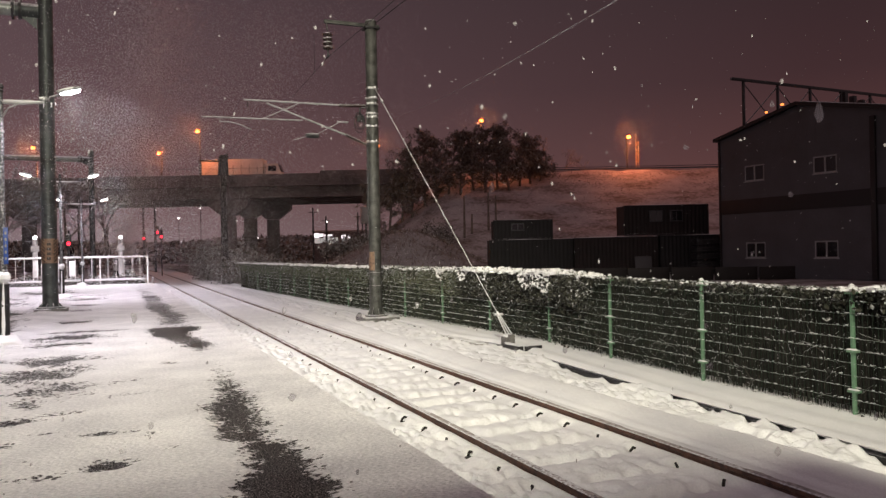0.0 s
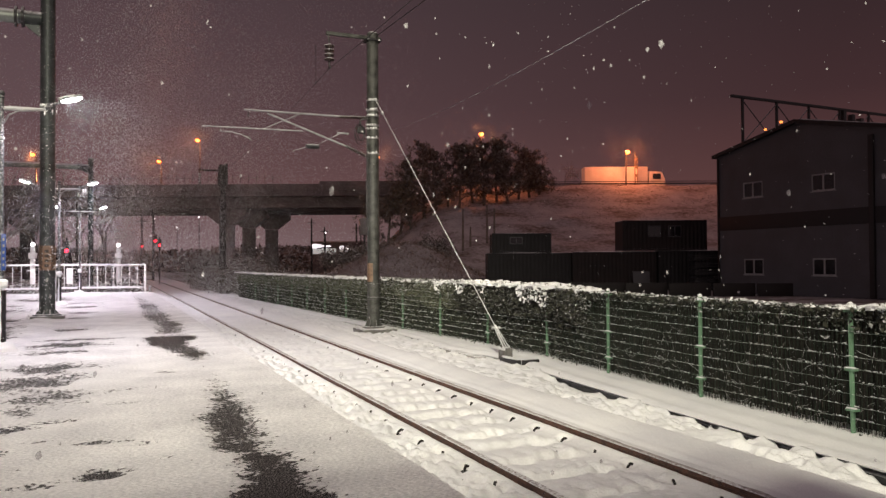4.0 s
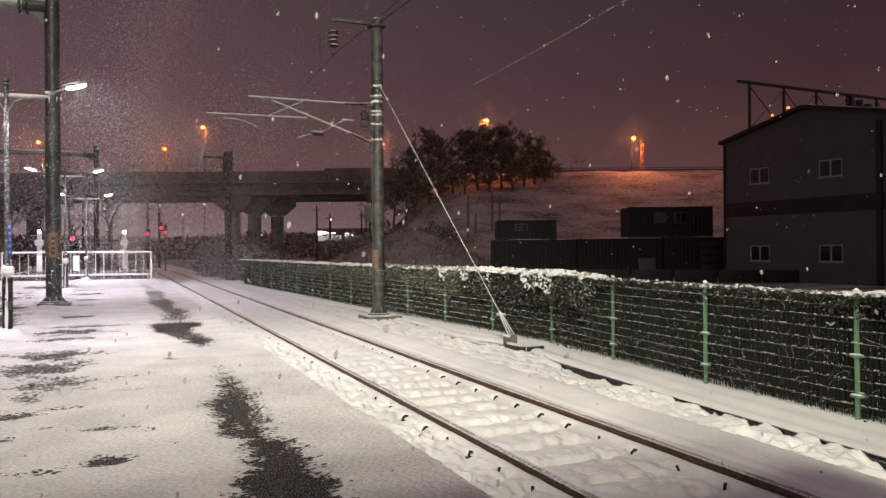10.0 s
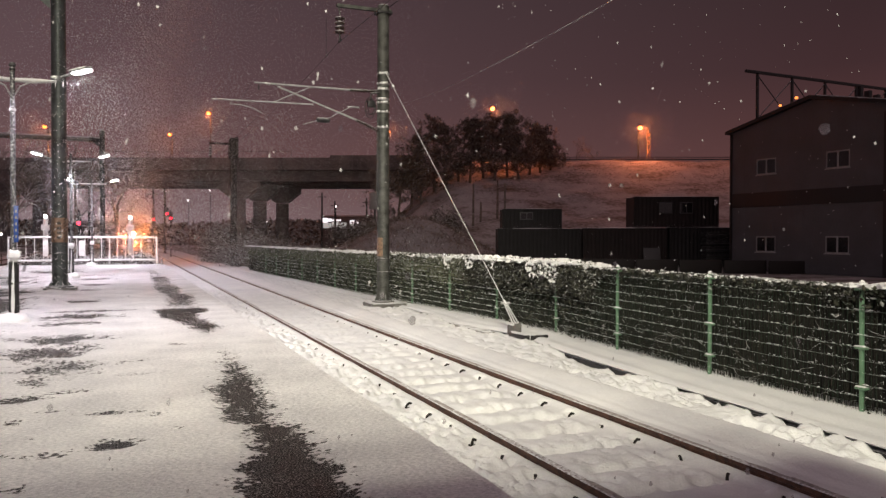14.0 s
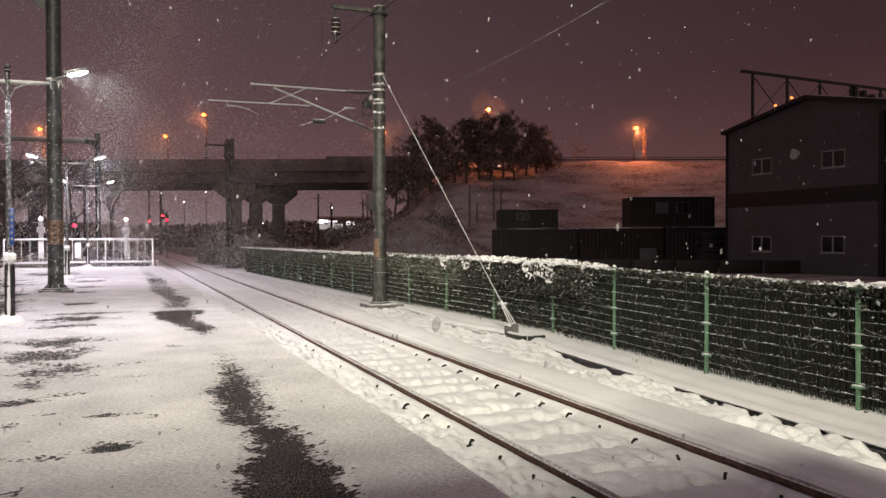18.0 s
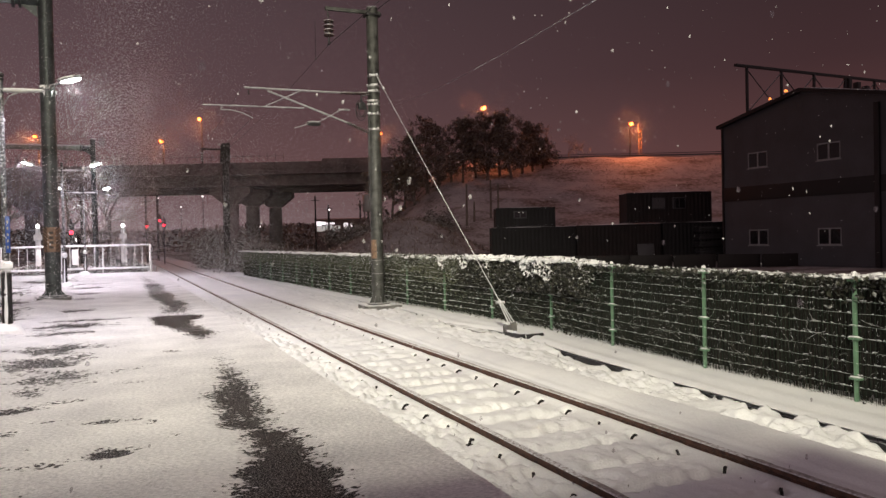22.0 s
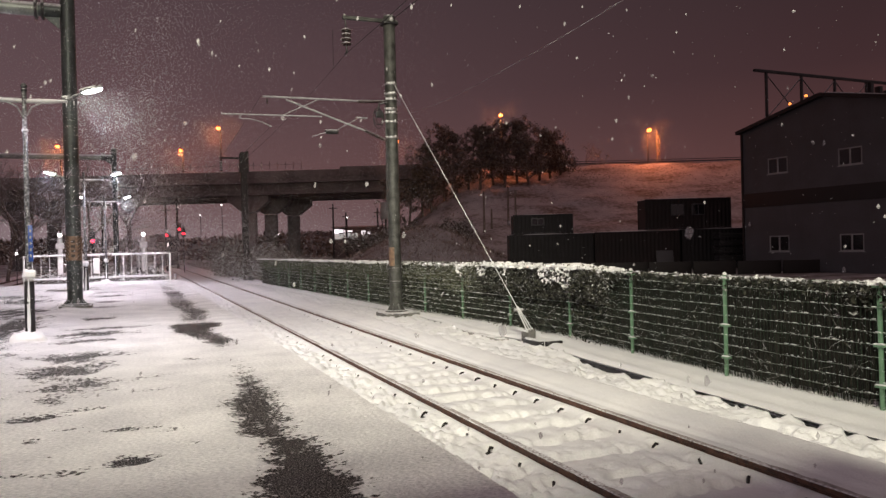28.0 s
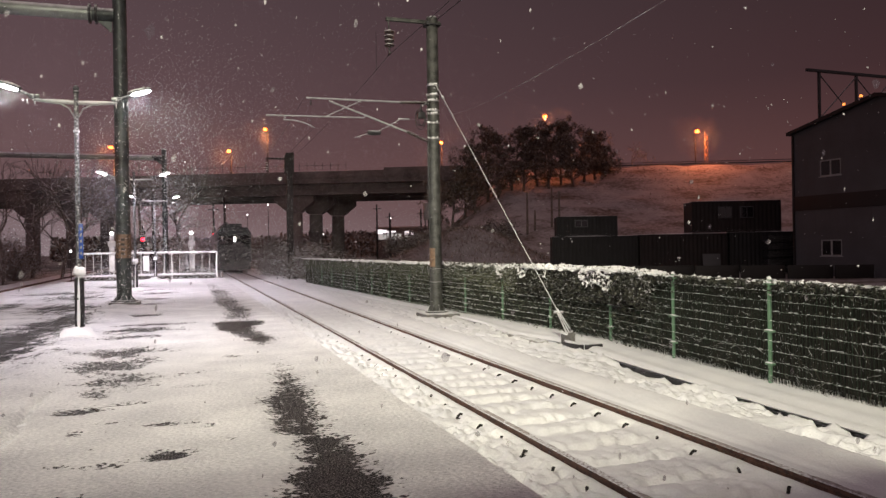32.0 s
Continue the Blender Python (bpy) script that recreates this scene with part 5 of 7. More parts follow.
# ---- beyond the platform: lamp columns, signals, shrubs ----
def lamp_column(x, y, top):
    col = thing("lamp_column", "pale concrete column with a small white lamp, beyond the railing", "lamp column", pose(x, y, -0.45), "lamp columns")
    h = top + 0.45
    part("column", Shape().lathe((0, 0, 0), [(0.17, 0), (0.15, h - 0.5), (0.14, h - 0.3)], 12), WHITE, col)
    part("box", Shape().box((-0.24, -0.24, h - 1.10), (0.24, 0.12, h - 0.72), 0.02), WHITE, col, "pale control box")
    part("bracket", Shape().rod((-0.55, 0, h - 0.45), (0.05, 0, h - 0.40), 0.025), TUBE, col)
    part("lamp", Shape().lathe((0, -0.02, h - 0.30), [(0.05, 0), (0.12, 0.06), (0.13, 0.16), (0.06, 0.24)], 12), G_DIM, col, "glowing white lamp")


lamp_column(-4.70, 56.0, 3.12)
lamp_column(0.43, 56.0, 3.10)


def signal(x, y, z, heads, ground_z=-0.45):
    sig = thing("railway_signal", "dark railway signal on a post showing red", "signal", pose(x, y, ground_z), "railway signals")
    h = z - ground_z
    part("post", Shape().rod((0, 0.12, 0), (0, 0.12, h + 0.9), 0.06, n=10), DARK, sig)
    for dx, dz in heads:
        hd = part("signal_head", Shape().box((dx - 0.17, -0.04, h + dz - 0.32), (dx + 0.17, 0.12, h + dz + 0.62), 0.03), BLACK, sig)
        part("lens", Shape().lathe((dx, -0.06, h + dz), [(0.001, -0.035), (0.12, -0.03), (0.12, 0.02)], 14, "y"), G_RED, hd, "glowing red lens")
        part("hood", Shape().add([(dx + 0.15 * math.cos(a), yy, h + dz + 0.15 * math.sin(a)) for yy in (-0.05, -0.22) for a in [math.pi * k / 8 for k in range(9)]],
                                 [(k, k + 1, k + 10, k + 9) for k in range(8)]), BLACK, hd)


signal(-2.76, 56.6, 2.52, [(0, 0)])
signal(4.30, 79.0, 3.45, [(0, 0), (-0.38, 0.42)])
signal(2.85, 83.0, 3.40, [(0, 0)])
stake = thing("small_lamp", "small white lamp on a stake in the far hedge", "lamp", pose(-7.5, 58.0, -0.5))
part("stake", Shape().rod((0, 0, 0), (0, 0, 2.2), 0.03), DARK, stake)
part("lens", Shape().lathe((0, 0, 2.2), [(0.02, 0), (0.07, 0.04), (0.07, 0.12), (0.02, 0.16)], 10), G_DIM, stake, "glowing white lens")


def shrub(name, label, centre, size, count, leaf, material, seed, group="", stems=True, category="shrub"):
    r = np.random.RandomState(seed)
    bush = thing(name, label, category, pose(*centre), group)
    st = Shape()
    clumps = []
    for _ in range(max(6, int(count / 160))):
        a, u = r.rand() * 6.283, np.sqrt(r.rand())
        tip = Vector((size[0] * u * math.cos(a), size[1] * u * math.sin(a), size[2] * (0.35 + 0.65 * r.rand()) * (1 - 0.35 * u * u)))
        clumps.append(tip)
        if stems:
            taper_path(st, [Vector((tip.x * 0.15, tip.y * 0.15, 0)), Vector((tip.x * 0.55, tip.y * 0.55, tip.z * 0.6)), tip], 0.04, 0.008, 4)
    if stems:
        part("branchwork", st, BARK, bush, "thin dark stems")
    c = np.array([clumps[k] for k in r.randint(0, len(clumps), count)])
    pts = c + r.randn(count, 3) * np.array([size[0], size[1], size[2]]) * 0.17
    pts[:, 2] = np.abs(pts[:, 2])
    part("foliage", leaf_mesh("foliage", pts, leaf, material, r), material, bush, kind="stuff")
    return bush


def bare_tree(label, m, height, seed, group, spread=0.55, levels=4):
    """A leafless tree: trunk, limbs and twigs that fork four times."""
    r = np.random.RandomState(seed)
    tree = thing("bare_tree", label, "tree", m, group)
    trunk, limbs = Shape(), Shape()
    def grow(p, d, ln, rad, level):
        mid = p + d * ln * 0.5 + Vector(r.randn(3)) * ln * 0.05
        q = p + d * ln + Vector(r.randn(3)) * ln * 0.06
        taper_path(trunk if level == 0 else limbs, [p, mid, q], rad, rad * 0.6, 6 if level < 2 else 4)
        if level >= levels:
            return
        for k in range(4 if level < 3 else 3):
            u = 0.45 + 0.55 * (k + 1) / 4
            side = Vector((r.randn(), r.randn(), 0.25 * r.randn()))
            side = (side - d * side.dot(d)).normalized()
            way_out = (d * (1 - spread * 0.6) + side * spread * (0.7 + 0.6 * r.rand()) + Vector((0, 0, 0.12))).normalized()
            grow(p.lerp(q, min(u, 1.0)), way_out, ln * (0.52 + 0.2 * r.rand()), rad * 0.5, level + 1)
    grow(Vector((0, 0, 0)), Vector((r.randn() * 0.05, r.randn() * 0.05, 1)).normalized(), height * 0.48, height * 0.017, 0)
    part("trunk", trunk, BARK, tree)
    part("branchwork", limbs, BARK, tree, "bare forking limbs flecked with snow")
    return tree


for n, (x, y, sx, sy, sz, c) in enumerate([(-4.6, 48.6, 1.0, 0.6, 1.0, 1400), (-2.6, 48.9, 1.1, 0.6, 0.9, 1500), (-0.6, 48.8, 1.1, 0.6, 1.0, 1600), (1.0, 48.7, 0.9, 0.6, 1.05, 1500)]):
    shrub("shrub", "low leafless shrub dusted with snow behind the railing", (x, y, -0.5), (sx, sy, sz), int(c * 1.6), 0.06, LEAF_SNOWY, 20 + n, "shrubs behind the railing")
for n, (x, y, sx, sy, sz, c) in enumerate([(7.4, 50.5, 1.5, 1.6, 1.9, 4200), (8.6, 54.5, 2.0, 2.0, 2.3, 5200), (7.0, 58.0, 1.6, 1.8, 2.6, 4600), (10.5, 60.0, 2.4, 2.2, 1.9, 5200),
                                            (8.2, 64.0, 2.0, 2.0, 2.6, 4400), (12.0, 56.0, 2.2, 2.0, 1.2, 3600), (14.5, 62.0, 2.5, 2.2, 1.2, 3600), (7.8, 70.0, 1.8, 2.5, 2.8, 4000)]):
    shrub("shrub", "dark dense shrub flecked with snow beside the track", (x, y, -0.6), (sx, sy, sz), int(c * 1.9), 0.07, LEAF_FAR, 40 + n, "shrubs beside the track")
for n in range(9):
    shrub("shrub", "brown leafless hedge shrub beyond the second track", (-13.0 - 1.2 * (n % 3), 44 + 4.2 * n, -0.6), (2.0, 2.2, 3.0 + 0.6 * (n % 2)), 5200, 0.06, TWIG, 60 + n, "hedge shrubs beyond the second track")
for n, (x, y) in enumerate([(-9.5, 68), (-5.5, 74), (-13, 76), (-2.2, 84), (-18, 72), (-7.5, 62), (-12, 60), (-3.6, 66), (-0.8, 74), (-16.5, 63)]):
    bare_tree("bare dark tree flecked with snow before the road bridge", pose(x, y, -0.6), 8.5 + 0.9 * (n % 3), 80 + n, "bare trees before the bridge")

far_rng = np.random.RandomState(77)
fw = []
for _ in range(26000):
    a, dd = math.radians(far_rng.uniform(-32, 12)), far_rng.uniform(190, 240)
    s = dd * math.tan(a) * 1.0
    fw.append((s, dd, -0.5 + far_rng.rand() ** 1.5 * (4.5 + 4.0 * float(rough_noise(np.array(s * 0.05), np.array(1.5), 3)))))
single("far_woods", leaf_mesh("far_woods", [tuple(TURN @ Vector(p)) for p in fw], 0.7, TWIG, far_rng, 2.4), TWIG, "dark far woods beyond the bridge", "woods", "stuff")

# ---- the road bridge: built in the road's own axes (x along it, y in depth) ----
bridge = thing("road_bridge", "dark concrete road bridge on hammerhead piers", "bridge", TURN, kind="structure")
B0, B1, BF, BB = -150.0, -4.0, 100.0, 116.0
for k in range(5):
    d = BF + 0.35 + 3.6 * k
    web = Shape()
    web.box((B0, d, 8.95), (B1, d + 0.75, 10.4), 0.0).box((B0, d - 0.3, 8.95), (B1, d + 1.05, 9.25), 0.0)
    part("girder", web, BRIDGE, bridge)
part("deck", Shape().box((B0, BF - 0.9, 10.41), (B1, BB, 11.05)), BRIDGE, bridge)
for k in range(24):
    x = B0 + 6.1 * k
    part("parapet_panel", Shape().box((x, BF - 0.86, 11.06), (x + 6.08, BF - 0.6, 12.32 if x > -19 else 12.0), 0.03), BRIDGE, bridge)
part("far_parapet", Shape().box((B0, BB - 0.3, 11.06), (B1, BB - 0.05, 12.1)), BRIDGE, bridge)


def pier(s, d, top=8.94, w=0.95):
    p = part("pier", Shape().lathe((s, d, -0.6), [(w, 0), (w, top - 1.7)], 16), BRIDGE, bridge, "round concrete pier")
    cap = Shape().prism([(-0.9, top - 2.2), (0.9, top - 2.2), (2.7, top - 0.75), (2.7, top), (-2.7, top), (-2.7, top - 0.75)], -0.8, 0.8)
    cap.v = [(x + s, y + d, z) for x, y, z in cap.v]
    part("pier_cap", cap, BRIDGE, p)


for s, d in ((-28.4, 101.5), (-27.2, 108.0), (-25.3, 114.0), (-66.0, 101.5), (-64.0, 108.0), (-62.0, 114.0), (-104, 101.5), (-102, 108), (-100, 114)):
    pier(s, d)
part("abutment", Shape().prism([(-3.6, -0.6), (1.0, -0.6), (1.0, 10.4), (-3.6, 10.4)], BF + 1, BB - 1), BRIDGE, bridge)
for k in range(44):
    x = -66 + 1.05 * k
    part("rail_post", Shape().rod((x, BF - 0.73, 12.15), (x, BF - 0.73, 13.25), 0.03, n=5), DARK, bridge)
part("handrail", Shape().rod((-66, BF - 0.73, 12.8), (-21, BF - 0.73, 12.8), 0.02, n=5), DARK, bridge)


def road_lamp(s, d, z, base):
    lamp = thing("street_lamp", "tall street lamp glowing sodium orange on the road above", "street lamp", TURN @ pose(s, d, base), "street lamps on the road")
    h = z - base
    part("pole", Shape().lathe((0, 0, 0), [(0.11, 0), (0.07, h - 0.1)], 8), DARK, lamp)
    part("arm", Shape().path([(0, 0, h - 0.15), (0, -0.4, h), (0, -0.8, h + 0.05)], 0.04, 6), BEAM, lamp)
    part("lamp_head", Shape().box((-0.17, -1.25, h), (0.17, -0.55, h + 0.14), 0.04), DARK, lamp)
    # lens drawn oversized, to stand in for the lamp's halo
    part("lens", Shape().lathe((0, -0.9, h - 0.17), [(0.05, -0.22), (0.25, -0.12), (0.30, 0.03), (0.24, 0.165)], 12), G_SODIUM, lamp, "glowing orange lens")


for s, d, z in ROAD_LAMPS:
    road_lamp(s, d, z, 11.06)
# gantry mast seen over the parapet
sign = thing("sign_post", "orange-lit slim sign post on the embankment road", "sign post", TURN @ pose(26.15, 101.6, 11.3))
part("pole", Shape().rod((0, 0, 0), (0, 0, 4.9), 0.07, n=8).rod((0.35, 0, 0), (0.35, 0, 4.4), 0.05, n=8), PLATE, sign)
for k in range(3):
    part("plate", Shape().box((0.02, -0.12, 1.6 + 1.1 * k), (0.34, -0.08, 2.0 + 1.1 * k), 0.02), PLATE, sign, "narrow sign plate")

# ---- embankment with the road, its slope and trees ----
def slope_height(S, Dd):
    toe = 66 + 8 * rough_noise(S * 0.05, Dd * 0.0 + 2.0, 2)
    t = np.clip((Dd - toe) / (97.5 - toe), 0, 1)
    left = smooth_step(S, -14, 2.5)
    z = 0.3 + 11.0 * (t ** 1.15) * left
    z = np.where(Dd > 97.5, 11.20 * left + 0.2, z)
    return z - 0.9 * (1 - left) + 0.7 * (rough_noise(S * 0.35, Dd * 0.35, 4) - 0.47) * smooth_step(Dd, 66, 74) * (1 - smooth_step(Dd, 99, 101))


def slope_z(s, d):
    return float(slope_height(np.array([float(s)]), np.array([float(d)]))[0])


es = list(np.arange(-21, 60, 0.7)) + spaced(60, 260, 2, 1.1)
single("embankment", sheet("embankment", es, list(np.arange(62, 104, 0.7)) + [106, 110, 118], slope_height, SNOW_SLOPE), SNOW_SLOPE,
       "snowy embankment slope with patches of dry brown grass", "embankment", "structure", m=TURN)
part("kerb_rail", Shape().box((-3.5, 99.2, 11.70), (200, 99.35, 11.86)).box((-3.5, 99.2, 12.02), (200, 99.3, 12.10)), DARK,
     thing("guard_rail", "low dark guard rail along the road above", "guard rail", TURN, kind="structure"))
tufts = []
r3 = np.random.RandomState(31)
for _ in range(9000):
    s, d = r3.uniform(-10, 62), 98.6 - 13 * r3.rand() ** 2.2
    if float(rough_noise(np.array(s * 0.3), np.array(d * 0.3), 3)) > 0.47:
        continue
    tufts.append((s, d, slope_z(s, d) + 0.12))
single("dry_grass", leaf_mesh("dry_grass", tufts, 0.045, TWIG, r3, 5.0), TWIG, "dry brown grass poking through the snow of the slope", "grass", "stuff", m=TURN)


def pine(s, d, height, spread, seed, low=0.18):
    r = np.random.RandomState(seed)
    z = slope_z(s, d) - 0.2
    tree = thing("pine_tree", "dark spreading pine tree on the embankment", "tree", TURN @ pose(s, d, z), "pines on the embankment")
    trunk, limbs, tips = Shape(), Shape(), []
    lean = Vector((r.randn() * 0.35, r.randn() * 0.3, 0))
    spine = [Vector((0, 0, 0)) + lean * (k / 5) ** 1.5 * 1.6 + Vector((r.randn() * 0.08, r.randn() * 0.08, height * k / 5 * 0.93)) for k in range(6)]
    taper_path(trunk, spine, 0.17, 0.05, 8)
    for k in range(58):
        u = low + (0.98 - low) * r.rand() ** 0.8
        i = min(int(u * 5), 4)
        p = spine[i].lerp(spine[i + 1], u * 5 - i)
        a = r.rand() * 6.283
        reach = spread * (0.22 + 1.05 * r.rand() ** 1.8) * (1.2 - 0.80 * u)
        q = p + Vector((math.cos(a) * reach, math.sin(a) * reach, (0.05 + 0.65 * r.rand()) * reach))
        mid = p.lerp(q, 0.5) + Vector((0, 0, 0.10 * reach))
        taper_path(limbs, [p, mid, q], 0.05, 0.012, 5)
        for w in (0.6, 0.8, 1.0, 1.1):
            side = Vector((-math.sin(a), math.cos(a), 0)) * r.randn() * 0.26 * reach
            tips.append((p.lerp(q, w) + side + Vector((0, 0, 0.3 * r.rand())), (0.11 + 0.07 * reach) * (0.6 + 0.8 * r.rand())))
    part("trunk", trunk, BARK, tree)
    part("branchwork", limbs, BARK, tree)
    n = 4700
    pick = r.randint(0, len(tips), n)
    c = np.array([tips[k][0] for k in pick])
    rad = np.array([tips[k][1] for k in pick])[:, None]
    pts = c + r.randn(n, 3) * rad * np.array([0.9, 0.9, 0.8])
    part("crown", leaf_mesh("crown", pts, 0.075, NEEDLE, r, 4.5), NEEDLE, tree, "flat clumps of dark needles", kind="stuff")


PINES = [(-7.9, 91.6, 7.6, 2.6), (-6.4, 91.0, 8.4, 2.7), (-4.9, 92.0, 9.4, 2.8), (-3.5, 90.6, 9.0, 2.9), (-2.0, 92.2, 9.9, 2.7), (-0.7, 90.8, 8.6, 2.6), (0.9, 91.6, 7.4, 2.6), (2.4, 90.6, 8.0, 2.6),
         (3.9, 92.0, 7.2, 2.6), (5.3, 91.0, 8.4, 2.7), (6.7, 92.2, 7.9, 2.8), (8.1, 91.4, 7.6, 2.8), (9.6, 93.2, 6.6, 2.6), (11.0, 93.8, 5.4, 2.4), (12.4, 94.6, 3.8, 1.8)]
for k, (s, d, h, sp) in enumerate(PINES):
    pine(s, d, h, sp, 100 + k, 0.04 if k < 6 else 0.10)
for k, (s, d, h) in enumerate([(14.5, 104, 5.5), (17.5, 107, 4.2), (20, 108, 3.8)]):
    bare_tree("small bare tree on the far side of the road", TURN @ pose(s, d, 11.3), h * 1.05, 130 + k, "bare trees by the road", 0.7)
for k, (s, d, top) in enumerate([(2.3, 78, 7.4), (3.1, 79, 5.6), (4.9, 80, 7.9), (5.1, 72, 7.0)]):
    p = thing("wooden_pole", "thin dark wooden pole standing at the foot of the slope", "pole", TURN @ pose(s, d, slope_z(s, d) - 0.3), "wooden poles")
    part("shaft", Shape().rod((0, 0, 0), (0.03, 0, top - slope_z(s, d)), 0.13, 0.08, 8), BARK, p)

# ---- far yard under the bridge ----
hall = thing("lit_hall", "far low hall with bright white lit openings", "hall", TURN @ pose(-21.0, 150, -0.5))
part("wall", Shape().box((-4.5, 0, 0), (5.5, 8, 6.2), 0.02), CLAD, hall)
part("roof", Shape().box((-4.8, -0.3, 6.21), (5.8, 8.3, 6.45), 0.02), SNOW_MOUND, hall, "flat snowy roof")
for x0, x1, z0, z1, gl in ((-4.3, -3.3, 5.0, 5.9, G_HALL), (-3.2, -2.5, 5.2, 5.8, G_HALL), (-2.4, -0.7, 5.3, 5.6, G_HALL), (-4.2, -2.6, 3.9, 4.9, G_INSIDE), (-2.5, -1.2, 4.1, 5.15, G_INSIDE),
                           (-1.1, 0.4, 3.9, 5.0, G_INSIDE), (1.1, 1.9, 4.8, 5.5, G_HALL), (1.1, 1.9, 3.8, 4.7, G_INSIDE), (2.3, 2.8, 4.3, 5.3, G_HALL), (3.1, 3.5, 4.2, 4.9, G_INSIDE)):
    part("lit_opening", Shape().box((x0, -0.10, z0), (x1, -0.02, z1), 0.02), gl, hall, "glowing white opening")
for s, d, z, r in ((-20.0, 132, 6.9, 0.14), (-44.5, 140, 10.2, 0.12), (-36.5, 150, 4.6, 0.18), (-52.0, 150, 8.8, 0.15), (-49.0, 130, 9.4, 0.12)):
    far = thing("far_lamp", "small white lamp on a pole far under the bridge", "lamp", TURN @ pose(s, d, -0.5), "far lamps")
    part("pole", Shape().rod((0, 0.2, 0), (0, 0.2, z + 0.5), 0.06, n=6), DARK, far)
    part("lens", Shape().lathe((0, 0, z + 0.4), [(r * 0.3, 0), (r, r * 0.6), (r, r * 1.4), (r * 0.3, r * 2)], 10), G_DIM, far, "glowing lens")
for k, (s, d, top) in enumerate([(-19.0, 112, 8.2), (-17.4, 114, 7.0), (-12.4, 112, 7.4), (-34.0, 90, 8.2), (-44.0, 92, 9.0), (-33.0, 84, 7.0)]):
    p = thing("utility_pole", "thin dark utility pole near the bridge", "pole", TURN @ pose(s, d, -0.6), "utility poles")
    part("shaft", Shape().lathe((0, 0, 0), [(0.16, 0), (0.10, top + 0.6)], 8), DARK, p)
    part("cross_arm", Shape().box((-0.6, -0.05, top - 0.1), (0.6, 0.05, top), 0.01), DARK, p)
tank = thing("water_tank", "pale round water tank on a stand beside the slope", "tank", TURN @ pose(-8.4, 84, -0.5))
part("barrel", Shape().lathe((0, 0, 5.2), [(0.55, 0), (0.6, 0.1), (0.6, 1.7), (0.5, 1.85), (0.05, 1.95)], 16), FRAME, tank)
for a in range(4):
    part("leg", Shape().rod((0.45 * math.cos(a * 1.571), 0.45 * math.sin(a * 1.571), 0), (0.4 * math.cos(a * 1.571), 0.4 * math.sin(a * 1.571), 5.2), 0.06, n=6), DARK, tank)
mound = lambda X, Y: -0.6 + 3.9 * np.exp(-((X + 3.5) / 6.5) ** 2 - ((Y - 70) / 6.0) ** 2) + 0.5 * (rough_noise(X * 0.4, Y * 0.4) - 0.5)
brush = []
r5 = np.random.RandomState(53)
for _ in range(7000):
    s, d = r5.uniform(-16, 7), r5.uniform(60, 76)
    brush.append((s, d, float(mound(np.array(s), np.array(d))) + 0.25 * r5.rand()))
single("brushwood", leaf_mesh("brushwood", brush, 0.05, TWIG, r5, 9.0, -1.2), TWIG, "thin dry brushwood over the snowy mound", "brush", "stuff", m=TURN)
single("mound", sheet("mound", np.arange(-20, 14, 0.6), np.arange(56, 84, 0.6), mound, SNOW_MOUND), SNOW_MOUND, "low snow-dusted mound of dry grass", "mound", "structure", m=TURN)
for k, (s, d, w, h) in enumerate([(-9.5, 76, 2.4, 4.2), (-6.2, 75, 2.6, 4.6), (-3.2, 75, 2.6, 4.7), (-0.8, 76, 2.0, 5.4)]):
    shrub("shrub", "dark leafless thicket on the mound", tuple(TURN @ Vector((s, d, 1.2))), (w, 1.2, h - 2.4), 4500, 0.10, LEAF_FAR, 150 + k, "thickets on the mound")

# ---- containers ----
def container(s, d, z, w, h, mat, label, windows=0, depth=2.44):
    c = thing("container", label, "container", TURN @ pose(s, d, z), "containers")
    skin = Shape()
    n = int(w / 0.28)
    outline = []
    for k in range(n):
        x0, x1 = 0.08 + (w - 0.16) * k / n, 0.08 + (w - 0.16) * (k + 1) / n
        q = (x1 - x0) / 4
        outline += [(x0, 0.05), (x0 + q, 0.05), (x0 + 2 * q, 0.012), (x0 + 3 * q, 0.012)]
    outline.append((w - 0.08, 0.05))
    verts = [(x, y, 0.12) for x, y in outline] + [(x, y, h - 0.10) for x, y in outline]
    m = len(outline)
    skin.add(verts, [(k, k + 1, m + k + 1, m + k) for k in range(m - 1)])
    skin.box((0.05, 0.10, 0.05), (w - 0.05, depth - 0.05, h - 0.03))
    body = part("body", skin, mat, c, smooth=False)
    for lo, hi in (((0, 0, 0), (0.1, 0.1, h)), ((w - 0.1, 0, 0), (w, 0.1, h)), ((0.1, 0, 0), (w - 0.1, 0.1, 0.12)), ((0.1, 0, h - 0.1), (w - 0.1, 0.1, h)),
                   ((0, depth - 0.1, 0), (0.1, depth, h)), ((w - 0.1, depth - 0.1, 0), (w, depth, h))):
        part("corner_post" if hi[2] - lo[2] > 1 else "side_rail", Shape().box(lo, hi, 0.01), mat, c)
    part("snow_cap", Shape().lump((w / 2, depth / 2, h), w * 0.5, depth * 0.5, 0.06, 0.25, 20, 6), SNOW, c)
    for k in range(windows):
        x = w * (0.30 + 0.24 * k)
        win = part("window", Shape().box((x, -0.03, h * 0.45), (x + 0.95, 0.02, h * 0.82), 0.01), CLAD, c, "small pale-framed window")
        part("pane", Shape().box((x + 0.06, -0.036, h * 0.45 + 0.06), (x + 0.45, -0.031, h * 0.82 - 0.06)), GLASS, win)
        part("pane", Shape().box((x + 0.50, -0.036, h * 0.45 + 0.06), (x + 0.89, -0.031, h * 0.82 - 0.06)), GLASS, win)
    return c


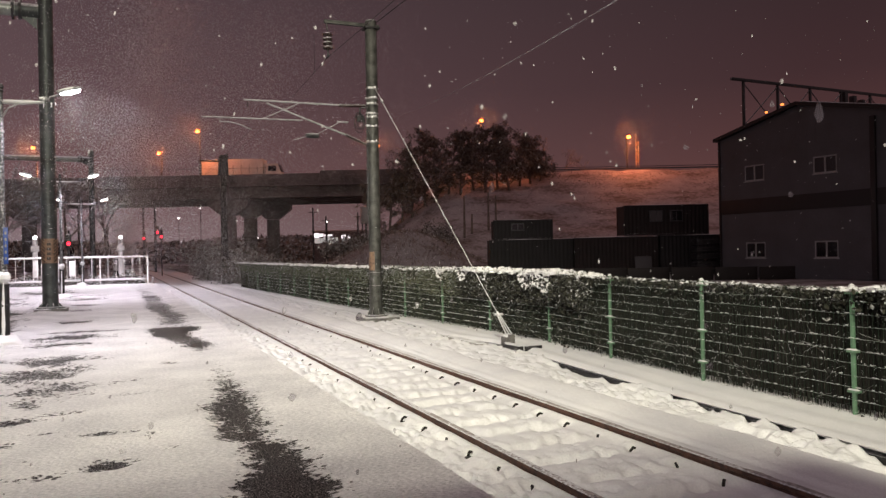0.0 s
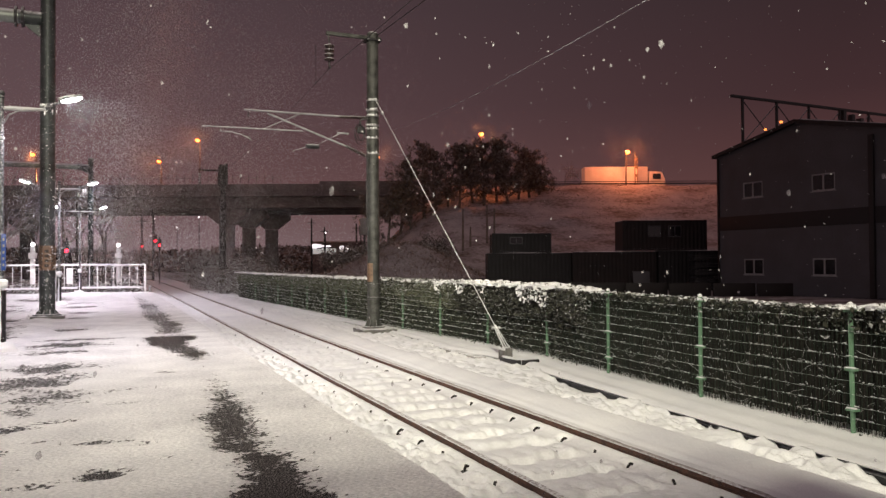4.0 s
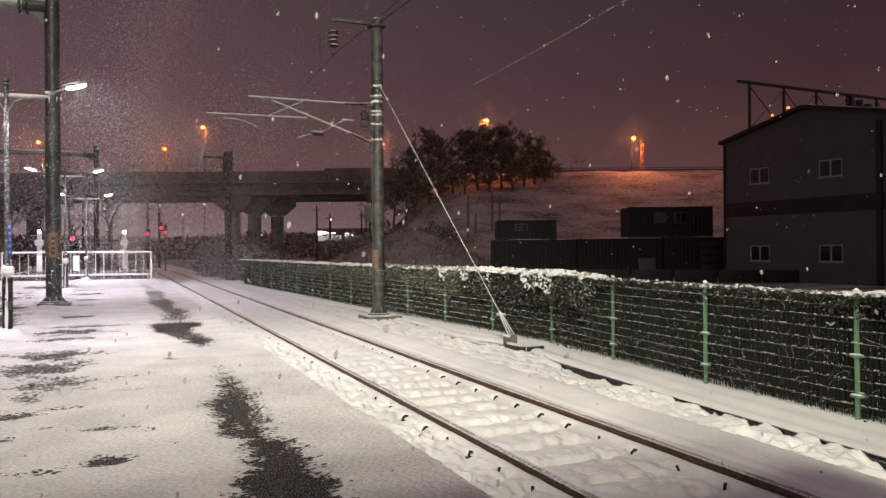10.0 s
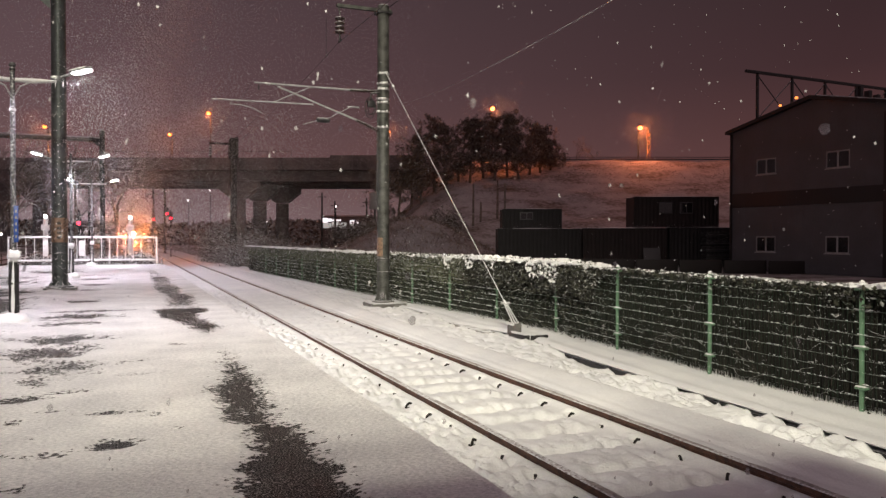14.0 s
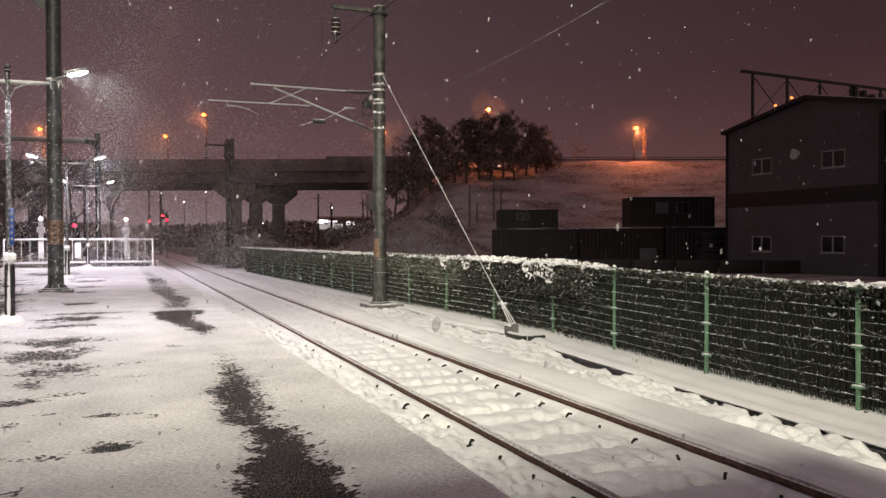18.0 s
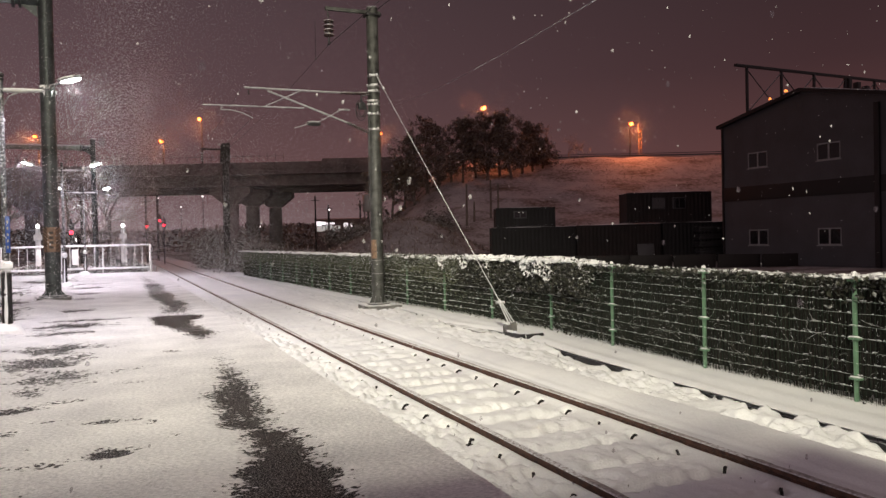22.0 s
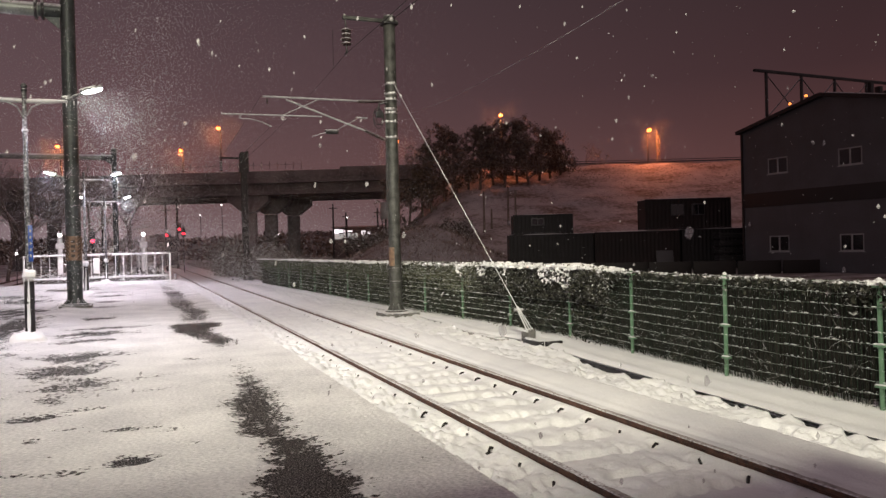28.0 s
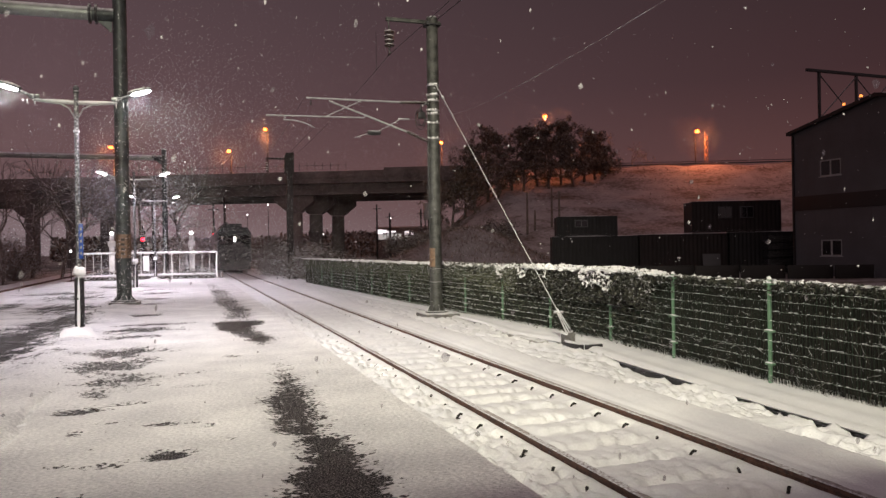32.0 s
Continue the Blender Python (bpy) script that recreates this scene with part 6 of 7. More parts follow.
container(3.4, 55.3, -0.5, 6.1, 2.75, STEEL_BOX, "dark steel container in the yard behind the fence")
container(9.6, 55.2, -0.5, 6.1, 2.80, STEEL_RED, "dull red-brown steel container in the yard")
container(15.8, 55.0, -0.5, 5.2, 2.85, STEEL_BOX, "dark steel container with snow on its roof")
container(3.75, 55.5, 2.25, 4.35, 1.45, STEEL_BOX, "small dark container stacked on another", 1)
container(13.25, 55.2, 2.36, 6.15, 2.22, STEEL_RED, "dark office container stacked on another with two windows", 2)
for k in range(5):
    pl = thing("board_stack", "stack of dark boards beside the building", "boards", TURN @ pose(17.6, 52.6, -0.5 + 0.52 * k), "stacks of boards")
    for n in range(4):
        part("board", Shape().box((0.02 * n, 0.01 * n, 0.06 + 0.10 * n), (2.6 - 0.25 * (k % 2) + 0.015 * n, 1.2, 0.15 + 0.10 * n), 0.008), DARK, pl)
    for x in (0.2, 2.0):
        part("bearer", Shape().box((x, 0.1, 0), (x + 0.15, 1.1, 0.06)), DARK, pl)
lean = thing("leaning_panel", "grey sheet panel leaning on the containers", "panel", TURN @ pose(13.8, 54.3, -0.45, -12))
part("sheet", Shape().box((0, 0, 0), (1.2, 0.03, 1.35), 0.004), CLAD, lean)
# low black strip along the yard, made of upright panels
wall = thing("yard_strip", "low black strip along the yard", "wall", TURN, kind="structure")
for k in range(16):
    part("strip_panel", Shape().box((-14 + 2.52 * k, 49.2 - 0.33 * k, -0.6), (-14 + 2.52 * k + 2.50, 49.35 - 0.33 * k, 0.42 - 0.013 * k), 0.01), CLAD_DARK, wall)

# ---- two-storey building with a sign frame on its roof ----
A, AX, AY = Vector((18.35, 50.0, -0.5)), Vector((0.44, -0.898, 0)), Vector((0.898, 0.44, 0))
HOUSE = TURN @ Matrix(((AX.x, AY.x, 0, A.x), (AX.y, AY.y, 0, A.y), (0, 0, 1, A.z), (0, 0, 0, 1)))  # x along the gable, y along its length
house = thing("building", "two-storey grey clad building with a dark band and a gable", "building", HOUSE)
GW, EAVE, RIDGE, LEN = 12.2, 8.9, 10.17, 24.0
WINDOWS = [(2.05, 1.50, 6.05, 0.98), (7.0, 1.50, 6.05, 0.98), (2.05, 1.50, 1.22, 0.98), (7.0, 1.50, 1.22, 0.98)]


def gable_wall(name, z0, z1, material, holes, y0=0.0, y1=0.22):
    """A stretch of the gable between two heights, one slab cut through at the windows."""
    xs = sorted({0.0, GW} | {h[0] for h in holes} | {h[0] + h[1] for h in holes})
    zs = sorted({z0, z1} | {h[2] for h in holes} | {h[2] + h[3] for h in holes})
    nx, nz = len(xs), len(zs)
    verts = [(x, y, z) for y in (y0, y1) for z in zs for x in xs]
    at = lambda i, k, b: b * nx * nz + k * nx + i
    solid = lambda i, k: 0 <= i < nx - 1 and 0 <= k < nz - 1 and not any(h[0] - 1e-6 <= xs[i] < h[0] + h[1] - 1e-6 and h[2] - 1e-6 <= zs[k] < h[2] + h[3] - 1e-6 for h in holes)
    faces = []
    for i in range(nx - 1):
        for k in range(nz - 1):
            if not solid(i, k):
                continue
            faces += [(at(i, k, 0), at(i + 1, k, 0), at(i + 1, k + 1, 0), at(i, k + 1, 0)), (at(i, k, 1), at(i, k + 1, 1), at(i + 1, k + 1, 1), at(i + 1, k, 1))]
            if not solid(i - 1, k):
                faces.append((at(i, k, 0), at(i, k + 1, 0), at(i, k + 1, 1), at(i, k, 1)))
            if not solid(i + 1, k):
                faces.append((at(i + 1, k, 0), at(i + 1, k, 1), at(i + 1, k + 1, 1), at(i + 1, k + 1, 0)))
            if not solid(i, k - 1):
                faces.append((at(i, k, 0), at(i, k, 1), at(i + 1, k, 1), at(i + 1, k, 0)))
            if not solid(i, k + 1):
                faces.append((at(i, k + 1, 0), at(i + 1, k + 1, 0), at(i + 1, k + 1, 1), at(i, k + 1, 1)))
    return part(name, Shape().add(verts, faces), material, house, smooth=False)


gable_wall("lower_wall", 0.0, 4.05, CLAD, WINDOWS[2:])
part("band", Shape().box((-0.03, -0.05, 4.05), (GW + 0.03, 0.22, 4.95), 0.01), CLAD_DARK, house, "dark brown horizontal band")
gable_wall("upper_wall", 4.95, EAVE, CLAD, WINDOWS[:2])
part("gable", Shape().prism([(0, EAVE), (GW, EAVE), (GW / 2, RIDGE)], 0.0, 0.22), CLAD, house, smooth=False)
seams = Shape()
for k in range(1, 22):
    x = GW * k / 22
    top = EAVE + (RIDGE - EAVE) * (1 - abs(x - GW / 2) / (GW / 2))
    for z0, z1 in ((0.05, 4.03), (4.97, top - 0.3)):
        lo = z0
        for hx, hw, hz, hh in sorted(WINDOWS, key=lambda h: h[2]):
            if hx - 0.06 < x < hx + hw + 0.06 and z0 <= hz < z1:
                seams.box((x - 0.006, -0.006, lo), (x + 0.006, -0.002, hz - 0.06))
                lo = hz + hh + 0.06
        seams.box((x - 0.006, -0.006, lo), (x + 0.006, -0.002, z1))
part("cladding_seams", seams, CLAD, house, kind="stuff")
part("side_wall", Shape().box((0, 0.22, 0), (0.2, LEN, EAVE)), CLAD, house)
part("side_wall", Shape().box((GW - 0.2, 0.22, 0), (GW, LEN, EAVE)), CLAD, house)
part("rear_wall", Shape().box((0.2, LEN - 0.2, 0), (GW - 0.2, LEN, EAVE)), CLAD, house)
part("roof", Shape().prism([(-0.25, EAVE - 0.06), (GW / 2, RIDGE), (GW + 0.25, EAVE - 0.06), (GW + 0.25, EAVE + 0.14), (GW / 2, RIDGE + 0.22), (-0.25, EAVE + 0.14)], -0.3, LEN + 0.3), CLAD_DARK, house, "dark sheet roof")
part("snow_on_roof", Shape().prism([(-0.2, EAVE + 0.15), (GW / 2, RIDGE + 0.23), (GW + 0.2, EAVE + 0.15), (GW + 0.2, EAVE + 0.20), (GW / 2, RIDGE + 0.30), (-0.2, EAVE + 0.20)], 0.4, LEN), SNOW, house)
for x in (0.0, GW - 0.12):
    part("corner_trim", Shape().box((x - 0.05, -0.07, 0), (x + (0.10 if x == 0 else 0.32), 0.05, EAVE - 0.1), 0.01), CLAD_DARK, house)
for hx, hw, hz, hh in WINDOWS:
    win = part("window", Shape().box((hx, 0.02, hz), (hx + hw, 0.09, hz + 0.07)).box((hx, 0.02, hz + hh - 0.07), (hx + hw, 0.09, hz + hh))
               .box((hx, 0.02, hz + 0.07), (hx + 0.07, 0.09, hz + hh - 0.07)).box((hx + hw - 0.07, 0.02, hz + 0.07), (hx + hw, 0.09, hz + hh - 0.07))
               .box((hx + hw / 2 - 0.05, 0.02, hz + 0.07), (hx + hw / 2 + 0.05, 0.09, hz + hh - 0.07)), FRAME, house, "white-framed sliding window", smooth=False)
    part("sill", Shape().box((hx - 0.06, -0.05, hz - 0.05), (hx + hw + 0.06, 0.06, hz - 0.002), 0.01), FRAME, win)
    for a in (hx + 0.07, hx + hw / 2 + 0.05):
        part("pane", Shape().box((a, 0.05, hz + 0.07), (a + hw / 2 - 0.12, 0.06, hz + hh - 0.07)), GLASS, win)
part("downpipe", Shape().box((10.55, -0.14, 0.0), (10.85, -0.003, EAVE - 0.1), 0.02), CLAD_DARK, house, "dark wide downpipe")
frame_sign = thing("roof_sign", "rusty dark steel sign framework with crossed braces on the roof", "sign framework", HOUSE)
for x in (2.0,):
    zb = EAVE + (RIDGE - EAVE) * (x / (GW / 2)) + 0.1
    zt = 12.45
    part("top_chord", Shape().box((x - 0.10, -0.9, zt), (x + 0.10, 20, zt + 0.16), 0.01), DARK, frame_sign)
    part("lower_chord", Shape().box((x - 0.06, 0.0, zb + 0.02), (x + 0.06, 20, zb + 0.14), 0.01), DARK, frame_sign)
    for k in range(7):
        y = 0.1 + 3.1 * k
        part("upright", Shape().box((x - 0.07, y - 0.07, zb), (x + 0.07, y + 0.07, zt), 0.01), DARK, frame_sign)
        if k < 6:
            part("brace", Shape().rod((x, y, zb + 0.2), (x, y + 3.1, zt - 0.1), 0.035, n=6), DARK, frame_sign)
            part("brace", Shape().rod((x, y, zt - 0.1), (x, y + 3.1, zb + 0.2), 0.035, n=6), DARK, frame_sign)
    for k in range(3):
        part("upright", Shape().box((x - 0.2, 9.6 + 0.9 * k, zb), (x + 0.2, 9.9 + 0.9 * k, zt - 0.2 * k), 0.01), DARK, frame_sign)
for x, z, r in ((5.15, RIDGE + 0.16, 0.10), (4.0, EAVE + 1.16, 0.08)):
    lamp = thing("roof_lamp", "small orange lamp on the roof edge", "lamp", HOUSE @ pose(x, -0.2, z), "roof lamps")
    part("bracket", Shape().rod((0, 0.25, -0.3), (0, 0, 0), 0.025), DARK, lamp)
    part("lens", Shape().lathe((0, 0, -0.02), [(0.02, 0), (r, 0.03), (r, 0.10), (0.02, 0.16)], 10), G_SODIUM, lamp, "glowing orange lens")

# ---- what moves: a truck on the road, a locomotive, a made-up car for the orange light, the falling snow ----
def truck():
    t = thing("box_truck", "pale box truck driving along the bridge road", "truck")
    part("cargo_box", Shape().box((-8.8, -1.2, 0.95), (-0.2, 1.2, 3.45), 0.05), BOX_WHITE, t, "pale smooth cargo box")
    part("chassis", Shape().box((-8.7, -0.5, 0.62), (2.0, 0.5, 0.94), 0.03), DARK, t)
    cab = part("cab", Shape().add([(x, y, z) for y in (-1.15, 1.15) for x, z in ((0, 0.7), (2.15, 0.7), (2.2, 1.6), (1.75, 2.75), (0, 2.8))],
                                  [(0, 1, 2, 3, 4), (9, 8, 7, 6, 5), (0, 5, 6, 1), (1, 6, 7, 2), (2, 7, 8, 3), (3, 8, 9, 4), (4, 9, 5, 0)]), BOX_WHITE, t)
    part("windscreen", Shape().add([(2.19, -1.0, 1.65), (2.19, 1.0, 1.65), (1.80, 1.0, 2.68), (1.80, -1.0, 2.68), (2.23, -1.0, 1.66), (2.23, 1.0, 1.66), (1.84, 1.0, 2.69), (1.84, -1.0, 2.69)], [(0, 3, 2, 1), (4, 5, 6, 7), (0, 1, 5, 4), (1, 2, 6, 5), (2, 3, 7, 6), (3, 0, 4, 7)]), GLASS, cab)
    part("side_window", Shape().box((0.5, -1.17, 1.75), (1.6, -1.155, 2.5), 0.004), GLASS, cab)
    for x in (-7.4, -6.2, 1.2):
        for y in (-1.0, 1.0):
            wheel = part("wheel", Shape().lathe((x, y - 0.14, 0.5), [(0.3, 0), (0.5, 0.03), (0.5, 0.25), (0.3, 0.28)], 18, "y"), RUBBER, t)
            part("rim", Shape().lathe((x, y - 0.15, 0.5), [(0.05, 0), (0.28, 0.01), (0.28, 0.29), (0.05, 0.30)], 14, "y"), BEAM, wheel)
    for y in (-0.9, 0.9):
        part("headlamp", Shape().box((2.19, y - 0.15, 0.95), (2.24, y + 0.15, 1.15), 0.01), FRAME, t)
    return t


def locomotive():
    t = thing("locomotive", "dark locomotive arriving on the track with a small white light", "locomotive")
    nose = [(-1.45, 0.95), (1.45, 0.95), (1.45, 3.45), (1.10, 3.95), (-1.10, 3.95), (-1.45, 3.45)]
    part("body", Shape().prism(nose, 0.0, 18.0), LOCO, t)
    part("roof_box", Shape().box((-0.8, 2.0, 3.96), (0.8, 15.0, 4.35), 0.06), LOCO, t)
    part("snow_plough", Shape().add([(-1.4, 0.1, 0.25), (1.4, 0.1, 0.25), (1.4, 0.3, 0.95), (-1.4, 0.3, 0.95), (0, -0.35, 0.25), (0, -0.1, 0.95)], [(0, 4, 5, 3), (4, 1, 2, 5), (0, 3, 2, 1), (3, 5, 2), (0, 1, 4)]), DARK, t)
    part("underframe", Shape().box((-1.3, 0.35, 0.55), (1.3, 17.7, 0.94), 0.04), DARK, t)
    for x in (-1.28, 0.08):
        part("windscreen", Shape().box((x, -0.04, 2.45), (x + 1.20, -0.005, 3.30), 0.01), GLASS, t)
    part("buffer_beam", Shape().box((-1.35, -0.16, 0.96), (1.35, -0.005, 1.28), 0.02), DARK, t)
    for x in (-0.88, 0.88):
        part("buffer", Shape().lathe((x, -0.55, 1.08), [(0.22, 0), (0.22, 0.05), (0.10, 0.06), (0.10, 0.40)], 14, "y"), DARK, t)
    for x, z in ((-0.95, 1.55), (0.95, 1.55)):
        part("marker_lamp", Shape().lathe((x, -0.05, z), [(0.10, 0), (0.12, 0.02), (0.12, 0.05)], 12, "y"), FRAME, t)
    part("headlamp", Shape().lathe((0.05, -0.10, 3.02), [(0.02, 0), (0.11, 0.02), (0.11, 0.08)], 12, "y").box((-0.05, -0.09, 2.72), (0.15, -0.045, 2.90)), G_DIM, t, "small glowing white headlamp")
    for y0 in (2.2, 11.6):
        bogie = part("bogie", Shape().box((-1.1, y0, 0.30), (1.1, y0 + 4.2, 0.62), 0.04), DARK, t)
        for k in range(3):
            for x in (-0.75, 0.75):
                part("wheel", Shape().lathe((x - 0.07, y0 + 0.5 + 1.6 * k, 0.46), [(0.1, 0), (0.46, 0.01), (0.46, 0.13), (0.1, 0.14)], 20, "x"), DARK, bogie)
    for x in (-1.40, 1.40):
        part("handrail", Shape().rod((x, -0.10, 1.4), (x, -0.10, 2.7), 0.02), TUBE, t)
    return t


def stand_in_car():
    """A made-up car for the orange light. Its roof lamp sits in a hood with a hinged lid, which swings open and shut to
    switch it.
    """
    t = thing("stand_in_car", "made-up dark car carrying the orange light under a lid", "car")
    body = [(-2.2, 0.35), (2.1, 0.35), (2.2, 0.85), (2.0, 1.15), (1.0, 1.25), (0.4, 1.95), (-2.0, 2.0), (-2.2, 1.2)]
    part("body", Shape().prism([(x, z) for x, z in body], -0.85, 0.85), LOCO, t)
    part("windscreen", Shape().add([(1.03, -0.7, 1.28), (1.03, 0.7, 1.28), (0.5, 0.7, 1.88), (0.5, -0.7, 1.88), (1.06, -0.7, 1.30), (1.06, 0.7, 1.30), (0.53, 0.7, 1.90), (0.53, -0.7, 1.90)], [(0, 3, 2, 1), (4, 5, 6, 7), (0, 1, 5, 4), (1, 2, 6, 5), (2, 3, 7, 6), (3, 0, 4, 7)]), GLASS, t)
    for x in (-1.45, 1.35):
        for y in (-0.88, 0.72):
            wheel = part("wheel", Shape().lathe((x, y, 0.34), [(0.2, 0), (0.34, 0.02), (0.34, 0.14), (0.2, 0.16)], 16, "y"), RUBBER, t)
            part("rim", Shape().lathe((x, y - 0.005, 0.34), [(0.02, 0), (0.19, 0.01), (0.19, 0.16), (0.02, 0.17)], 12, "y"), BEAM, wheel)
    part("roof_rack", Shape().box((-1.2, -0.7, 2.02), (0.3, 0.7, 2.10), 0.02), DARK, t)
    lids = []
    for y in (0.0,):
        tube, n = Shape(), 16
        tilt = Matrix.Translation((0.0, y, 2.38))
        ring = lambda r, x: [(x, r * math.cos(2 * math.pi * k / n), r * math.sin(2 * math.pi * k / n)) for k in range(n)]
        tube.v = ring(0.24, 0.0) + ring(0.24, 0.30) + ring(0.265, 0.0) + ring(0.265, 0.30)
        for k in range(n):
            j = (k + 1) % n
            tube.f += [(k, n + k, n + j, j), (2 * n + k, 2 * n + j, 3 * n + j, 3 * n + k), (n + k, 3 * n + k, 3 * n + j, n + j)]
        tube.f.append(tuple(2 * n + k for k in range(n)))
        tube.v = [tuple(tilt @ Vector(p)) for p in tube.v]
        hood = part("lamp_hood", tube, BLACK, t)
        glass = Shape().lathe((0.05, 0, 0), [(0.02, 0), (0.22, 0.01), (0.22, 0.03), (0.02, 0.05)], 14, "x")
        glass.v = [tuple(tilt @ Vector(p)) for p in glass.v]
        part("lamp_lens", glass, G_BEAM, hood, "blazing orange lens")
        lid = part("switch_lid", Shape().lathe((0.0, 0, -0.29), [(0.27, 0.003), (0.28, 0.012), (0.28, 0.03), (0.25, 0.04)], 18, "x"), BLACK, t, "black hinged lid added to switch the lamp")
        lid.data.transform(Matrix.Translation((0.29, 0, 0)))
        lids.append((lid, tilt @ Matrix.Translation((0.0, 0, 0.29))))
    return t, lids


the_truck, the_loco, (the_car, car_lids) = truck(), locomotive(), stand_in_car()
the_car.matrix_world = pose(0.78, 76.5, -0.5, 0, 0, 270)

FALL = Vector((-0.30, -0.25, -1.55))  # metres a second: the snow drives slightly sideways


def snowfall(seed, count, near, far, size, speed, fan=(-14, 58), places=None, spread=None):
    """Flakes in a slanting column tall enough to fall past for the whole time, or crowded round the places given to
    stand in for glow and haze: flat tumbled crystals, and near the eye whole clots.
    """
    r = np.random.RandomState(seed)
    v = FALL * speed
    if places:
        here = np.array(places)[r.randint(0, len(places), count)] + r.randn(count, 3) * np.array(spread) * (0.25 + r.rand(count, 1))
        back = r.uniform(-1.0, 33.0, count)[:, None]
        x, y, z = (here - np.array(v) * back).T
    else:
        rise = -v.z * 33.0
        d = near + (far - near) * np.sqrt(r.rand(count)) if far > 8 else near + (far - near) * r.rand(count)
        a = np.radians(r.uniform(fan[0], fan[1], count))
        top = 1.6 + 0.45 * far if far < 8 else min(11.0, 1.6 + 0.45 * far)
        z = r.uniform(-0.2, top + rise, count)
        drop = np.clip((z - top * r.rand(count)) / -v.z, 0, None)
        x, y = d * np.sin(a) - v.x * drop, d * np.cos(a) - v.y * drop
    s = size * np.exp(r.randn(count) * 0.30)
    along = np.array(v.normalized())
    one = np.cross(along, [0.3, 1.0, 0.2])
    one /= np.linalg.norm(one)
    two = np.cross(along, one)
    c = np.stack([x, y, z], 1)
    ln = (s * (0.9 + 0.7 * r.rand(count)))[:, None]
    w = (s * (0.6 + 0.4 * r.rand(count)))[:, None]
    if far > 8:
        # flat plates, turned every way
        a, b = r.randn(count, 3), r.randn(count, 3)
        a /= np.linalg.norm(a, axis=1, keepdims=True)
        b -= a * (a * b).sum(1, keepdims=True)
        b /= np.linalg.norm(b, axis=1, keepdims=True)
        verts = np.stack([c - a * ln, c - b * w, c + a * ln, c + b * w], 1).reshape(-1, 3)
        tris = np.arange(count * 4).reshape(-1, 4)
    else:
        rings, n, cols = [(-1.0, 0.25), (-0.55, 0.8), (0.1, 1.0), (0.6, 0.75), (1.0, 0.2)], 7, []
        for h, k in rings:
            for j in range(n):
                t = 2 * math.pi * j / n
                cols.append(c + along * ln * h + (one * math.cos(t) + two * math.sin(t)) * w * k * (0.5 + 0.9 * r.rand(count, 1)))
        verts = np.stack(cols, 1).reshape(-1, 3)
        i = np.arange(count)[:, None] * (n * len(rings))
        quads = [[q * n + j, q * n + (j + 1) % n, (q + 1) * n + (j + 1) % n, (q + 1) * n + j] for q in range(len(rings) - 1) for j in range(n)]
        tris = np.concatenate([i + t for t in quads], 1).reshape(-1, 4)
    me = bpy.data.meshes.new("falling_snow")
    me.from_pydata(verts.tolist(), [], tris.tolist())
    me.materials.append(FLAKE if far > 8 else FLAKE_NEAR)
    me.update()
    ob = tagged(new("falling_snow", me), "white snow flakes, some added to stand in for lamp glow and haze", "snow", kind="stuff")
    return ob, v


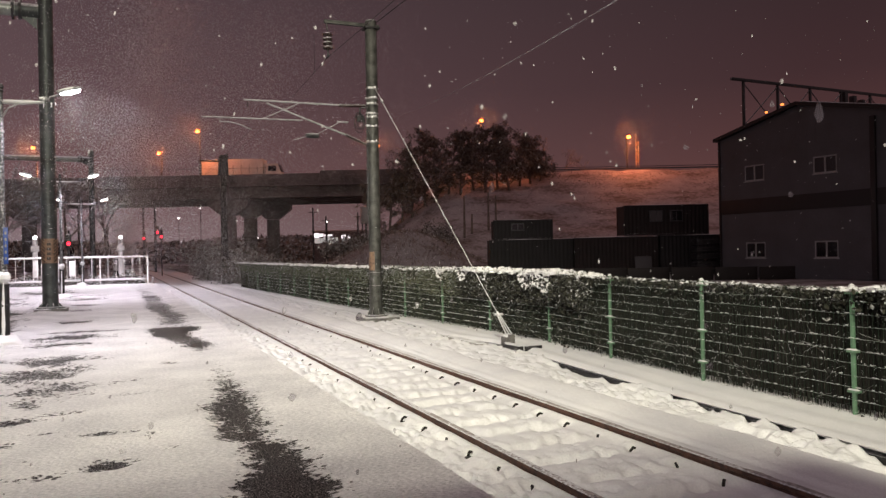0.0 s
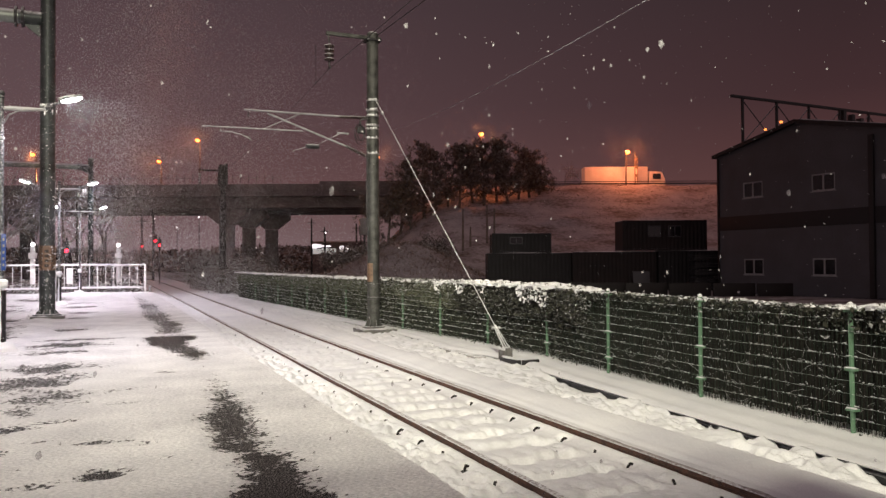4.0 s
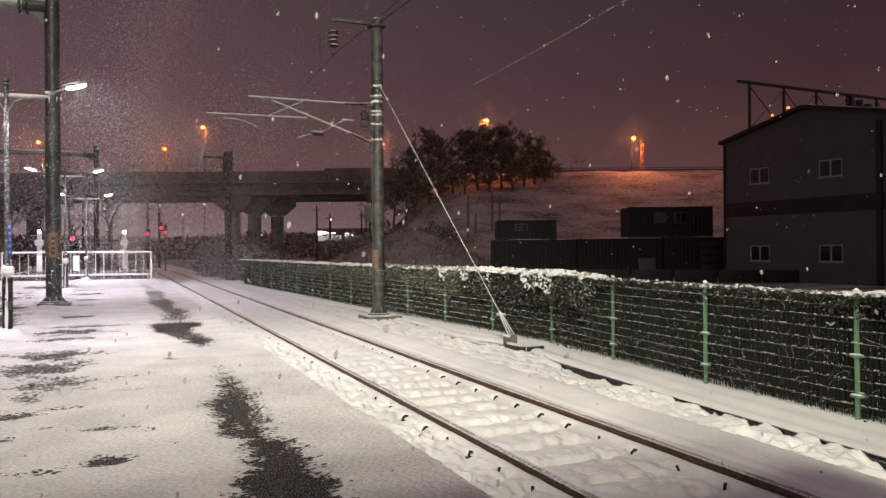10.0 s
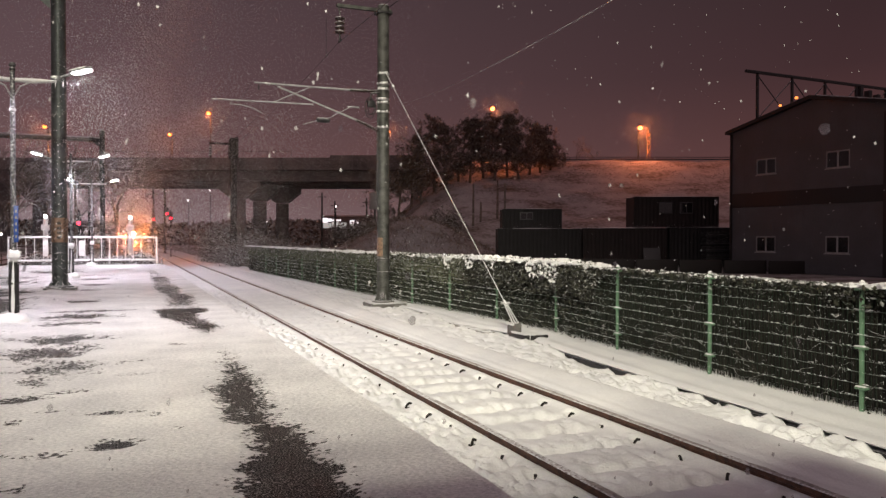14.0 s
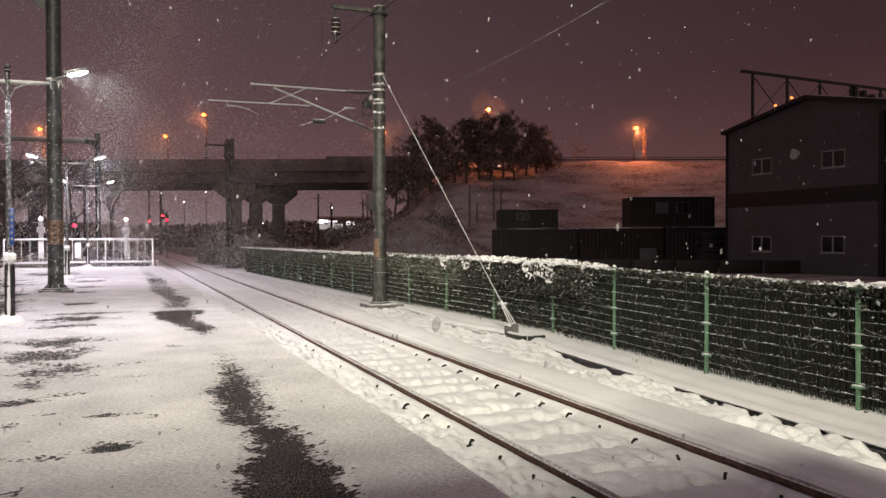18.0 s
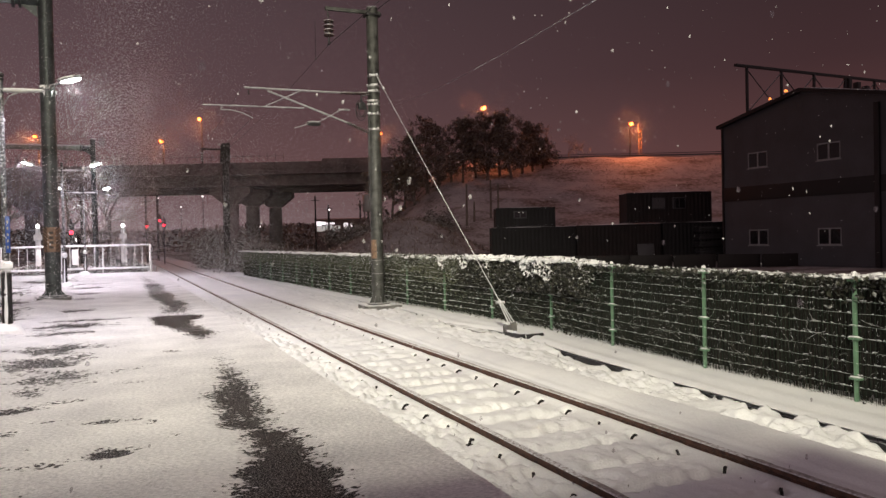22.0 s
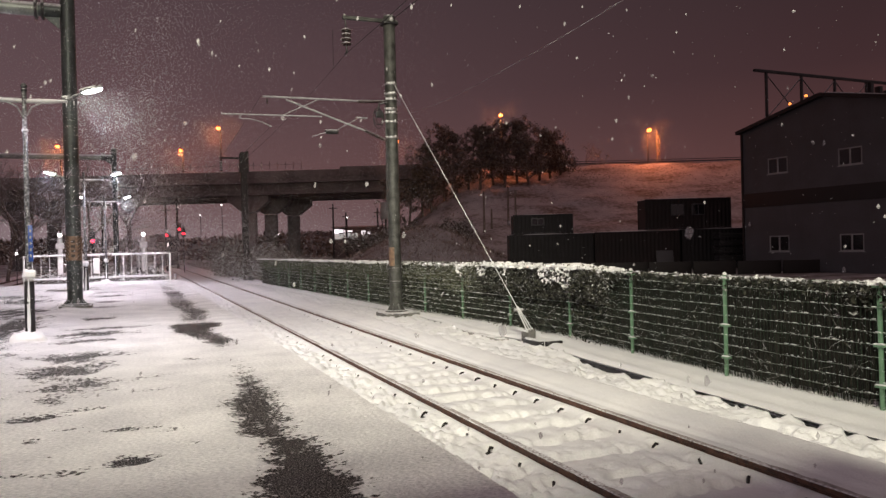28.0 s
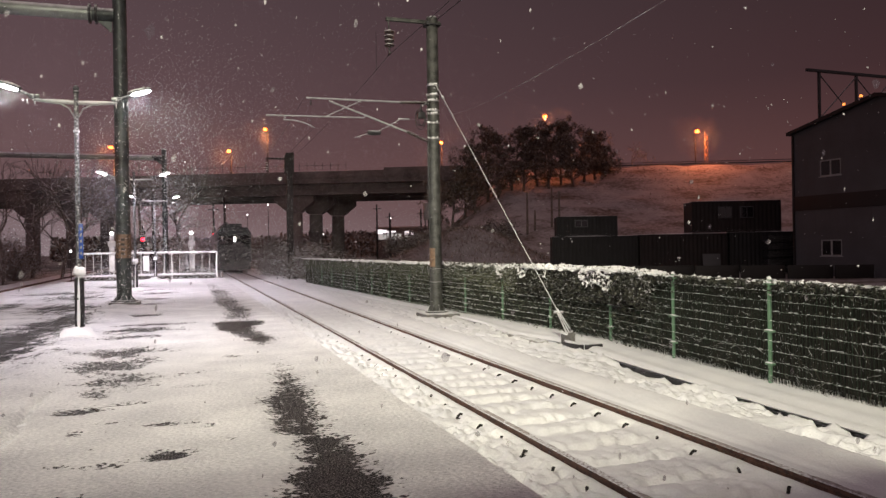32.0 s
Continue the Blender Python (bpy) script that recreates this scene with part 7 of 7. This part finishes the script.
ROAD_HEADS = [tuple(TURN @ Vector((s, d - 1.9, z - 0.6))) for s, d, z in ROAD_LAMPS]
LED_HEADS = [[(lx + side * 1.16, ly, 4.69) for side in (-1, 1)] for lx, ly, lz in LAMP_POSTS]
FLURRIES = [snowfall(1, 550, 1.3, 3.5, 0.0075, 1.0), snowfall(2, 3000, 3.5, 7.9, 0.0090, 1.05), snowfall(3, 11000, 8.0, 22.0, 0.0088, 0.95),
            snowfall(4, 34000, 8.5, 26.0, 0.0048, 0.88, (-14, 13)), snowfall(5, 380000, 26.0, 58.0, 0.0078, 1.0, (-18, 21)),
            # crowded round the lamps, to stand in for the haze in their light
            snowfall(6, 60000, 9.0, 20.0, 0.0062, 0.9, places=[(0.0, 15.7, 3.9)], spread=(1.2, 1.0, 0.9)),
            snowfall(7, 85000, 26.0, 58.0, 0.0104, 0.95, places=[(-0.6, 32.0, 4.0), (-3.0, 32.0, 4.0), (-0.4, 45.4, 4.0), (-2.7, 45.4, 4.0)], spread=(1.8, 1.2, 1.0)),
            snowfall(8, 140000, 60.0, 77.0, 0.018, 0.92, places=[(0.9, 73.5, 2.0), (0.7, 69.0, 2.2)], spread=(2.8, 2.6, 1.8)),
            # added low over the track's far end, to stand in for haze
            snowfall(12, 150000, 40.0, 58.0, 0.0085, 0.3, places=[(4.0, 50.0, 1.3), (7.0, 47.0, 1.2), (2.0, 52.0, 1.6), (5.5, 42.0, 1.0)], spread=(3.0, 4.0, 1.3)),
            # fine crystals added round the lamp heads as their glow; they sink slowly
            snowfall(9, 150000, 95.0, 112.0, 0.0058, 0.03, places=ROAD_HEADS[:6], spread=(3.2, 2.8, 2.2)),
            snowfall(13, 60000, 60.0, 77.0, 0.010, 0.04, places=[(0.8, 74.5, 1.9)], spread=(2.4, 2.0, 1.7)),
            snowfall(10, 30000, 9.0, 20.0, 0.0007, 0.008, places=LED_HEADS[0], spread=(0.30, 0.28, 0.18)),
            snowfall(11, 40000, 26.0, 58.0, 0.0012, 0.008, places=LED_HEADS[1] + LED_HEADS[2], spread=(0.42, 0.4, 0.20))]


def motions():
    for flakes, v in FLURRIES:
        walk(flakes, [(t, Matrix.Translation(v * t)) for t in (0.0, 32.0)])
    road = lambda s: TURN @ pose(s - 2.2, 104.5, 11.06)
    walk(the_truck, [(0.0, road(-21.8)), (1.0, road(-8.7)), (3.5, road(24.1)), (6.0, road(56.8)), (10.0, road(105)), (14.0, road(140)), (32.0, road(150))])
    def on_track(y):
        a, b = Vector(line_at(y, 0)), Vector(line_at(y + 9.0, 0))
        turn = math.degrees(math.atan2(-(b.x - a.x), b.y - a.y))
        return pose(a.x, a.y, RAIL_TOP, 0, 0, turn)
    walk(the_loco, [(t, on_track(y)) for t, y in ((0.0, 150), (20.0, 150), (24.0, 138), (26.0, 122), (27.5, 108), (28.5, 98), (29.5, 88.5), (30.5, 80), (31.3, 73.5), (32.0, 68.5))])
    for lid, hinge in car_lids:
        open_by = lambda a: hinge @ Matrix.Translation((0.30, 0, 0)) @ Matrix.Rotation(radians(-a), 4, "Y") @ Matrix.Translation((-0.30, 0, 0))
        walk(lid, [(0.0, open_by(0)), (9.9, open_by(0)), (10.5, open_by(35)), (11.2, open_by(80)), (12.3, open_by(115)), (15.4, open_by(115)), (16.1, open_by(70)), (16.6, open_by(30)), (17.0, open_by(0)), (32.0, open_by(0))])


motions()
